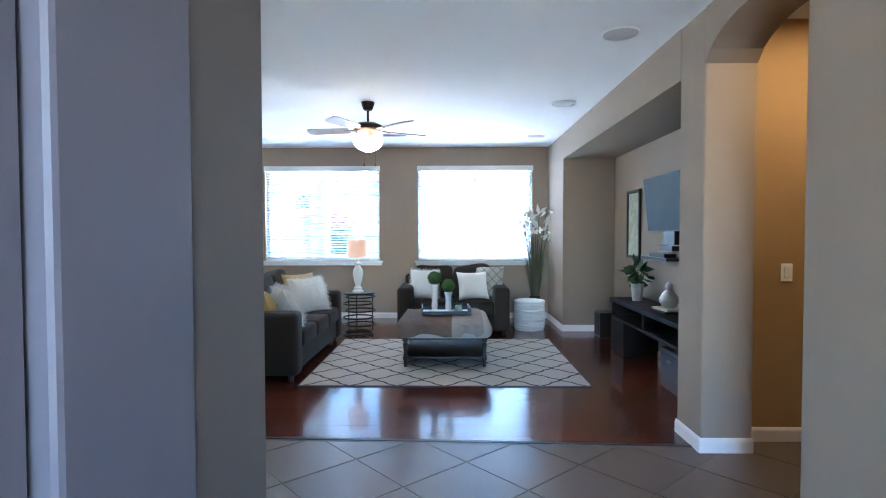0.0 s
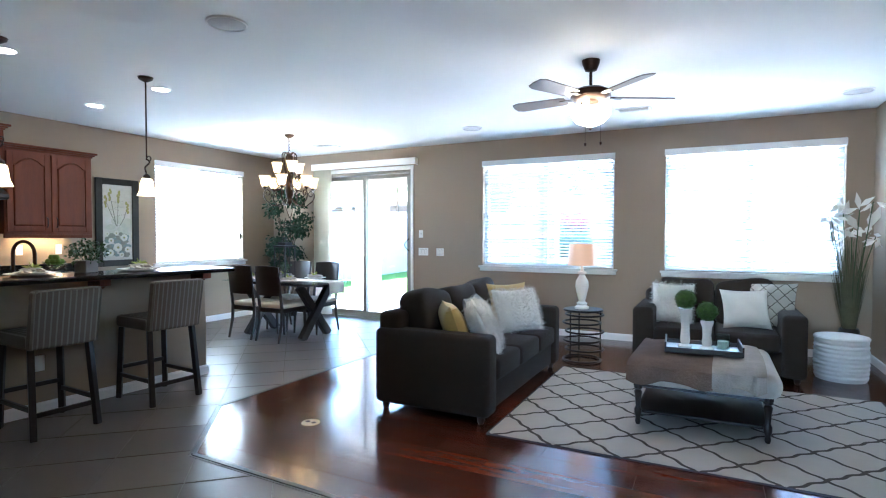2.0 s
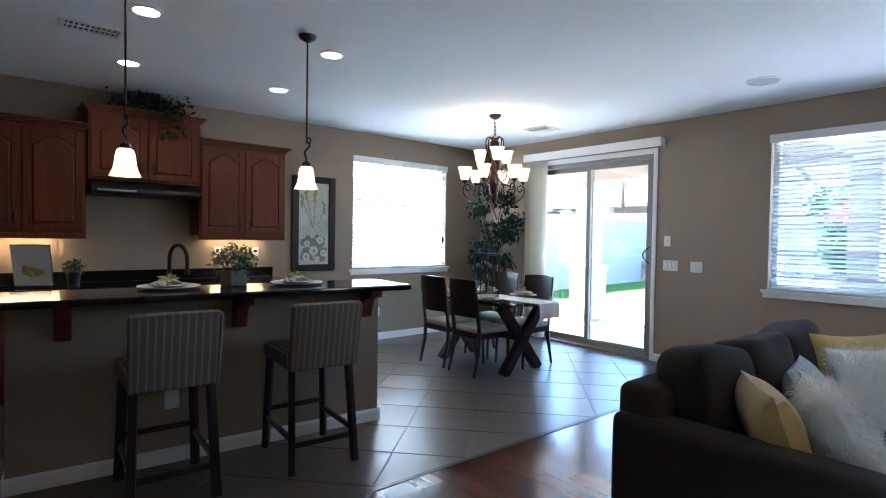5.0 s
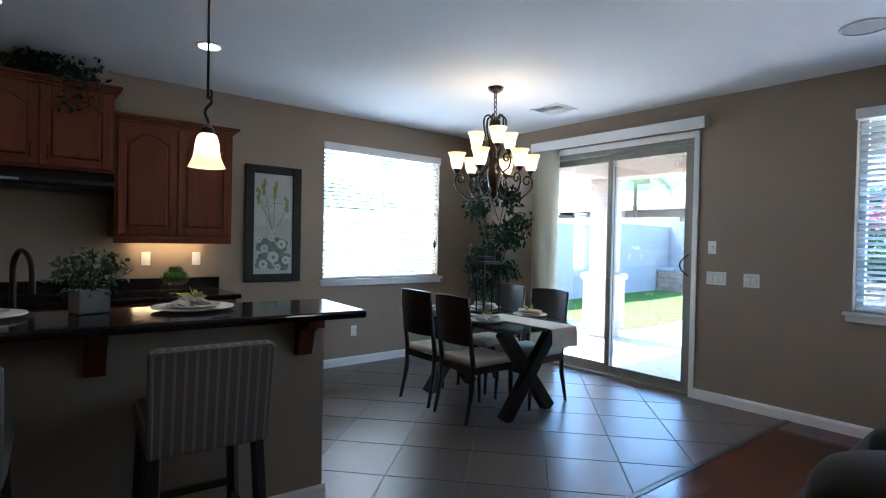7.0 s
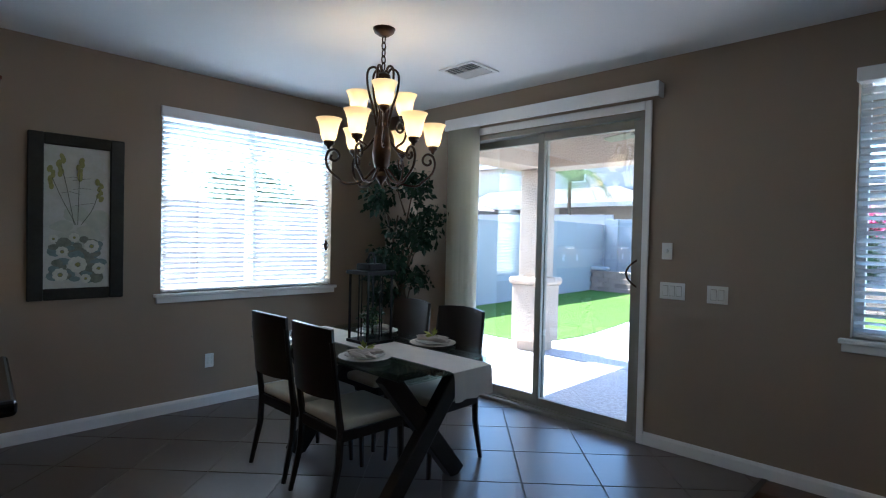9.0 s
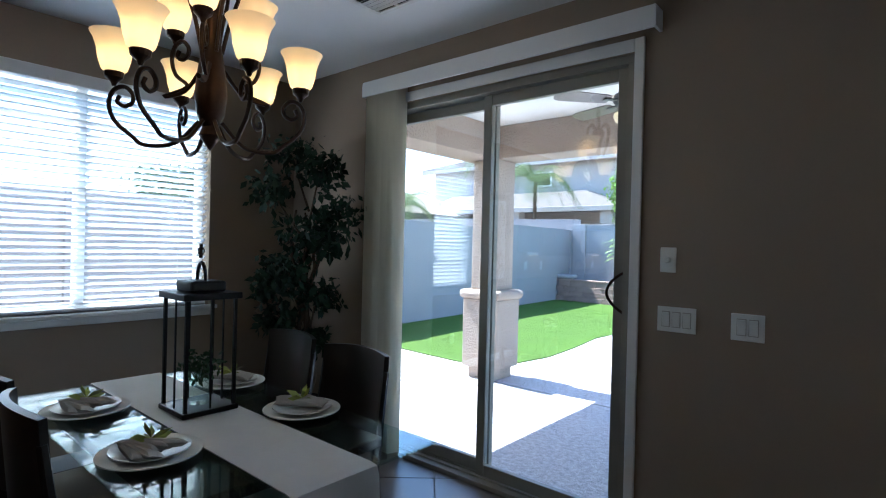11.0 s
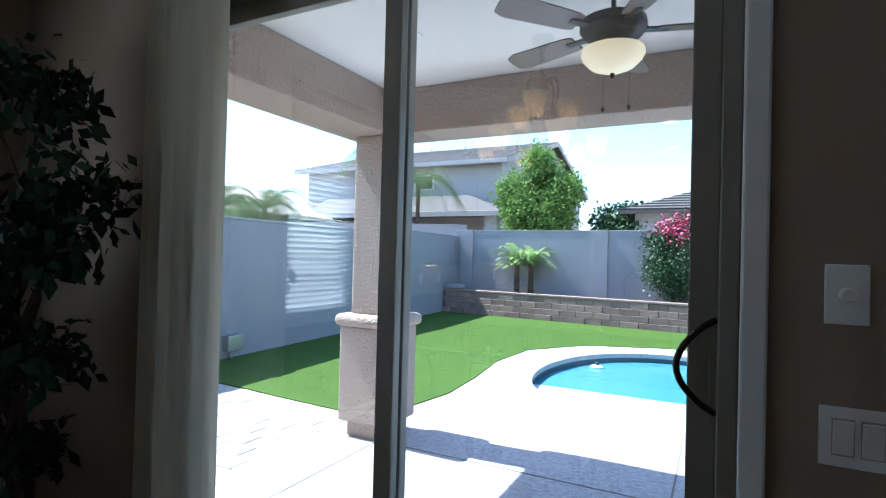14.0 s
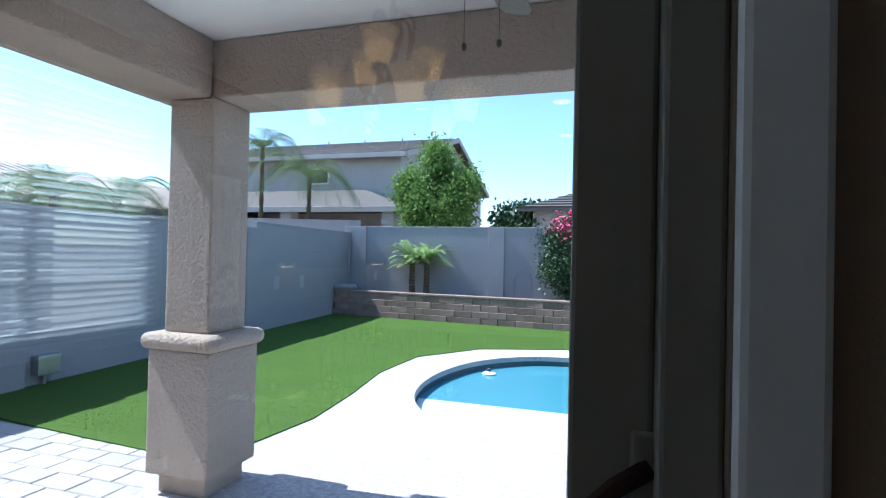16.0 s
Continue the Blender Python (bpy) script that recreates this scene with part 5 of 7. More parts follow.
def fuzz(me, n, length, seed):
    """Short fine hairs standing on a mesh, as thin folded blades."""
    rg = np.random.default_rng(seed)
    cent = np.array([p.center[:] for p in me.polygons])
    nor = np.array([p.normal[:] for p in me.polygons])
    k = rg.integers(0, len(cent), n)
    c = cent[k] + rg.normal(size=(n, 3)) * 0.012
    d = nor[k] + rg.normal(size=(n, 3)) * 0.55
    d[:, 2] -= 0.3
    d /= np.linalg.norm(d, axis=1)[:, None]
    s = np.cross(d, rg.normal(size=(n, 3)))
    s /= np.linalg.norm(s, axis=1)[:, None]
    ln = length * (0.5 + rg.random(n))[:, None]
    return np.stack([c - s * 0.0014, c + s * 0.0014, c + d * ln + s * 0.0005, c + d * ln - s * 0.0005], 1)


def pillow(label, w, h, d, m, mat, furry=False, seed=1, group="scatter pillows"):
    p = thing("pillow", label, "pillow", m=m, group=group)
    c = part("cover", cushion(w, h, d, 0.55, seed=seed), mat, p, smooth=True)
    if furry:
        quads("fur", fuzz(c.data, 9000, 0.028, seed), mat, p)
    return p


pillow("mustard satin pillow leaning in the sofa corner", 0.44, 0.40, 0.17, pose(-1.88, 4.2, 0.455, 20, 0, -55), MUSTARD, seed=2)
pillow("fluffy white fur pillow propped on the sofa", 0.46, 0.42, 0.16, pose(-1.68, 4.39, 0.455, 26, 0, -62), FUR, True, seed=3)
pillow("pale blue-grey patterned pillow on the sofa", 0.44, 0.42, 0.15, pose(-1.84, 4.66, 0.455, 24, 0, -80), BLUEGREY, seed=4)
pillow("large fluffy white fur pillow at the sofa's far arm", 0.5, 0.43, 0.18, pose(-1.72, 5.22, 0.455, 24, 0, -125), FUR, True, seed=5)
pillow("mustard satin pillow at the sofa's far end", 0.46, 0.44, 0.15, pose(-1.92, 5.46, 0.455, 14, 0, -128), MUSTARD, seed=6)
pillow("fluffy white fur pillow on the loveseat", 0.42, 0.42, 0.16, pose(-0.50, 6.45, 0.456, -18, 0, -6), FUR, True, seed=7)
pillow("white pillow with fine grey script on the loveseat", 0.44, 0.40, 0.15, pose(0.20, 6.36, 0.456, -22, 0, 14), IVORY, seed=8)
pillow("ivory pillow with grey trellis print on the loveseat", 0.44, 0.46, 0.14, pose(0.40, 6.54, 0.456, -14, 0, -12), trellis("trellis_pillow", 0.12, 0.13, 2), seed=9)

rug = thing("area_rug", "ivory rug with a grey curved trellis pattern", "rug", m=pose(-0.18, 4.79, 0.0045))
part("woven_body", box(-1.30, 1.30, -1.04, 1.04, 0.0, 0.011, 0.003), RUG, rug)
part("binding", box(-1.312, 1.312, -1.052, -1.04, 0.0, 0.009, 0.002, bm=box(-1.312, 1.312, 1.04, 1.052, 0.0, 0.009, 0.002, bm=box(-1.312, -1.30, -1.04, 1.04, 0.0, 0.009, 0.002, bm=box(1.30, 1.312, -1.04, 1.04, 0.0, 0.009, 0.002)))), GREY_FAB, rug)

RZ = 0.0165
ot = thing("ottoman_table", "linen upholstered ottoman on turned dark legs with lower shelf", "ottoman", m=pose(-0.185, 4.82, RZ))
part("cushion_top", box(-0.48, 0.48, -0.49, 0.49, 0.29, 0.457, 0.075, 6), OTTO, ot, smooth=True)
part("apron", box(-0.43, 0.43, -0.44, 0.44, 0.275, 0.31, 0.006), ESPRESSO, ot)
for sx in (-1, 1):
    for sy in (-1, 1):
        part("leg", lathe([(0.014, 0.001), (0.02, 0.02), (0.016, 0.05), (0.026, 0.08), (0.026, 0.11), (0.016, 0.13), (0.022, 0.2), (0.028, 0.235), (0.018, 0.25), (0.03, 0.262), (0.03, 0.3)], 14, m=Matrix.Translation((sx * 0.4, sy * 0.42, 0))), ESPRESSO, ot, smooth=True)
part("shelf", box(-0.41, 0.41, -0.42, 0.42, 0.085, 0.105, 0.005), ESPRESSO, ot)
PALE_THROW = surface("pale_knit_throw", (0.36, 0.32, 0.28), 0.95, var=0.2, scale=7, fine=90, bump=0.9, depth=0.006)
th = thing("throw_blanket", "tan and cream throw draped over the ottoman", "blanket", m=pose(-0.3, 4.82, RZ))
for nm, xa, xb, mat, drop, off in (("tan_fold", -0.34, 0.24, TAN_THROW, 0.1, 0.0), ("cream_fold", 0.2, 0.5, PALE_THROW, 0.1, 0.006)):
    tbm = bmesh.new()
    pr = [(-0.535, 0.44 - drop), (-0.525, 0.38), (-0.505, 0.44), (-0.46, 0.463), (-0.3, 0.467), (0.0, 0.467), (0.3, 0.467), (0.46, 0.463), (0.5, 0.44)]
    rws = []
    for k in range(15):
        u = k / 14
        x = xa + (xb - xa) * u
        rws.append([tbm.verts.new((x + 0.015 * math.sin(3 * y + k), y - 0.012 * math.sin(k * 0.9) * (1 if z < 0.4 else 0), z + off + 0.005 * math.sin(k * 1.1 + 5 * y) - (0.022 * math.sin(k * 0.7) if z < 0.35 else 0))) for y, z in pr])
    for a, b in zip(rws, rws[1:]):
        for j in range(len(pr) - 1):
            tbm.faces.new((a[j], b[j], b[j + 1], a[j + 1]))
    bmesh.ops.recalc_face_normals(tbm, faces=tbm.faces)
    bmesh.ops.solidify(tbm, geom=tbm.faces[:], thickness=0.008)
    part(nm, tbm, mat, th, smooth=True)
TZ = RZ + 0.4825
tray = thing("serving_tray", "dark framed mirrored tray with raised ends on the ottoman", "tray", m=pose(-0.18, 4.86, TZ, 0, 0, 3))
part("bottom", box(-0.25, 0.25, -0.17, 0.17, 0.0, 0.01, 0.002), STEEL, tray)
rim = box(-0.26, 0.26, -0.18, -0.168, 0.0, 0.04, 0.003)
box(-0.26, 0.26, 0.168, 0.18, 0.0, 0.04, 0.003, bm=rim)
box(-0.262, -0.25, -0.18, 0.18, 0.0, 0.075, 0.003, bm=rim)
box(0.25, 0.262, -0.18, 0.18, 0.0, 0.075, 0.003, bm=rim)
part("rim", rim, ESPRESSO, tray)


def topiary(x, y, h, label):
    c = thing("candle_holder", label, "candle holder", m=pose(x, y, TZ + 0.0105))
    part("pedestal", lathe([(0.05, 0.0), (0.05, 0.015), (0.03, 0.03), (0.036, 0.06), (0.03, h * 0.5), (0.034, h - 0.05), (0.045, h - 0.02), (0.046, h)], 20), CERAMIC, c, smooth=True)
    b = thing("boxwood_ball", "round green boxwood ball set on a white pillar", "plant", m=pose(x, y, TZ + 0.0105 + h))
    rr = 0.07
    part("core", lathe([(rr * math.sin(math.pi * i / 10) + 0.001, rr - rr * math.cos(math.pi * i / 10)) for i in range(11)], 18), BOXWOOD, b, smooth=True)
    rg = np.random.default_rng(int(h * 1000))
    d = rg.normal(size=(900, 3))
    d /= np.linalg.norm(d, axis=1)[:, None]
    quads("foliage", leaves(d * rr + (0, 0, rr), 0.016, rg, 0), BOXWOOD, b)


topiary(-0.30, 4.86, 0.30, "tall white distressed pillar candle holder")
topiary(-0.15, 4.83, 0.22, "shorter white distressed pillar candle holder")
jar = thing("glass_candle_jar", "clear glass candle jar on the tray", "candle", m=pose(-0.04, 4.92, TZ + 0.0105))
part("jar", lathe([(0.001, 0.0), (0.045, 0.0), (0.048, 0.11), (0.044, 0.11), (0.041, 0.01), (0.001, 0.008)], 20), CLEAR, jar, smooth=True)
part("wax", lathe([(0.001, 0.0105), (0.039, 0.0105), (0.039, 0.06), (0.001, 0.06)], 18), IVORY, jar)

st = thing("ring_side_table", "black iron side table of stacked rings", "side table", m=pose(-1.37, 6.25, 0.005))
R = 0.2
for k, z in enumerate((0.012, 0.13, 0.225, 0.32, 0.415, 0.505)):
    off = 0.014 * (1 if k % 2 else -1)
    part("ring", tube([(R * math.cos(a * math.pi / 18) + off, R * math.sin(a * math.pi / 18), z) for a in range(36)], 0.011, 6, cyclic=True), IRON, st, smooth=True)
for a in (0.5, 2.6, 4.7):
    part("post", tube([(0.19 * math.cos(a), 0.19 * math.sin(a), 0.0), (0.19 * math.cos(a), 0.19 * math.sin(a), 0.55)], 0.008, 6), IRON, st)
part("tabletop", lathe([(0.001, 0.54), (0.2, 0.54), (0.212, 0.548), (0.212, 0.56), (0.2, 0.565), (0.001, 0.565)], 36), IRON, st)
lp = thing("table_lamp", "turned white ceramic lamp with a lit linen drum shade", "lamp", m=pose(-1.385, 6.247, 0.571))
part("base", lathe([(0.001, 0.0), (0.075, 0.0), (0.078, 0.02), (0.05, 0.04), (0.06, 0.06), (0.035, 0.08), (0.055, 0.16), (0.072, 0.24), (0.068, 0.30), (0.04, 0.35), (0.03, 0.37), (0.05, 0.38), (0.05, 0.40), (0.018, 0.41), (0.012, 0.47), (0.001, 0.47)], 28), CERAMIC, lp, smooth=True)
part("shade", lathe([(0.155, 0.475), (0.14, 0.705), (0.136, 0.705), (0.151, 0.475)], 32, closed=True), LAMPSHADE, lp, "lit warm linen drum shade", smooth=True)
part("bulb", lathe([(0.012, 0.47), (0.03, 0.53), (0.03, 0.56), (0.002, 0.59)], 12), glowing("shaded_bulb", (1.0, 0.7, 0.4), 0.25), lp)

bs = thing("storage_basket", "white ribbed round storage drum with flat lid", "basket", m=pose(0.99, 6.6, 0.005))
pr = [(0.001, 0.001), (0.2, 0.001)]
for k in range(9):
    z = 0.02 + k * 0.04
    pr += [(0.205 + 0.012 * math.sin(math.pi * (k + 1) / 10), z), (0.213 + 0.012 * math.sin(math.pi * (k + 1) / 10), z + 0.02), (0.205 + 0.012 * math.sin(math.pi * (k + 1) / 10), z + 0.038)]
part("drum", lathe(pr + [(0.205, 0.385), (0.001, 0.385)], 36), WHITE, bs, smooth=True)
part("lid", lathe([(0.001, 0.386), (0.222, 0.386), (0.225, 0.4), (0.215, 0.413), (0.19, 0.418), (0.001, 0.418)], 36), WHITE, bs, smooth=True)

vz = thing("floor_vase", "tall grass bundle with white lilies standing in the corner", "plant", m=pose(1.17, 7.25, 0.005))
part("pot", lathe([(0.001, 0.001), (0.1, 0.001), (0.12, 0.2), (0.09, 0.38), (0.08, 0.4), (0.001, 0.38)], 20), ESPRESSO, vz, smooth=True)
rng = np.random.default_rng(31)
bl = []
for k in range(240):
    a, sp = rng.random() * 6.28, rng.random() ** 0.7 * 0.2
    hgt = 0.9 + 0.45 * rng.random()
    p = np.array([0.05 * math.cos(a), 0.05 * math.sin(a), 0.35])
    q = np.array([sp * math.cos(a), min(0.28, sp * math.sin(a)), hgt])
    s = np.array([-math.sin(a), math.cos(a), 0]) * 0.006
    bl.append([p - s, p + s, q + s * 0.2, q - s * 0.2])
quads("grass_tuft", bl, surface("dry_grass", (0.12, 0.11, 0.06), 0.8, var=0.3, scale=10, fine=60), vz)
for k in range(9):
    a = k * 0.7
    x, y, z = 0.2 * math.cos(a), 0.15 * math.sin(a) - 0.02, 1.35 + 0.045 * k
    part("flower_stem", tube([(0, 0, 0.3), (x * 0.4, y * 0.4, 0.9), (x, y, z)], 0.005, 5), LEAF, vz)
    cc = np.array([[x, y, z]]).repeat(9, 0) + rng.normal(size=(9, 3)) * 0.025
    for petal in leaves(cc, 0.17, rng, 0.2, 0.35)[:6]:
        quads("petal", [petal], IVORY, vz)


# television niche
tv = thing("television", "flat television tilted on a black wall bracket", "television", m=pose(2.03, 4.42, 1.67, 0, 0, 0))
part("screen_housing", box(-0.02, 0.03, -0.5, 0.5, -0.285, 0.285, 0.008), BLACK, tv, m=pose(0, 0, 0, 0, -6, 0))
part("screen", box(-0.0235, -0.0205, -0.487, 0.487, -0.272, 0.274), SCREEN, tv, m=pose(0, 0, 0, 0, -6, 0))
part("bracket", box(0.03, 0.098, -0.14, 0.14, -0.42, 0.1, 0.004, bm=box(0.0, 0.098, -0.16, 0.16, -0.48, -0.43, 0.004)), BLACK, tv)
sb = thing("wall_shelf", "small black wall shelf under the television", "shelf", m=pose(2.14, 4.68, 1.085))
part("board", box(-0.14, -0.001, -0.36, 0.36, 0, 0.03, 0.004), BLACK, sb)
md = thing("media_player", "small black media box on the wall shelf", "media player", m=pose(2.07, 4.6, 1.116))
part("box", box(-0.06, 0.06, -0.2, 0.2, 0, 0.04, 0.005), BLACK, md)
np_ = thing("framed_print", "narrow black framed print in the niche", "picture", m=pose(2.139, 5.63, 1.475))
fb = box(-0.03, -0.001, -0.23, -0.19, -0.42, 0.42, 0.005)
box(-0.03, -0.001, 0.19, 0.23, -0.42, 0.42, 0.005, bm=fb)
box(-0.029, -0.001, -0.19, 0.19, 0.38, 0.42, 0.005, bm=fb)
box(-0.029, -0.001, -0.19, 0.19, -0.42, -0.38, 0.005, bm=fb)
part("frame", fb, BLACK, np_)
part("canvas", box(-0.012, -0.002, -0.19, 0.19, -0.38, 0.38), surface("green_cream_print", (0.6, 0.58, 0.45), 0.7, var=0.3, scale=9, fine=30, bump=0.0, second=(0.18, 0.22, 0.12)), np_)
CONSOLE = surface("matt_black_brown_wood", (0.014, 0.01, 0.009), 0.6, var=0.3, scale=4, fine=40, bump=0.06, stretch=(5, 1, 5), spec=0.2)
co = thing("console_table", "espresso media console with open shelf and pedestal ends", "console", m=pose(1.945, 4.3, 0.005))
part("tabletop", box(-0.2, 0.19, -1.02, 1.02, 0.565, 0.61, 0.006), CONSOLE, co)
part("shelf", box(-0.19, 0.19, -1.0, 1.0, 0.38, 0.41, 0.005), CONSOLE, co)
for y0c, y1c in ((0.54, 1.0), (-1.0, -0.95)):
    part("pedestal", box(-0.19, 0.19, y0c, y1c, 0.001, 0.38, 0.006), CONSOLE, co)
for yy in (-0.98, 0.98, 0.0):
    part("divider", box(-0.18, 0.19, yy - 0.02, yy + 0.02, 0.41, 0.565, 0.004), CONSOLE, co)
sw = thing("subwoofer", "small dark floor speaker beside the console", "speaker", m=pose(1.93, 6.05, 0.005))
part("cabinet", box(-0.13, 0.15, -0.13, 0.13, 0.001, 0.33, 0.01), BLACK, sw)
part("grille", box(-0.135, -0.1305, -0.11, 0.11, 0.03, 0.31, 0.002), GREY_FAB, sw)
bn = thing("storage_bin", "blue-grey cloth storage bin on the floor under the console", "bin", m=pose(1.89, 3.62, 0.005))
part("body", prism([(-0.13, -0.2), (0.13, -0.2), (0.13, 0.2), (-0.13, 0.2)], 0.001, 0.34, 0.004), GREY_FAB, bn)
part("rim", box(-0.136, 0.136, -0.206, 0.206, 0.32, 0.35, 0.004), BLACK, bn)
part("front_handle", box(-0.14, -0.1365, -0.05, 0.05, 0.24, 0.265, 0.001), BLACK, bn)
bush_pot(pose(1.95, 4.98, 0.6155), "tapered silver vase of spiky green stems on the console", SILVER, r=0.07, h=0.19, crown_r=0.085, n=70, seed=14, size=0.12, flat=1.7)
gv = thing("gourd_vase", "silvery gourd shaped vase on stacked books", "vase", m=pose(1.95, 4.12, 0.6555))
part("vase", lathe([(0.001, 0.0), (0.05, 0.0), (0.085, 0.05), (0.088, 0.09), (0.06, 0.14), (0.03, 0.17), (0.035, 0.21), (0.02, 0.24), (0.001, 0.235)], 24), SILVER, gv, smooth=True)
for k, (w, mt) in enumerate(((0.15, GREY_WOOD), (0.14, CREAM))):
    b = thing("book", ("dark hardback book" if k == 0 else "pale hardback book") + " lying under the vase on the console", "book", m=pose(1.95, 4.12, 0.6155 + 0.02 * k, 0, 0, 8 * k))
    part("cover", box(-0.1, 0.1, -w, w, 0.0, 0.0195, 0.002), mt, b)


def ceiling_fan(x, y, top, drop, blades, reach, turn, bowl, metal, label, bowl_r, deep=1.0, lit=False):
    f = thing("ceiling_fan", label, "ceiling fan", m=pose(x, y, top))
    part("canopy", lathe([(0.02, -0.09), (0.045, -0.08), (0.065, -0.03), (0.07, -0.001)], 24), metal, f, smooth=True)
    part("downrod", tube([(0, 0, -0.08), (0, 0, -drop)], 0.012, 8), metal, f)
    z = -drop
    part("motor", lathe([(0.02, z + 0.01), (0.1, z - 0.005), (0.15, z - 0.03), (0.155, z - 0.07), (0.13, z - 0.1), (0.08, z - 0.115), (0.06, z - 0.15), (0.075, z - 0.165), (0.02, z - 0.17)], 30), metal, f, smooth=True)
    part("bowl", lathe([(bowl_r, z - 0.165), (bowl_r * 1.03, z - 0.185), (bowl_r * 0.95, z - 0.165 - 0.045 * deep), (bowl_r * 0.72, z - 0.165 - 0.08 * deep), (bowl_r * 0.32, z - 0.165 - 0.103 * deep), (0.004, z - 0.165 - 0.113 * deep)], 30), bowl, f, "lit frosted glass bowl", smooth=True)
    if lit:
        for k in range(3):
            a = 2.1 * k + 0.4
            part("bulb", lathe([(0.01, 0.0), (0.022, 0.02), (0.026, 0.04), (0.016, 0.06), (0.002, 0.066)], 10, m=Matrix.Translation((0.115 * math.cos(a), 0.115 * math.sin(a), z - 0.16))), CANDLE_GLOW, f, "warm lit bulb over the bowl")
    part("finial", lathe([(0.004, z - 0.187 - 0.113 * deep), (0.012, z - 0.177 - 0.113 * deep), (0.01, z - 0.162 - 0.113 * deep)], 10), metal, f)
    for dx in (0.07, -0.05):
        part("pull_chain", tube([(dx, 0.05, z - 0.16), (dx, 0.05, z - 0.42)], 0.0015, 4, bm=lathe([(0.001, z - 0.445), (0.009, z - 0.435), (0.009, z - 0.42), (0.001, z - 0.415)], 8, m=Matrix.Translation((dx, 0.05, 0)))), metal, f)
    for k in range(blades):
        a = turn + 360 * k / blades
        out = [(0.2, -0.05), (0.24, -0.062), (reach - 0.06, -0.075), (reach - 0.01, -0.055), (reach, 0.0), (reach - 0.01, 0.055), (reach - 0.06, 0.075), (0.24, 0.062), (0.2, 0.05)]
        part("blade", prism(out, -0.004, 0.004, 0.002), BROWN_BLADE, f, m=pose(0, 0, z - 0.075, 0, 0, a) @ pose(0, 0, 0, 12, 0, 0))
        part("blade_iron", bar((0.13, 0, 0), (0.25, 0, -0.004), 0.05, 0.008, 0.002), metal, f, m=pose(0, 0, z - 0.075, 0, 0, a))
    return f


ceiling_fan(-0.99, 4.655, H, 0.215, 5, 0.66, 29, FANBOWL, BRONZE, "bronze ceiling fan with five walnut blades and lit bowl", 0.153, 1.25, True)
bd = thing("floor_outlet", "round brass floor outlet cover with two caps", "outlet", m=pose(-2.71, 3.37, 0.005))
part("plate", lathe([(0.001, 0.001), (0.068, 0.001), (0.066, 0.005), (0.001, 0.006)], 28), surface("pale_brass", (0.6, 0.5, 0.3), 0.35, metal=0.5, var=0.1, scale=10, fine=60, bump=0.02), bd)
for s in (-1, 1):
    part("cap", lathe([(0.001, 0.006), (0.018, 0.006), (0.017, 0.008), (0.001, 0.0085)], 14, m=Matrix.Translation((0.028 * s, 0, 0))), BRONZE, bd)


# ---- outdoors: ground, patio, yard ----
G = -0.08
POOL = smooth_loop([(-6.12, 12.15), (-6.46, 12.9), (-6.48, 13.9), (-6.16, 14.85), (-5.5, 15.47), (-4.6, 15.6), (-3.3, 15.3), (-2.3, 14.4), (-2.2, 12.9), (-3.0, 11.9), (-4.3, 11.5), (-5.4, 11.6)], 6)


def sheet_with_hole(outer, hole, z):
    b = bmesh.new()
    vo = [b.verts.new((x, y, z)) for x, y in outer]
    vh = [b.verts.new((x, y, z)) for x, y in hole]
    eds = [b.edges.new((vs[i], vs[(i + 1) % len(vs)])) for vs in (vo, vh) for i in range(len(vs))]
    bmesh.ops.triangle_fill(b, edges=eds, use_beauty=True)
    bmesh.ops.recalc_face_normals(b, faces=b.faces)
    if b.faces and b.faces[0].normal.z < 0:
        bmesh.ops.reverse_faces(b, faces=b.faces[:])
    return b


def clip_y(poly, top):
    """The part of an outline with y under top."""
    out = []
    for j in range(len(poly)):
        p, q = poly[j], poly[(j + 1) % len(poly)]
        if p[1] <= top:
            out.append(p)
        if (p[1] > top) != (q[1] > top):
            t = (top - p[1]) / (q[1] - p[1])
            out.append((p[0] + t * (q[0] - p[0]), top))
    return out


structure("ground", sheet_with_hole([(-900, -900), (900, -900), (900, 900), (-900, 900)], [(-6.7, 11.2), (-6.7, 16.0), (-1.9, 16.0), (-1.9, 11.2)], G - 0.06), CONCRETE if False else surface("desert_soil", (0.4, 0.33, 0.26), 0.95, var=0.15, scale=0.5, fine=20, bump=0.5), "pale desert soil")
deck_outer = [(-7.2, 7.75), (6, 7.75), (6, 16.4), (-1.0, 16.5), (-3.0, 16.5), (-5.1, 16.38), (-6.4, 15.85), (-7.12, 14.8), (-7.2, 13.6), (-7.05, 12.5), (-6.98, 11.6), (-7.1, 10.8), (-7.25, 10.5)]
structure("pavement", sheet_with_hole(deck_outer, POOL, G), CONCRETE, "textured cool-deck concrete round the pool")
cop = bmesh.new()
nP = len(POOL)
cx, cy = -4.35, 13.5
for i in range(nP):
    (xa, ya), (xb, yb) = POOL[i], POOL[(i + 1) % nP]

    def push(x, y, d):
        v = Vector((x - cx, y - cy))
        v.normalize()
        return x + v.x * d, y + v.y * d
    q = [cop.verts.new((*push(xa, ya, -0.02), G + 0.02)), cop.verts.new((*push(xb, yb, -0.02), G + 0.02)), cop.verts.new((*push(xb, yb, 0.3), G + 0.002)), cop.verts.new((*push(xa, ya, 0.3), G + 0.002)), cop.verts.new((*push(xa, ya, -0.02), G - 0.05)), cop.verts.new((*push(xb, yb, -0.02), G - 0.05))]
    cop.faces.new((q[0], q[1], q[2], q[3]))
    cop.faces.new((q[4], q[5], q[1], q[0]))
bmesh.ops.remove_doubles(cop, verts=cop.verts, dist=0.001)
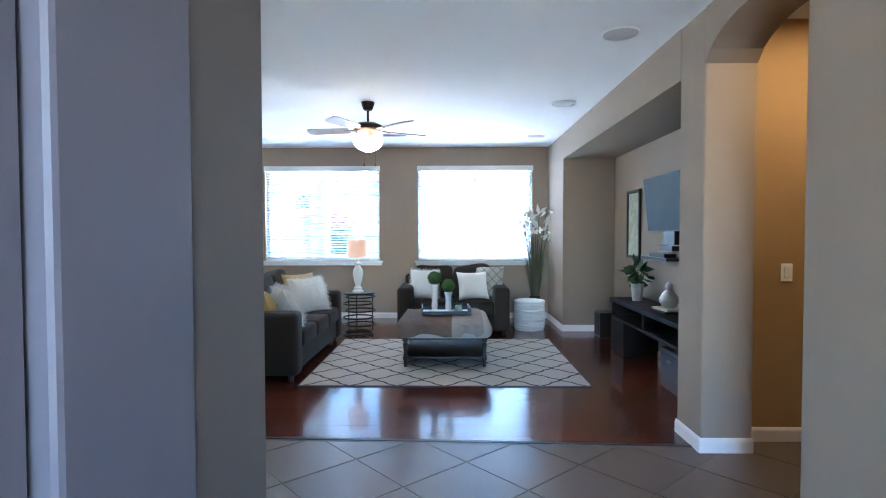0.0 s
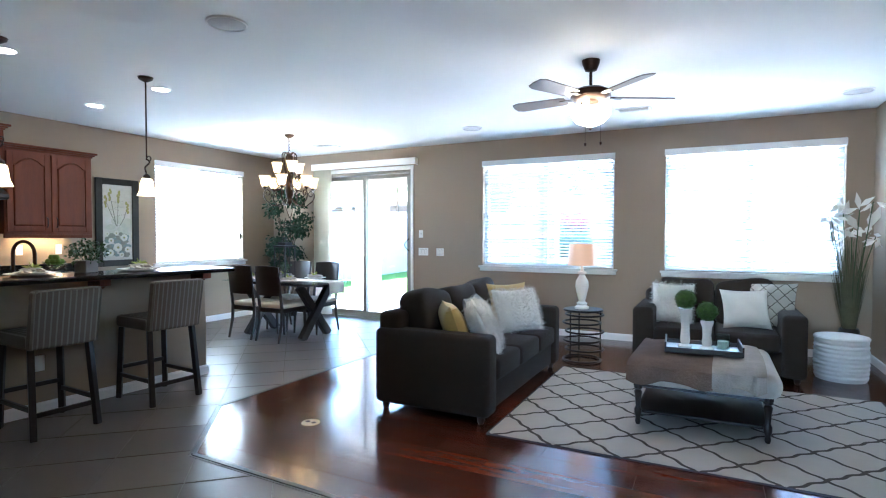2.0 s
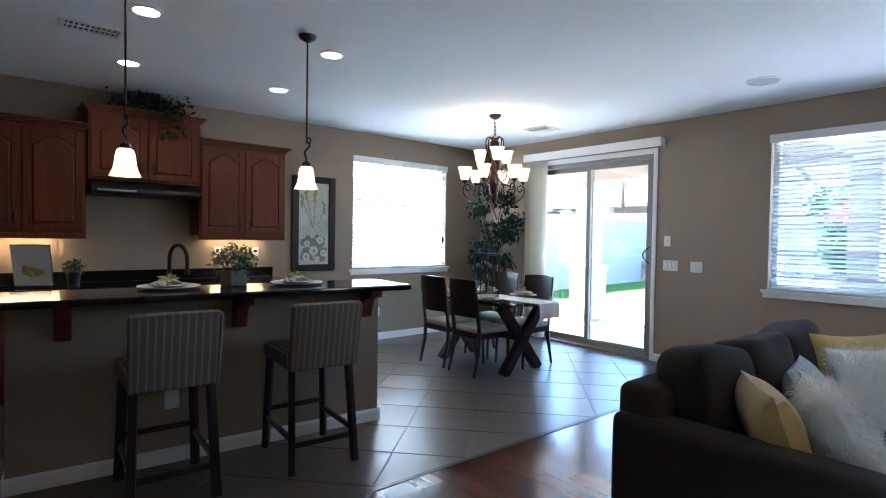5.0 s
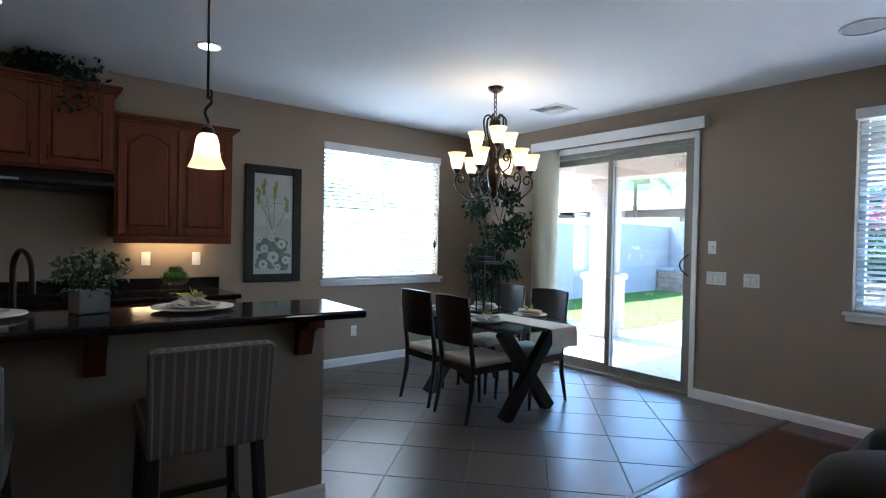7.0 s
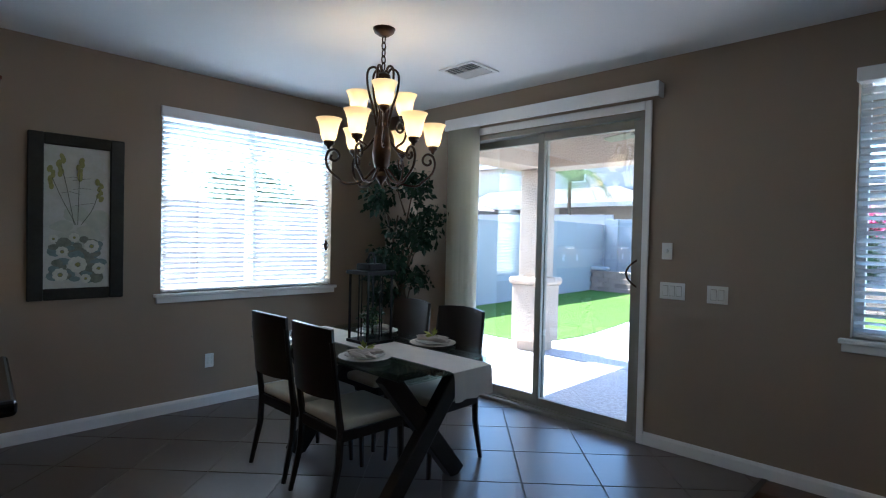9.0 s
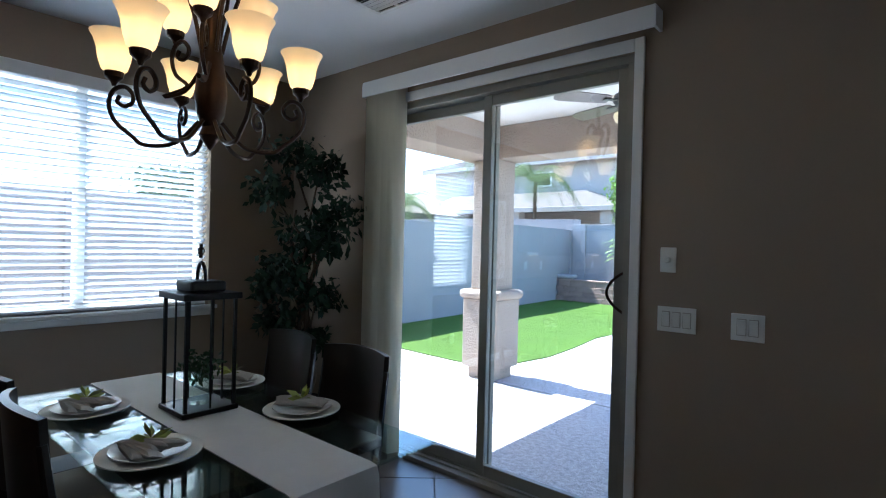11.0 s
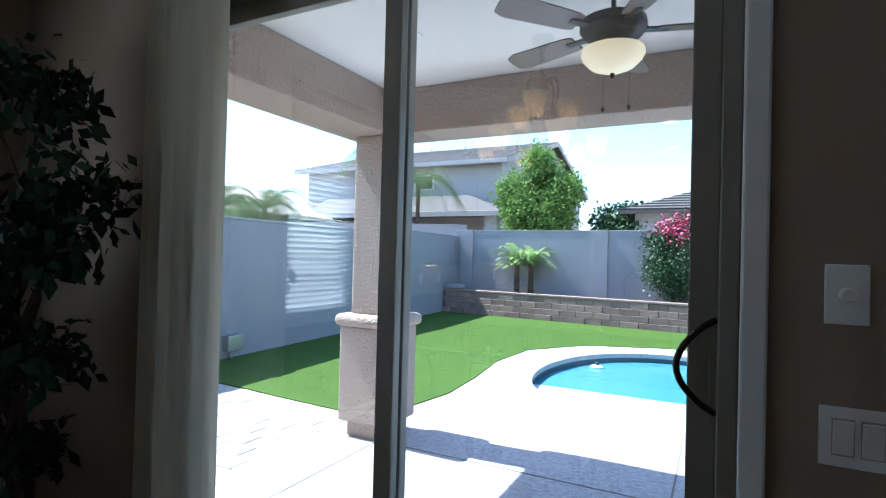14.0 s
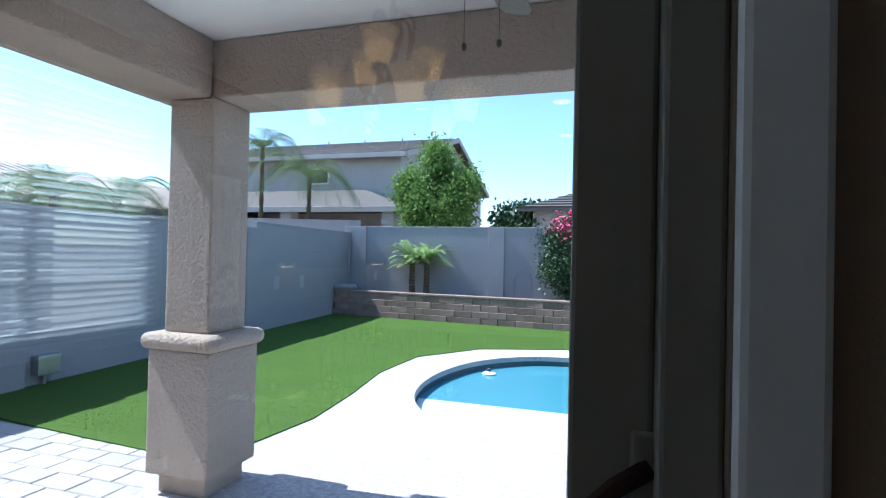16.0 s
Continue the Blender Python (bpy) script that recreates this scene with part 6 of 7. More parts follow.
bmesh.ops.recalc_face_normals(cop, faces=cop.faces)
pl = thing("swimming_pool", "freeform swimming pool with blue water and pale coping", "pool")
part("coping", cop, CONCRETE, pl)
shell = bmesh.new()
ra = [shell.verts.new((x, y, G - 0.04)) for x, y in POOL]
rb_ = [shell.verts.new((cx + (x - cx) * 0.93, cy + (y - cy) * 0.93, G - 1.2)) for x, y in POOL]
for i in range(nP):
    shell.faces.new((ra[i], ra[(i + 1) % nP], rb_[(i + 1) % nP], rb_[i]))
shell.faces.new(rb_)
bmesh.ops.recalc_face_normals(shell, faces=shell.faces)
part("shell", shell, surface("pool_plaster", (0.45, 0.62, 0.66), 0.8, var=0.1, scale=3, fine=30), pl)
tl = bmesh.new()
for i in range(nP):
    (xa, ya), (xb, yb) = POOL[i], POOL[(i + 1) % nP]
    f = 0.994
    a, b = (cx + (xa - cx) * f, cy + (ya - cy) * f), (cx + (xb - cx) * f, cy + (yb - cy) * f)
    tl.faces.new([tl.verts.new((*a, G - 0.2)), tl.verts.new((*b, G - 0.2)), tl.verts.new((*b, G - 0.04)), tl.verts.new((*a, G - 0.04))])
part("waterline_tile", tl, surface("slate_blue_tile", (0.06, 0.1, 0.12), 0.3, var=0.5, scale=30, fine=12, bump=0.1), pl)
wb = bmesh.new()
wb.faces.new([wb.verts.new((cx + (x - cx) * 0.997, cy + (y - cy) * 0.997, G - 0.12)) for x, y in POOL])
part("water_surface", wb, WATER, pl)
sh = bmesh.new()
sh.faces.new([sh.verts.new((cx + (x - cx) * 0.99, cy + (y - cy) * 0.99, G - 0.116)) for x, y in clip_y(POOL, 13.05)])
part("sun_shelf", sh, SHALLOW, pl, "pale shallow shelf of the pool")
pf = thing("pool_floater", "small white chlorine floater on the pool", "floater", m=pose(-5.97, 14.6, G - 0.12))
part("float", lathe([(0.02, -0.03), (0.09, -0.01), (0.1, 0.02), (0.06, 0.04), (0.02, 0.05)], 16), WHITE, pf, smooth=True)
part("cap", lathe([(0.03, 0.05), (0.03, 0.08), (0.01, 0.09)], 12), GREY_FAB, pf)

turf = prism([(-11.2, 19.4), (-10.57, 11.0), (-9.6, 10.6), (-8.4, 10.49), (-7.6, 10.44), (-7.25, 10.55), (-7.1, 10.8), (-6.98, 11.6), (-7.05, 12.5), (-7.2, 13.6), (-7.12, 14.8), (-6.4, 15.85), (-5.1, 16.38), (-3.0, 16.5), (-1.0, 16.5), (6, 16.4), (6, 18.2)], G - 0.05, G + 0.012)
structure("lawn", turf, TURF, "short bright artificial turf lawn")
rng = np.random.default_rng(44)
n = 42000
gx, gy = rng.uniform(-10.5, -3, n), rng.uniform(10.62, 17.5, n)
edge = np.interp(gy, [10.6, 10.8, 11.6, 12.5, 13.6, 14.8, 15.85, 16.38, 17.5], [-7.7, -7.12, -7.0, -7.07, -7.22, -7.14, -6.42, -5.15, -3.0])
keep = gx < edge
gx, gy = gx[keep], gy[keep]
n = len(gx)
ang = rng.random(n) * 6.28
s = np.stack([np.cos(ang), np.sin(ang), 0 * ang], 1) * 0.004
p = np.stack([gx, gy, np.full(n, G + 0.011)], 1)
q = p + np.stack([rng.normal(0, 0.012, n), rng.normal(0, 0.012, n), 0.005 + 0.008 * rng.random(n)], 1)
grass = quads("grass", np.stack([p - s, p + s, q + s * 0.2, q - s * 0.2], 1), BLADE_GREEN, None, "bright green turf blades", "stuff")
grass["category"] = "grass"

# covered patio
pat = thing("patio_cover", "tan stucco patio cover with deep beams and square posts", "patio cover")
part("slab", box(-7.24, -2.5, 7.76, 10.36, 2.80, 3.0), STUCCO_WHITE, pat, "pale plastered patio ceiling")
part("beam", box(-7.24, -2.5, 9.98, 10.36, 2.43, 2.799, 0.015), STUCCO, pat)
part("beam", box(-7.24, -6.8, 7.76, 9.975, 2.43, 2.799, 0.015), STUCCO, pat)
part("beam", box(-2.9, -2.5, 7.76, 9.975, 2.43, 2.799, 0.015), STUCCO, pat)
PY = 10.125
for px in (-6.935, -2.85):
    part("shaft", box(px - 0.17, px + 0.17, PY - 0.175, PY + 0.18, 0.941, 2.429, 0.012), STUCCO, pat)
    part("post_cap", box(px - 0.28, px + 0.28, PY - 0.28, PY + 0.28, 0.835, 0.94, 0.05, 5), STUCCO, pat, smooth=True)
    part("pedestal", box(px - 0.235, px + 0.235, PY - 0.235, PY + 0.235, G + 0.13, 0.834, 0.012), STUCCO, pat)
    part("plinth", box(px - 0.18, px + 0.18, PY - 0.18, PY + 0.18, G, G + 0.13, 0.008), STUCCO, pat)
can = thing("recessed_light", "white recessed patio can light", "ceiling light", m=pose(-6.1, 9.1, 2.8))
part("trim_ring", lathe([(0.001, -0.004), (0.07, -0.004), (0.075, -0.01), (0.1, -0.008), (0.102, -0.001)], 26), WHITE, can)
ceiling_fan(-4.82, 8.88, 2.8, 0.2, 5, 0.62, 15, PATIO_BOWL, IRON, "dark patio ceiling fan with a frosted lit bowl", 0.143)
structure("wall_outside", box(-7.36, 6, FY + T + 0.0005, FY + T + 0.02, 2.801, 3.6, bm=box(WX - T - 0.02, WX - T - 0.0005, -3.2, FY + T, G - 0.05, 0.9)), STUCCO, "tan stucco outer wall of the house")

# joints scored in the deck
jt = bmesh.new()
for (xa, ya), (xb, yb) in (((-7.1, 9.95), (-2.3, 9.95)), ((-4.6, 7.8), (-4.6, 9.95)), ((-6.8, 7.8), (-6.8, 9.95)), ((-4.6, 9.95), (-4.6, 11.3))):
    bar((xa, ya, G + 0.001), (xb, yb, G + 0.001), 0.014, 0.004, bm=jt)
structure("trim", jt, GROUT, "dark scored joints in the patio concrete")

# block fence, planter and pavers
def fence(name, label, a, b, z1, posts):
    f = thing(name, label, "fence")
    (xa, ya), (xb, yb) = a, b
    d = Vector((xb - xa, yb - ya, 0))
    ln = d.length
    ang = math.degrees(math.atan2(d.y, d.x))
    n = len(posts)
    m = pose(xa, ya, 0, 0, 0, ang)
    w = box(0, ln, 0, 0.15, G - 0.06, z1, 0.006)
    part("wall", w, BLOCK, f, m=m)
    for k in range(1, 11):
        zz = G + k * 0.2
        if zz < z1 - 0.05:
            part("bed_joint", box(0, ln, -0.0015, 0.0, zz - 0.004, zz + 0.004), GROUT if False else surface("block_joint", (0.24, 0.23, 0.235), 0.95, var=0.05, scale=5, fine=40), f, m=m) if k == 1 else None
    for s in posts:
        part("pilaster", box(s - 0.2, s + 0.2, -0.05, 0.2, G - 0.05, z1 + 0.04, 0.008), BLOCK, f, m=m)
    part("coping", box(0, ln, -0.01, 0.16, z1, z1 + 0.035, 0.006), BLOCK, f, m=m)
    return f


fence("block_fence", "grey painted block fence along the far side of the yard", (-11.27, 20.6), (-10.9, 15.75), 2.0, (0.3,))
fence("block_fence", "grey painted block fence along the side yard", (-10.9, 15.75), (-10.02, 4.0), 1.88, (0.15, 4.6, 8.9))
fence("block_fence", "grey painted block fence across the back of the yard", (10.0, 20.3), (-11.2, 20.3), 2.16, (12.6, 17.03, 20.75))
fence("block_fence", "taller neighbour's block wall beyond the side fence", (-11.3, 21.3), (-22.4, 17.7), 2.38, ())

pw = thing("planter_wall", "brown split-face block retaining wall along the back fence", "retaining wall")
blk = box(-0.2, 0.2, -0.1, 0.1, 0, 0.142, 0.008, 1)
bme = bpy.data.meshes.new("block")
blk.to_mesh(bme)
blk.free()
rr = random.Random(7)
for row in range(4):
    for k in range(32):
        x = -10.95 + k * 0.405 + (0.2 if row % 2 else 0)
        y = 19.3 - 0.085 * (x + 10.9) + 0.012 * row
        part_mesh("block", bme, PLANTER, pw, m=pose(x, y + rr.uniform(-0.008, 0.008), G + 0.005 + row * 0.145, 0, 0, rr.uniform(-1, 1) - 4.86))
part("cap", bar((-11.1, 19.36, G + 0.61), (2.2, 18.23, G + 0.61), 0.24, 0.05, 0.01), PLANTER, pw, "flat brown cap course")
soil = prism([(-11.1, 19.37), (2.2, 18.24), (2.2, 20.28), (-11.1, 20.28)], G - 0.04, G + 0.5)
structure("planter_soil", soil, BARK, "dark planting soil in the raised bed")
rk = thing("rock", "flat grey rock lying on the planter corner", "rock", m=pose(-10.75, 19.36, G + 0.638))
part("stone", box(-0.28, 0.28, -0.13, 0.13, 0, 0.13, 0.05, 3), BLOCK, rk, smooth=True)


def palm(m, trunks, label, fronds, length, tall, lift=0.25, sag=0.55, hang=-0.22, leaflet=0.3, leaf=None, spread=0.9):
    t = thing("palm_tree", label, "palm", m=m)
    rg = np.random.default_rng(int(tall * 100))
    for k, (dx, dy, h) in enumerate(trunks):
        pr = []
        for j in range(11):
            z = h * j / 10
            pr += [(0.075 - 0.02 * j / 10, z), (0.095 - 0.02 * j / 10, z + h / 22)]
        part("trunk", lathe(pr, 10, m=Matrix.Translation((dx, dy, 0))), BARK, t, "rough ringed trunk")
        qs = []
        for f in range(fronds):
            a = 6.283 * f / fronds + rg.random() * 0.4
            rise = lift + spread * rg.random()
            L = length * (0.8 + 0.4 * rg.random())
            spine = []
            for j in range(13):
                u = j / 12
                spine.append(np.array([dx + math.cos(a) * L * u, dy + math.sin(a) * L * u, h + L * (rise * u - (sag + 0.5 * rise) * u * u)]))
            part("frond", tube([tuple(x) for x in spine], [0.012 - 0.0008 * j for j in range(13)], 4), leaf or PALM_LEAF, t)
            side = np.array([-math.sin(a), math.cos(a), 0])
            for j in range(2, 39):
                u = j / 39
                i = min(11, int(u * 12))
                p = spine[i] + (spine[i + 1] - spine[i]) * (u * 12 - i)
                d = spine[i + 1] - spine[i]
                d = d / np.linalg.norm(d)
                for sgn in (-1, 1):
                    ll = L * leaflet * math.sin(math.pi * (0.12 + 0.82 * u)) * (0.85 + 0.3 * rg.random())
                    e = p + (side * sgn * 0.8 + d * 0.6 + np.array([0, 0, hang])) * ll
                    qs.append([p - d * 0.011, p + d * 0.011, e + d * 0.003, e - d * 0.003])
        quads("leaflets", qs, leaf or PALM_LEAF, t)
    return t


palm(pose(-8.92, 19.75, G + 0.5), ((-0.17, 0, 0.78), (0.2, 0.05, 0.84)), "small double-trunk pygmy palm in the raised bed", 26, 0.68, 1.3, 0.1, 0.35, 0.05, 0.2, PYGMY_LEAF, 2.2)
palm(pose(-13.9, 22.7, 0), ((0, 0, 3.9),), "queen palm with drooping fronds beyond the fence", 20, 1.9, 4.1, 0.9, 1.0)
palm(pose(-15.9, 22.9, 0), ((0, 0, 5.0),), "tall queen palm with hanging fronds beyond the fence", 16, 1.5, 5.0, 0.9, 1.2)
palm(pose(-13.6, 14.0, 0), ((0, 0, 2.3),), "palm with drooping fronds behind the side fence", 18, 1.2, 3.2, 0.8, 1.0)
palm(pose(-14.2, 15.8, 0), ((0, 0, 2.45),), "palm with drooping fronds behind the side fence", 18, 1.3, 3.3, 0.8, 1.0)


def tree(m, label, crown, trunk_h, leaf_mat, n, size, seed, category="tree", name="garden_tree", boxy=1.0):
    t = thing(name, label, category, m=m)
    rg = np.random.default_rng(seed)
    cx_, cy_, cz_ = crown
    part("trunk", tube([(0, 0, 0), (0.04, 0.02, trunk_h * 0.5), (0.0, 0.05, trunk_h)], [0.12, 0.09, 0.07], 8), BARK, t)
    cents = []
    for k in range(46):
        d = rg.normal(size=3)
        d /= np.linalg.norm(d)
        d = np.sign(d) * np.abs(d) ** boxy
        r = 0.55 + 0.45 * rg.random() ** 0.4
        c = d * np.array([cx_, cy_, cz_]) * r * 0.86 + (0, 0, trunk_h + cz_ * 0.9)
        cents.append(c)
        if k < 12:
            part("limb", tube([(0, 0.04, trunk_h * 0.85), tuple(c * (0.5, 0.5, 0) + (0, 0, trunk_h + (c[2] - trunk_h) * 0.6)), tuple(c)], [0.05, 0.03, 0.012], 5), BARK, t)
    per = n // 46
    pts = np.concatenate([c + rg.normal(size=(per, 3)) * 0.17 * np.array([cx_, cy_, cz_]) for c in cents])
    pts[:, 2] = np.maximum(pts[:, 2], 0.02)
    quads("crown", leaves(pts, size, rg, 0.2, 0.55), leaf_mat, t)
    return t, cents


tree(pose(-9.85, 24.0, 0), "dense bright green tree behind the back fence", (1.3, 1.3, 1.65), 1.9, LEAF_PALE, 30000, 0.13, 51)
bo, cents = tree(pose(-4.95, 19.6, G + 0.5), "bougainvillea bush with pink bracts over the planter", (0.95, 0.42, 0.95), 0.25, LEAF, 26000, 0.065, 52, "bush", "bougainvillea", 0.6)
rg = np.random.default_rng(53)
cents = np.array(cents)
hi = cents[cents[:, 2] > 1.5]
hi = hi if len(hi) else cents
pts = hi[rg.integers(0, len(hi), 4200)] + rg.normal(size=(4200, 3)) * (0.24, 0.16, 0.15)
quads("blossom", leaves(pts, 0.07, rg, 0, 0.8), PINK, bo, "bright pink papery bracts")
tree(pose(-8.6, 34.0, 0), "far rounded green tree between the houses", (1.6, 1.6, 1.2), 1.9, LEAF, 4000, 0.25, 54)
tree(pose(-20.5, 12.5, 0), "far green shrub by the neighbour's house", (1.8, 1.6, 1.1), 1.6, LEAF, 4000, 0.2, 55)

hs = thing("hose_holder", "blue skimmer pole hook on the side fence", "pole")
part("hook", bar((-10.53, 11.75, 1.8), (-10.53, 11.83, 1.37), 0.03, 0.05), surface("blue_plastic", (0.05, 0.25, 0.5), 0.4, var=0.1), hs)
part("pole", tube([(-10.53, 11.7, 1.62), (-10.79, 15.4, 1.68)], 0.018, 8), surface("pale_pole", (0.75, 0.77, 0.75), 0.35, var=0.05), hs)
ub = thing("utility_box", "grey utility box on a short conduit by the fence", "utility box", m=pose(-10.4, 11.6, G))
part("box", box(-0.09, 0.09, -0.13, 0.13, 0.12, 0.34, 0.01), STEEL, ub)
part("conduit", tube([(0, 0, 0.0), (0, 0, 0.12)], 0.02, 8), STEEL, ub)

# neighbours' houses
hb = thing("neighbour_house", "two-storey grey stucco house with brown tile gable roof", "house", m=pose(-1.87, 0, 0.1))
part("wall", box(-21.4, -10.75, 27.5, 42.0, -0.1, 5.5), GREY_WALL, hb)
gb = prism([(27.5, 5.5), (42.0, 5.5), (34.75, 7.5)], -10.9, -10.75, m=Matrix(((0, 0, 1, 0), (1, 0, 0, 0), (0, 1, 0, 0), (0, 0, 0, 1))))
part("gable", gb, GREY_WALL, hb)
for s in (-1, 1):
    part("roof", bar((-16.1, 34.75 - s * 7.75, 5.46), (-16.1, 34.75, 7.62), 11.6, 0.16, up=(0, 0, 1)), ROOF, hb)
    part("fascia", box(-21.9, -10.3, 34.75 + s * 7.75 - 0.06, 34.75 + s * 7.75 + 0.06, 5.3, 5.5, 0.01), GREY_WALL, hb)
    part("rake_board", bar((-10.32, 34.75 - s * 7.75, 5.4), (-10.32, 34.75, 7.56), 0.06, 0.22), GREY_WALL, hb)
for k in range(14):
    u = (k + 0.5) / 14
    part("tile_course", bar((-21.9, 27.0 + 7.75 * u, 5.53 + 2.16 * u), (-10.3, 27.0 + 7.75 * u, 5.53 + 2.16 * u), 0.05, 0.05), ROOF, hb)
wn1 = part("window", box(-15.0, -14.0, 27.45, 27.52, 4.3, 5.0, 0.01), WHITE, hb)
part("pane", box(-14.93, -14.07, 27.43, 27.448, 4.37, 4.93), SCREEN, wn1)
wn2 = part("window", box(-10.74, -10.69, 33.6, 34.6, 4.0, 5.2, 0.01), WHITE, hb)
part("pane", box(-10.688, -10.67, 33.67, 34.53, 4.07, 5.13), SCREEN, wn2)
for k in range(3):
    part("vent_pipe", tube([(-17.5 + 2.2 * k, 33.5, 7.2), (-17.5 + 2.2 * k, 33.5, 7.55)], 0.05, 6), GREY_WALL, hb)
pr_ = bmesh.new()
e0, e1 = 3.05, 3.95
v = [pr_.verts.new(c) for c in ((-19.5, 24.47, e0), (-9.4, 24.47, e0), (-9.4, 27.49, e0), (-19.5, 27.49, e0), (-19.5, 26.8, e1), (-11.95, 26.8, e1), (-11.95, 27.49, e1), (-19.5, 27.49, e1))]
for f in ((0, 1, 5, 4), (1, 2, 6, 5), (3, 2, 1, 0), (4, 5, 6, 7)):
    pr_.faces.new([v[i] for i in f])
bmesh.ops.recalc_face_normals(pr_, faces=pr_.faces)
bmesh.ops.solidify(pr_, geom=pr_.faces[:], thickness=0.08)
part("porch_roof", pr_, ROOF, hb)
part("porch_fascia", box(-19.5, -9.35, 24.37, 24.49, 2.85, 3.05, 0.01), GREY_WALL, hb)
for x in (-10.0, -14.2, -18.7):
    part("porch_post", box(x - 0.25, x + 0.25, 24.6, 25.1, -0.1, 2.95, 0.01), GREY_WALL, hb)


def hip_house(label, x0, x1, y0, y1, wall_h, roof_h, roof_mat, ridge):
    h = thing("neighbour_house", label, "house")
    part("wall", box(x0 + 0.6, x1 - 0.6, y0 + 0.6, y1 - 0.6, -0.1, wall_h), GREY_WALL, h)
    b = bmesh.new()
    mx, my = (x0 + x1) / 2, (y0 + y1) / 2
    if ridge == "x":
        r0, r1 = (x0 + (y1 - y0) / 2, my), (x1 - (y1 - y0) / 2, my)
    else:
        r0, r1 = (mx, y0 + (x1 - x0) / 2), (mx, y1 - (x1 - x0) / 2)
    v = [b.verts.new((x, y, wall_h)) for x, y in ((x0, y0), (x1, y0), (x1, y1), (x0, y1))]
    a, c = b.verts.new((*r0, wall_h + roof_h)), b.verts.new((*r1, wall_h + roof_h))
    b.faces.new(v)
    if ridge == "x":
        for f in ((v[0], v[1], c, a), (v[1], v[2], c), (v[2], v[3], a, c), (v[3], v[0], a)):
            b.faces.new(f)
    else:
        for f in ((v[0], v[1], a), (v[1], v[2], c, a), (v[2], v[3], c), (v[3], v[0], a, c)):
            b.faces.new(f)
    bmesh.ops.recalc_face_normals(b, faces=b.faces)
    part("roof", b, roof_mat, h)
    part("fascia", box(x0 - 0.02, x1 + 0.02, y0 - 0.03, y0, wall_h - 0.2, wall_h + 0.02, bm=box(x1, x1 + 0.03, y0, y1, wall_h - 0.2, wall_h + 0.02)), ROOF, h)
    return h, v, (r0, r1)


h1, _, _ = hip_house("single-storey house with brown hipped tile roof", -8.45, 8.0, 32.0, 42.0, 3.8, 1.9, ROOF, "x")
for k in range(12):
    u = k / 12
    part("tile_course", bar((-8.45 + 5 * u, 32.0 + 5 * u, 3.82 + 1.9 * u), (8.0 - 5 * u, 32.0 + 5 * u, 3.82 + 1.9 * u), 0.06, 0.06), ROOF, h1)
part("window", box(-7.0, -4.0, 32.56, 32.62, 2.6, 3.3, 0.01), ROOF_PALE, h1)
h2, _, _ = hip_house("single-storey house with pale barrel tile roof", -30.0, -19.0, 14.0, 32.0, 2.8, 1.55, ROOF_PALE, "y")
for k in range(44):
    yy = 14.3 + k * 0.4
    u = min(1, (yy - 14.0) / 5.5, (32.0 - yy) / 5.5)
    part("tile_rib", tube([(-19.0, yy, 2.82), (-19.0 - 5.5 * u, yy, 2.82 + 1.55 * u)], 0.07, 5), ROOF_PALE, h2)

# ---- floor pieces ----
def clip(poly, edge_poly):
    """Keeps the part of poly inside a convex counter-clockwise outline."""
    out = poly
    n = len(edge_poly)
    for i in range(n):
        (ax, ay), (bx_, by) = edge_poly[i], edge_poly[(i + 1) % n]
        nxt = []
        for j in range(len(out)):
            p, q = out[j], out[(j + 1) % len(out)]
            dp = (bx_ - ax) * (p[1] - ay) - (by - ay) * (p[0] - ax)
            dq = (bx_ - ax) * (q[1] - ay) - (by - ay) * (q[0] - ax)
            if dp >= 0:
                nxt.append(p)
            if (dp > 0) != (dq > 0) and abs(dp - dq) > 1e-9:
                t = dp / (dp - dq)
                nxt.append((p[0] + t * (q[0] - p[0]), p[1] + t * (q[1] - p[1])))
        out = nxt
        if len(out) < 3:
            return []
    return out


WOODS = [(-3.61, 3.34), (-2.99, 2.61), (EX, 2.45), (EX, FY), (-3.50, FY)]
wf = thing("wood_floor", "glossy red-brown laminate plank floor", "floor", kind="structure")
rr = random.Random(4)
PW = 0.192


def planks(area, ya, yb, xa, xb):
    y, row = ya, 0
    while y < yb:
        x = xa - rr.uniform(0, 1.1)
        while x < xb:
            ln = 1.2
            quad = clip([(x + 0.0012, y + 0.0012), (x + ln - 0.0012, y + 0.0012), (x + ln - 0.0012, y + PW - 0.0012), (x + 0.0012, y + PW - 0.0012)], area)
            if len(quad) >= 3:
                ox, oy = quad[0]
                part("plank", prism([(px - ox, py - oy) for px, py in quad], 0.0, 0.0085), WOOD, wf, m=pose(ox, oy, -0.0045))
            x += ln
        y += PW
        row += 1


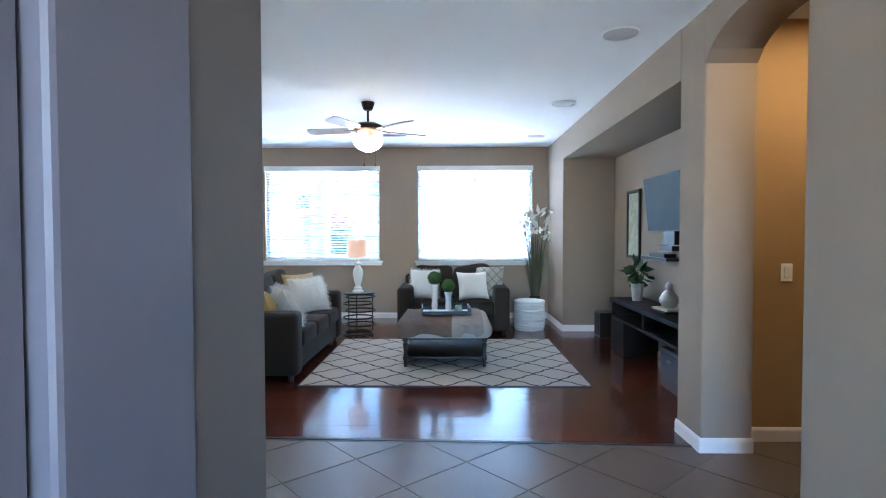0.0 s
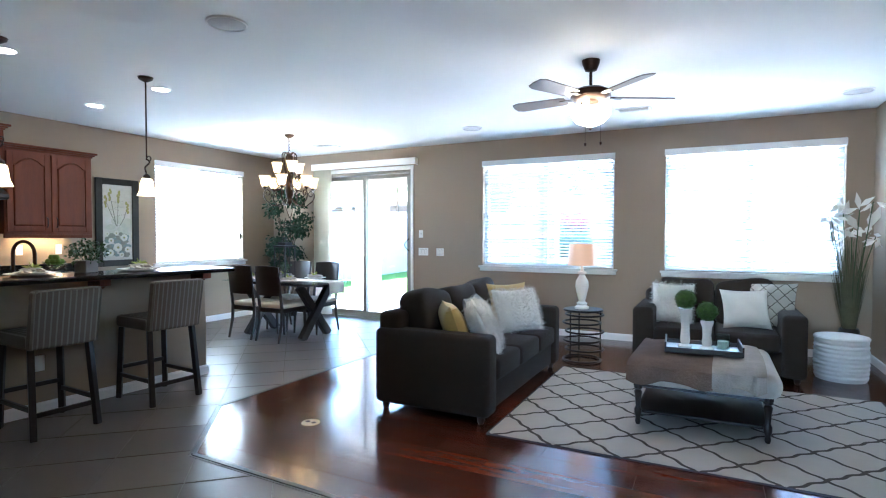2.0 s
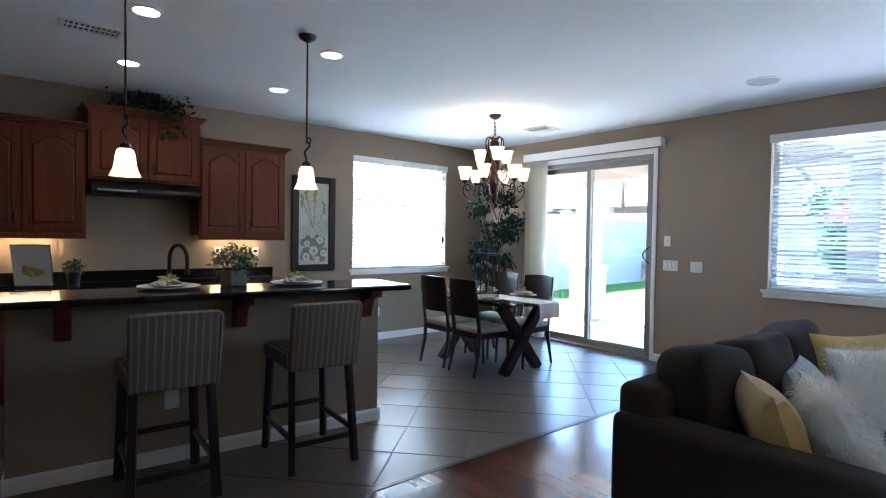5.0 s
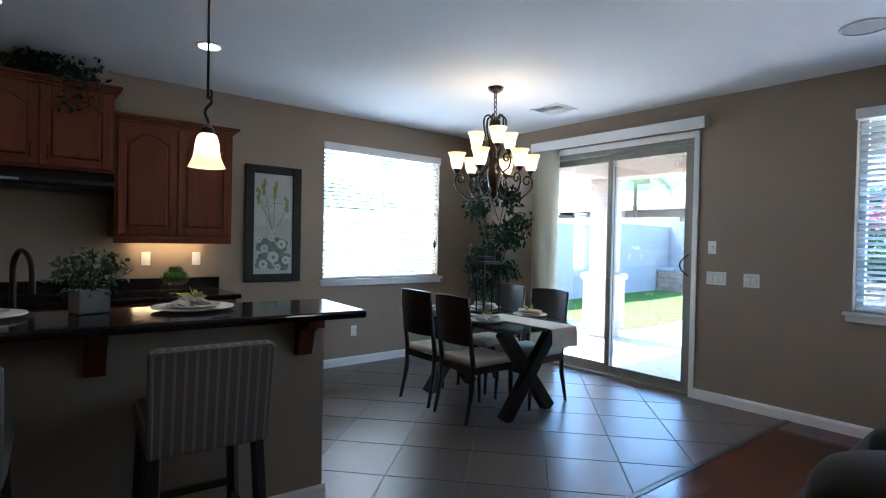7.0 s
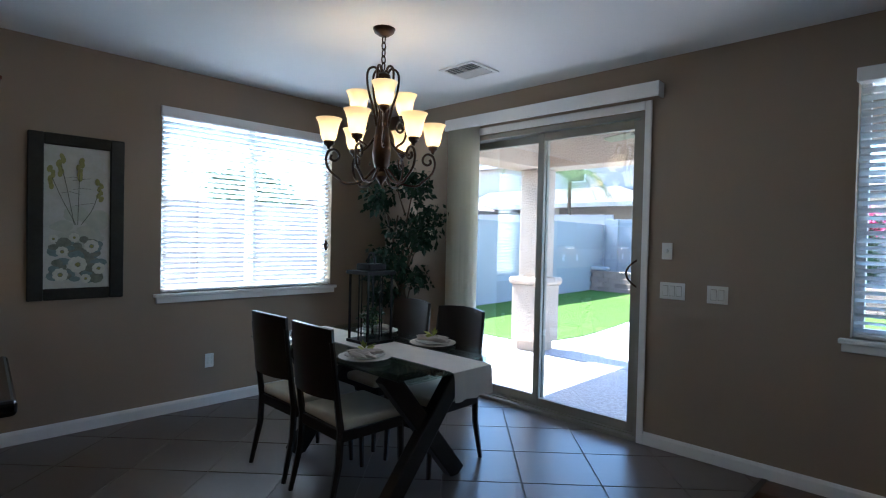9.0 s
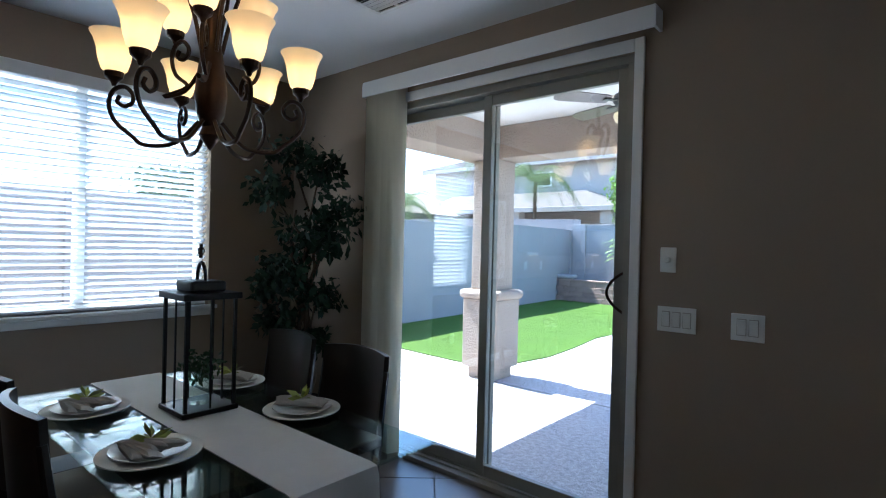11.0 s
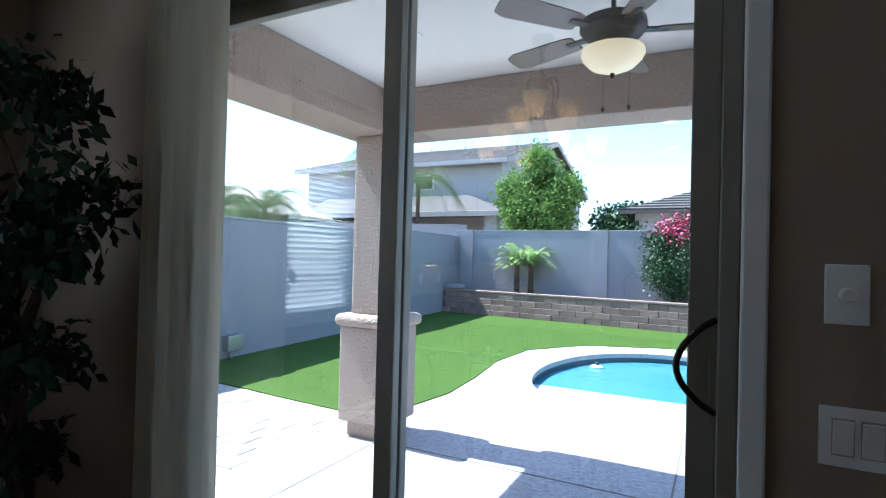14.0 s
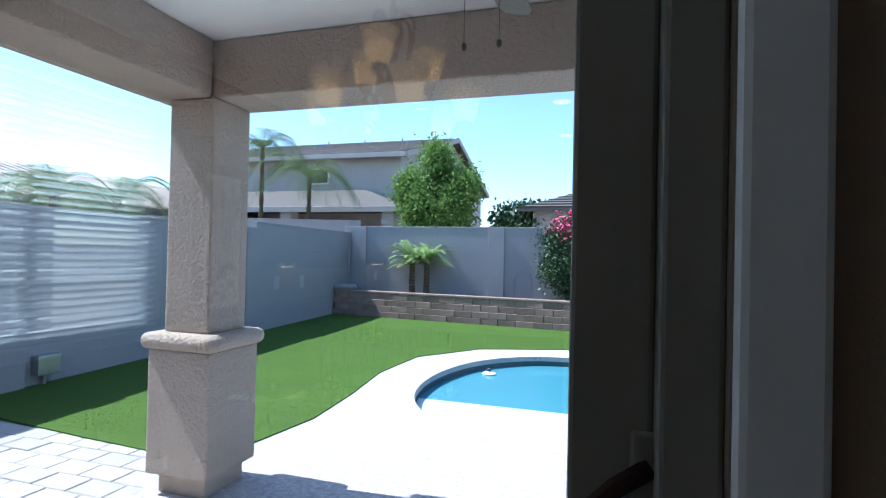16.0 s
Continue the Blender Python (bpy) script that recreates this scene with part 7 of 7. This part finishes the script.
planks(WOODS, 2.40, FY, -3.65, EX)
planks([(EX, NY0), (NX, NY0), (NX, NY1), (EX, NY1)], NY0, NY1, EX, NX)
EDGE_METAL = surface("dull_edge_metal", (0.2, 0.18, 0.16), 0.5, metal=0.7, var=0.15, scale=10, fine=60)
edge = thing("floor_trim", "dark metal edged strip between tile and wood", "trim", kind="structure")
for p, q in (((EX, 2.45), (-2.99, 2.61)), ((-2.99, 2.61), (-3.61, 3.34)), ((-3.61, 3.34), (-3.50, FY))):
    part("strip", bar((*p, 0.004), (*q, 0.004), 0.034, 0.008, 0.003), ESPRESSO, edge)
    d = Vector((q[0] - p[0], q[1] - p[1], 0)).normalized()
    o = Vector((d.y, -d.x, 0)) * (0.026 if q[0] < p[0] else 0.026)
    part("metal_edge", bar((p[0] - o.x, p[1] - o.y, 0.002), (q[0] - o.x, q[1] - o.y, 0.002), 0.012, 0.006, 0.002), EDGE_METAL, edge)

tf = thing("tile_floor", "grey-brown square floor tiles laid diagonally", "floor", kind="structure")
PT = 0.473
TURN = radians(42.2)
tb_ = prism([(-PT / 2 + 0.004, -PT / 2 + 0.004), (PT / 2 - 0.004, -PT / 2 + 0.004), (PT / 2 - 0.004, PT / 2 - 0.004), (-PT / 2 + 0.004, PT / 2 - 0.004)], -0.005, 0.0, 0.0015)
tme = bpy.data.meshes.new("tile")
tb_.to_mesh(tme)
tb_.free()
uc, us = math.cos(TURN), math.sin(TURN)
AX, AY = -5.146, 7.133
ROOMS = ((WX - 0.02, EX + 0.02, SY - 0.02, FY + 0.02), (-0.63, EX + 0.02, -2.99, SY - 0.021), (EX + 0.021, 3.61, -0.21, 2.56))
half = PT / 2 - 0.004
for i in range(-40, 40):
    for j in range(-40, 40):
        u, v_ = (i + 0.5) * PT, (j + 0.5) * PT
        x, y = AX + u * uc - v_ * us, AY + u * us + v_ * uc
        corner = [(x + half * (a * uc - b * us), y + half * (a * us + b * uc)) for a, b in ((-1, -1), (1, -1), (1, 1), (-1, 1))]
        if all(len(clip([(p, q), (p + 0.01, q), (p, q + 0.01)], WOODS)) >= 3 for p, q in corner):
            continue
        for x0r, x1r, y0r, y1r in ROOMS:
            if all(x0r < p < x1r and y0r < q < y1r for p, q in corner):
                part_mesh("tile", tme, TILE, tf, m=pose(x, y, 0.0014, 0, 0, math.degrees(TURN)))
                continue
            cut = clip(corner, [(x0r, y0r), (x1r, y0r), (x1r, y1r), (x0r, y1r)])
            if len(cut) >= 3 and max(p for p, q in cut) - min(p for p, q in cut) > 0.02 and max(q for p, q in cut) - min(q for p, q in cut) > 0.02:
                part("tile", prism([(p - x, q - y) for p, q in cut], -0.005, 0.0), TILE, tf, m=pose(x, y, 0.0014))

# pavers beside the patio, in running bond
pv = thing("paver_path", "pale rectangular pavers in running bond beside the patio", "paving", kind="structure")
pb = box(-0.145, 0.145, -0.095, 0.095, -0.05, 0.0, 0.006, 1)
pme = bpy.data.meshes.new("paver")
pb.to_mesh(pme)
pb.free()
ph = box(-0.07, 0.07, -0.095, 0.095, -0.05, 0.0, 0.006, 1)
hme = bpy.data.meshes.new("half_paver")
ph.to_mesh(hme)
ph.free()
part("sand_bed", box(-10.5, -7.15, 7.75, 10.62, G - 0.06, G - 0.008), GROUT, pv)
for i in range(14):
    for j in range(10):
        x = -7.36 - j * 0.3 - (0.15 if i % 2 else 0)
        y = 10.45 - i * 0.2
        if j == 0 and i % 2:
            part_mesh("paver", hme, PAVER, pv, m=pose(-7.285, y, G + rr.uniform(-0.002, 0.003)))
        if x > -10.5:
            part_mesh("paver", pme, PAVER, pv, m=pose(x, y, G + rr.uniform(-0.002, 0.003), 0, 0, rr.uniform(-0.6, 0.6)))
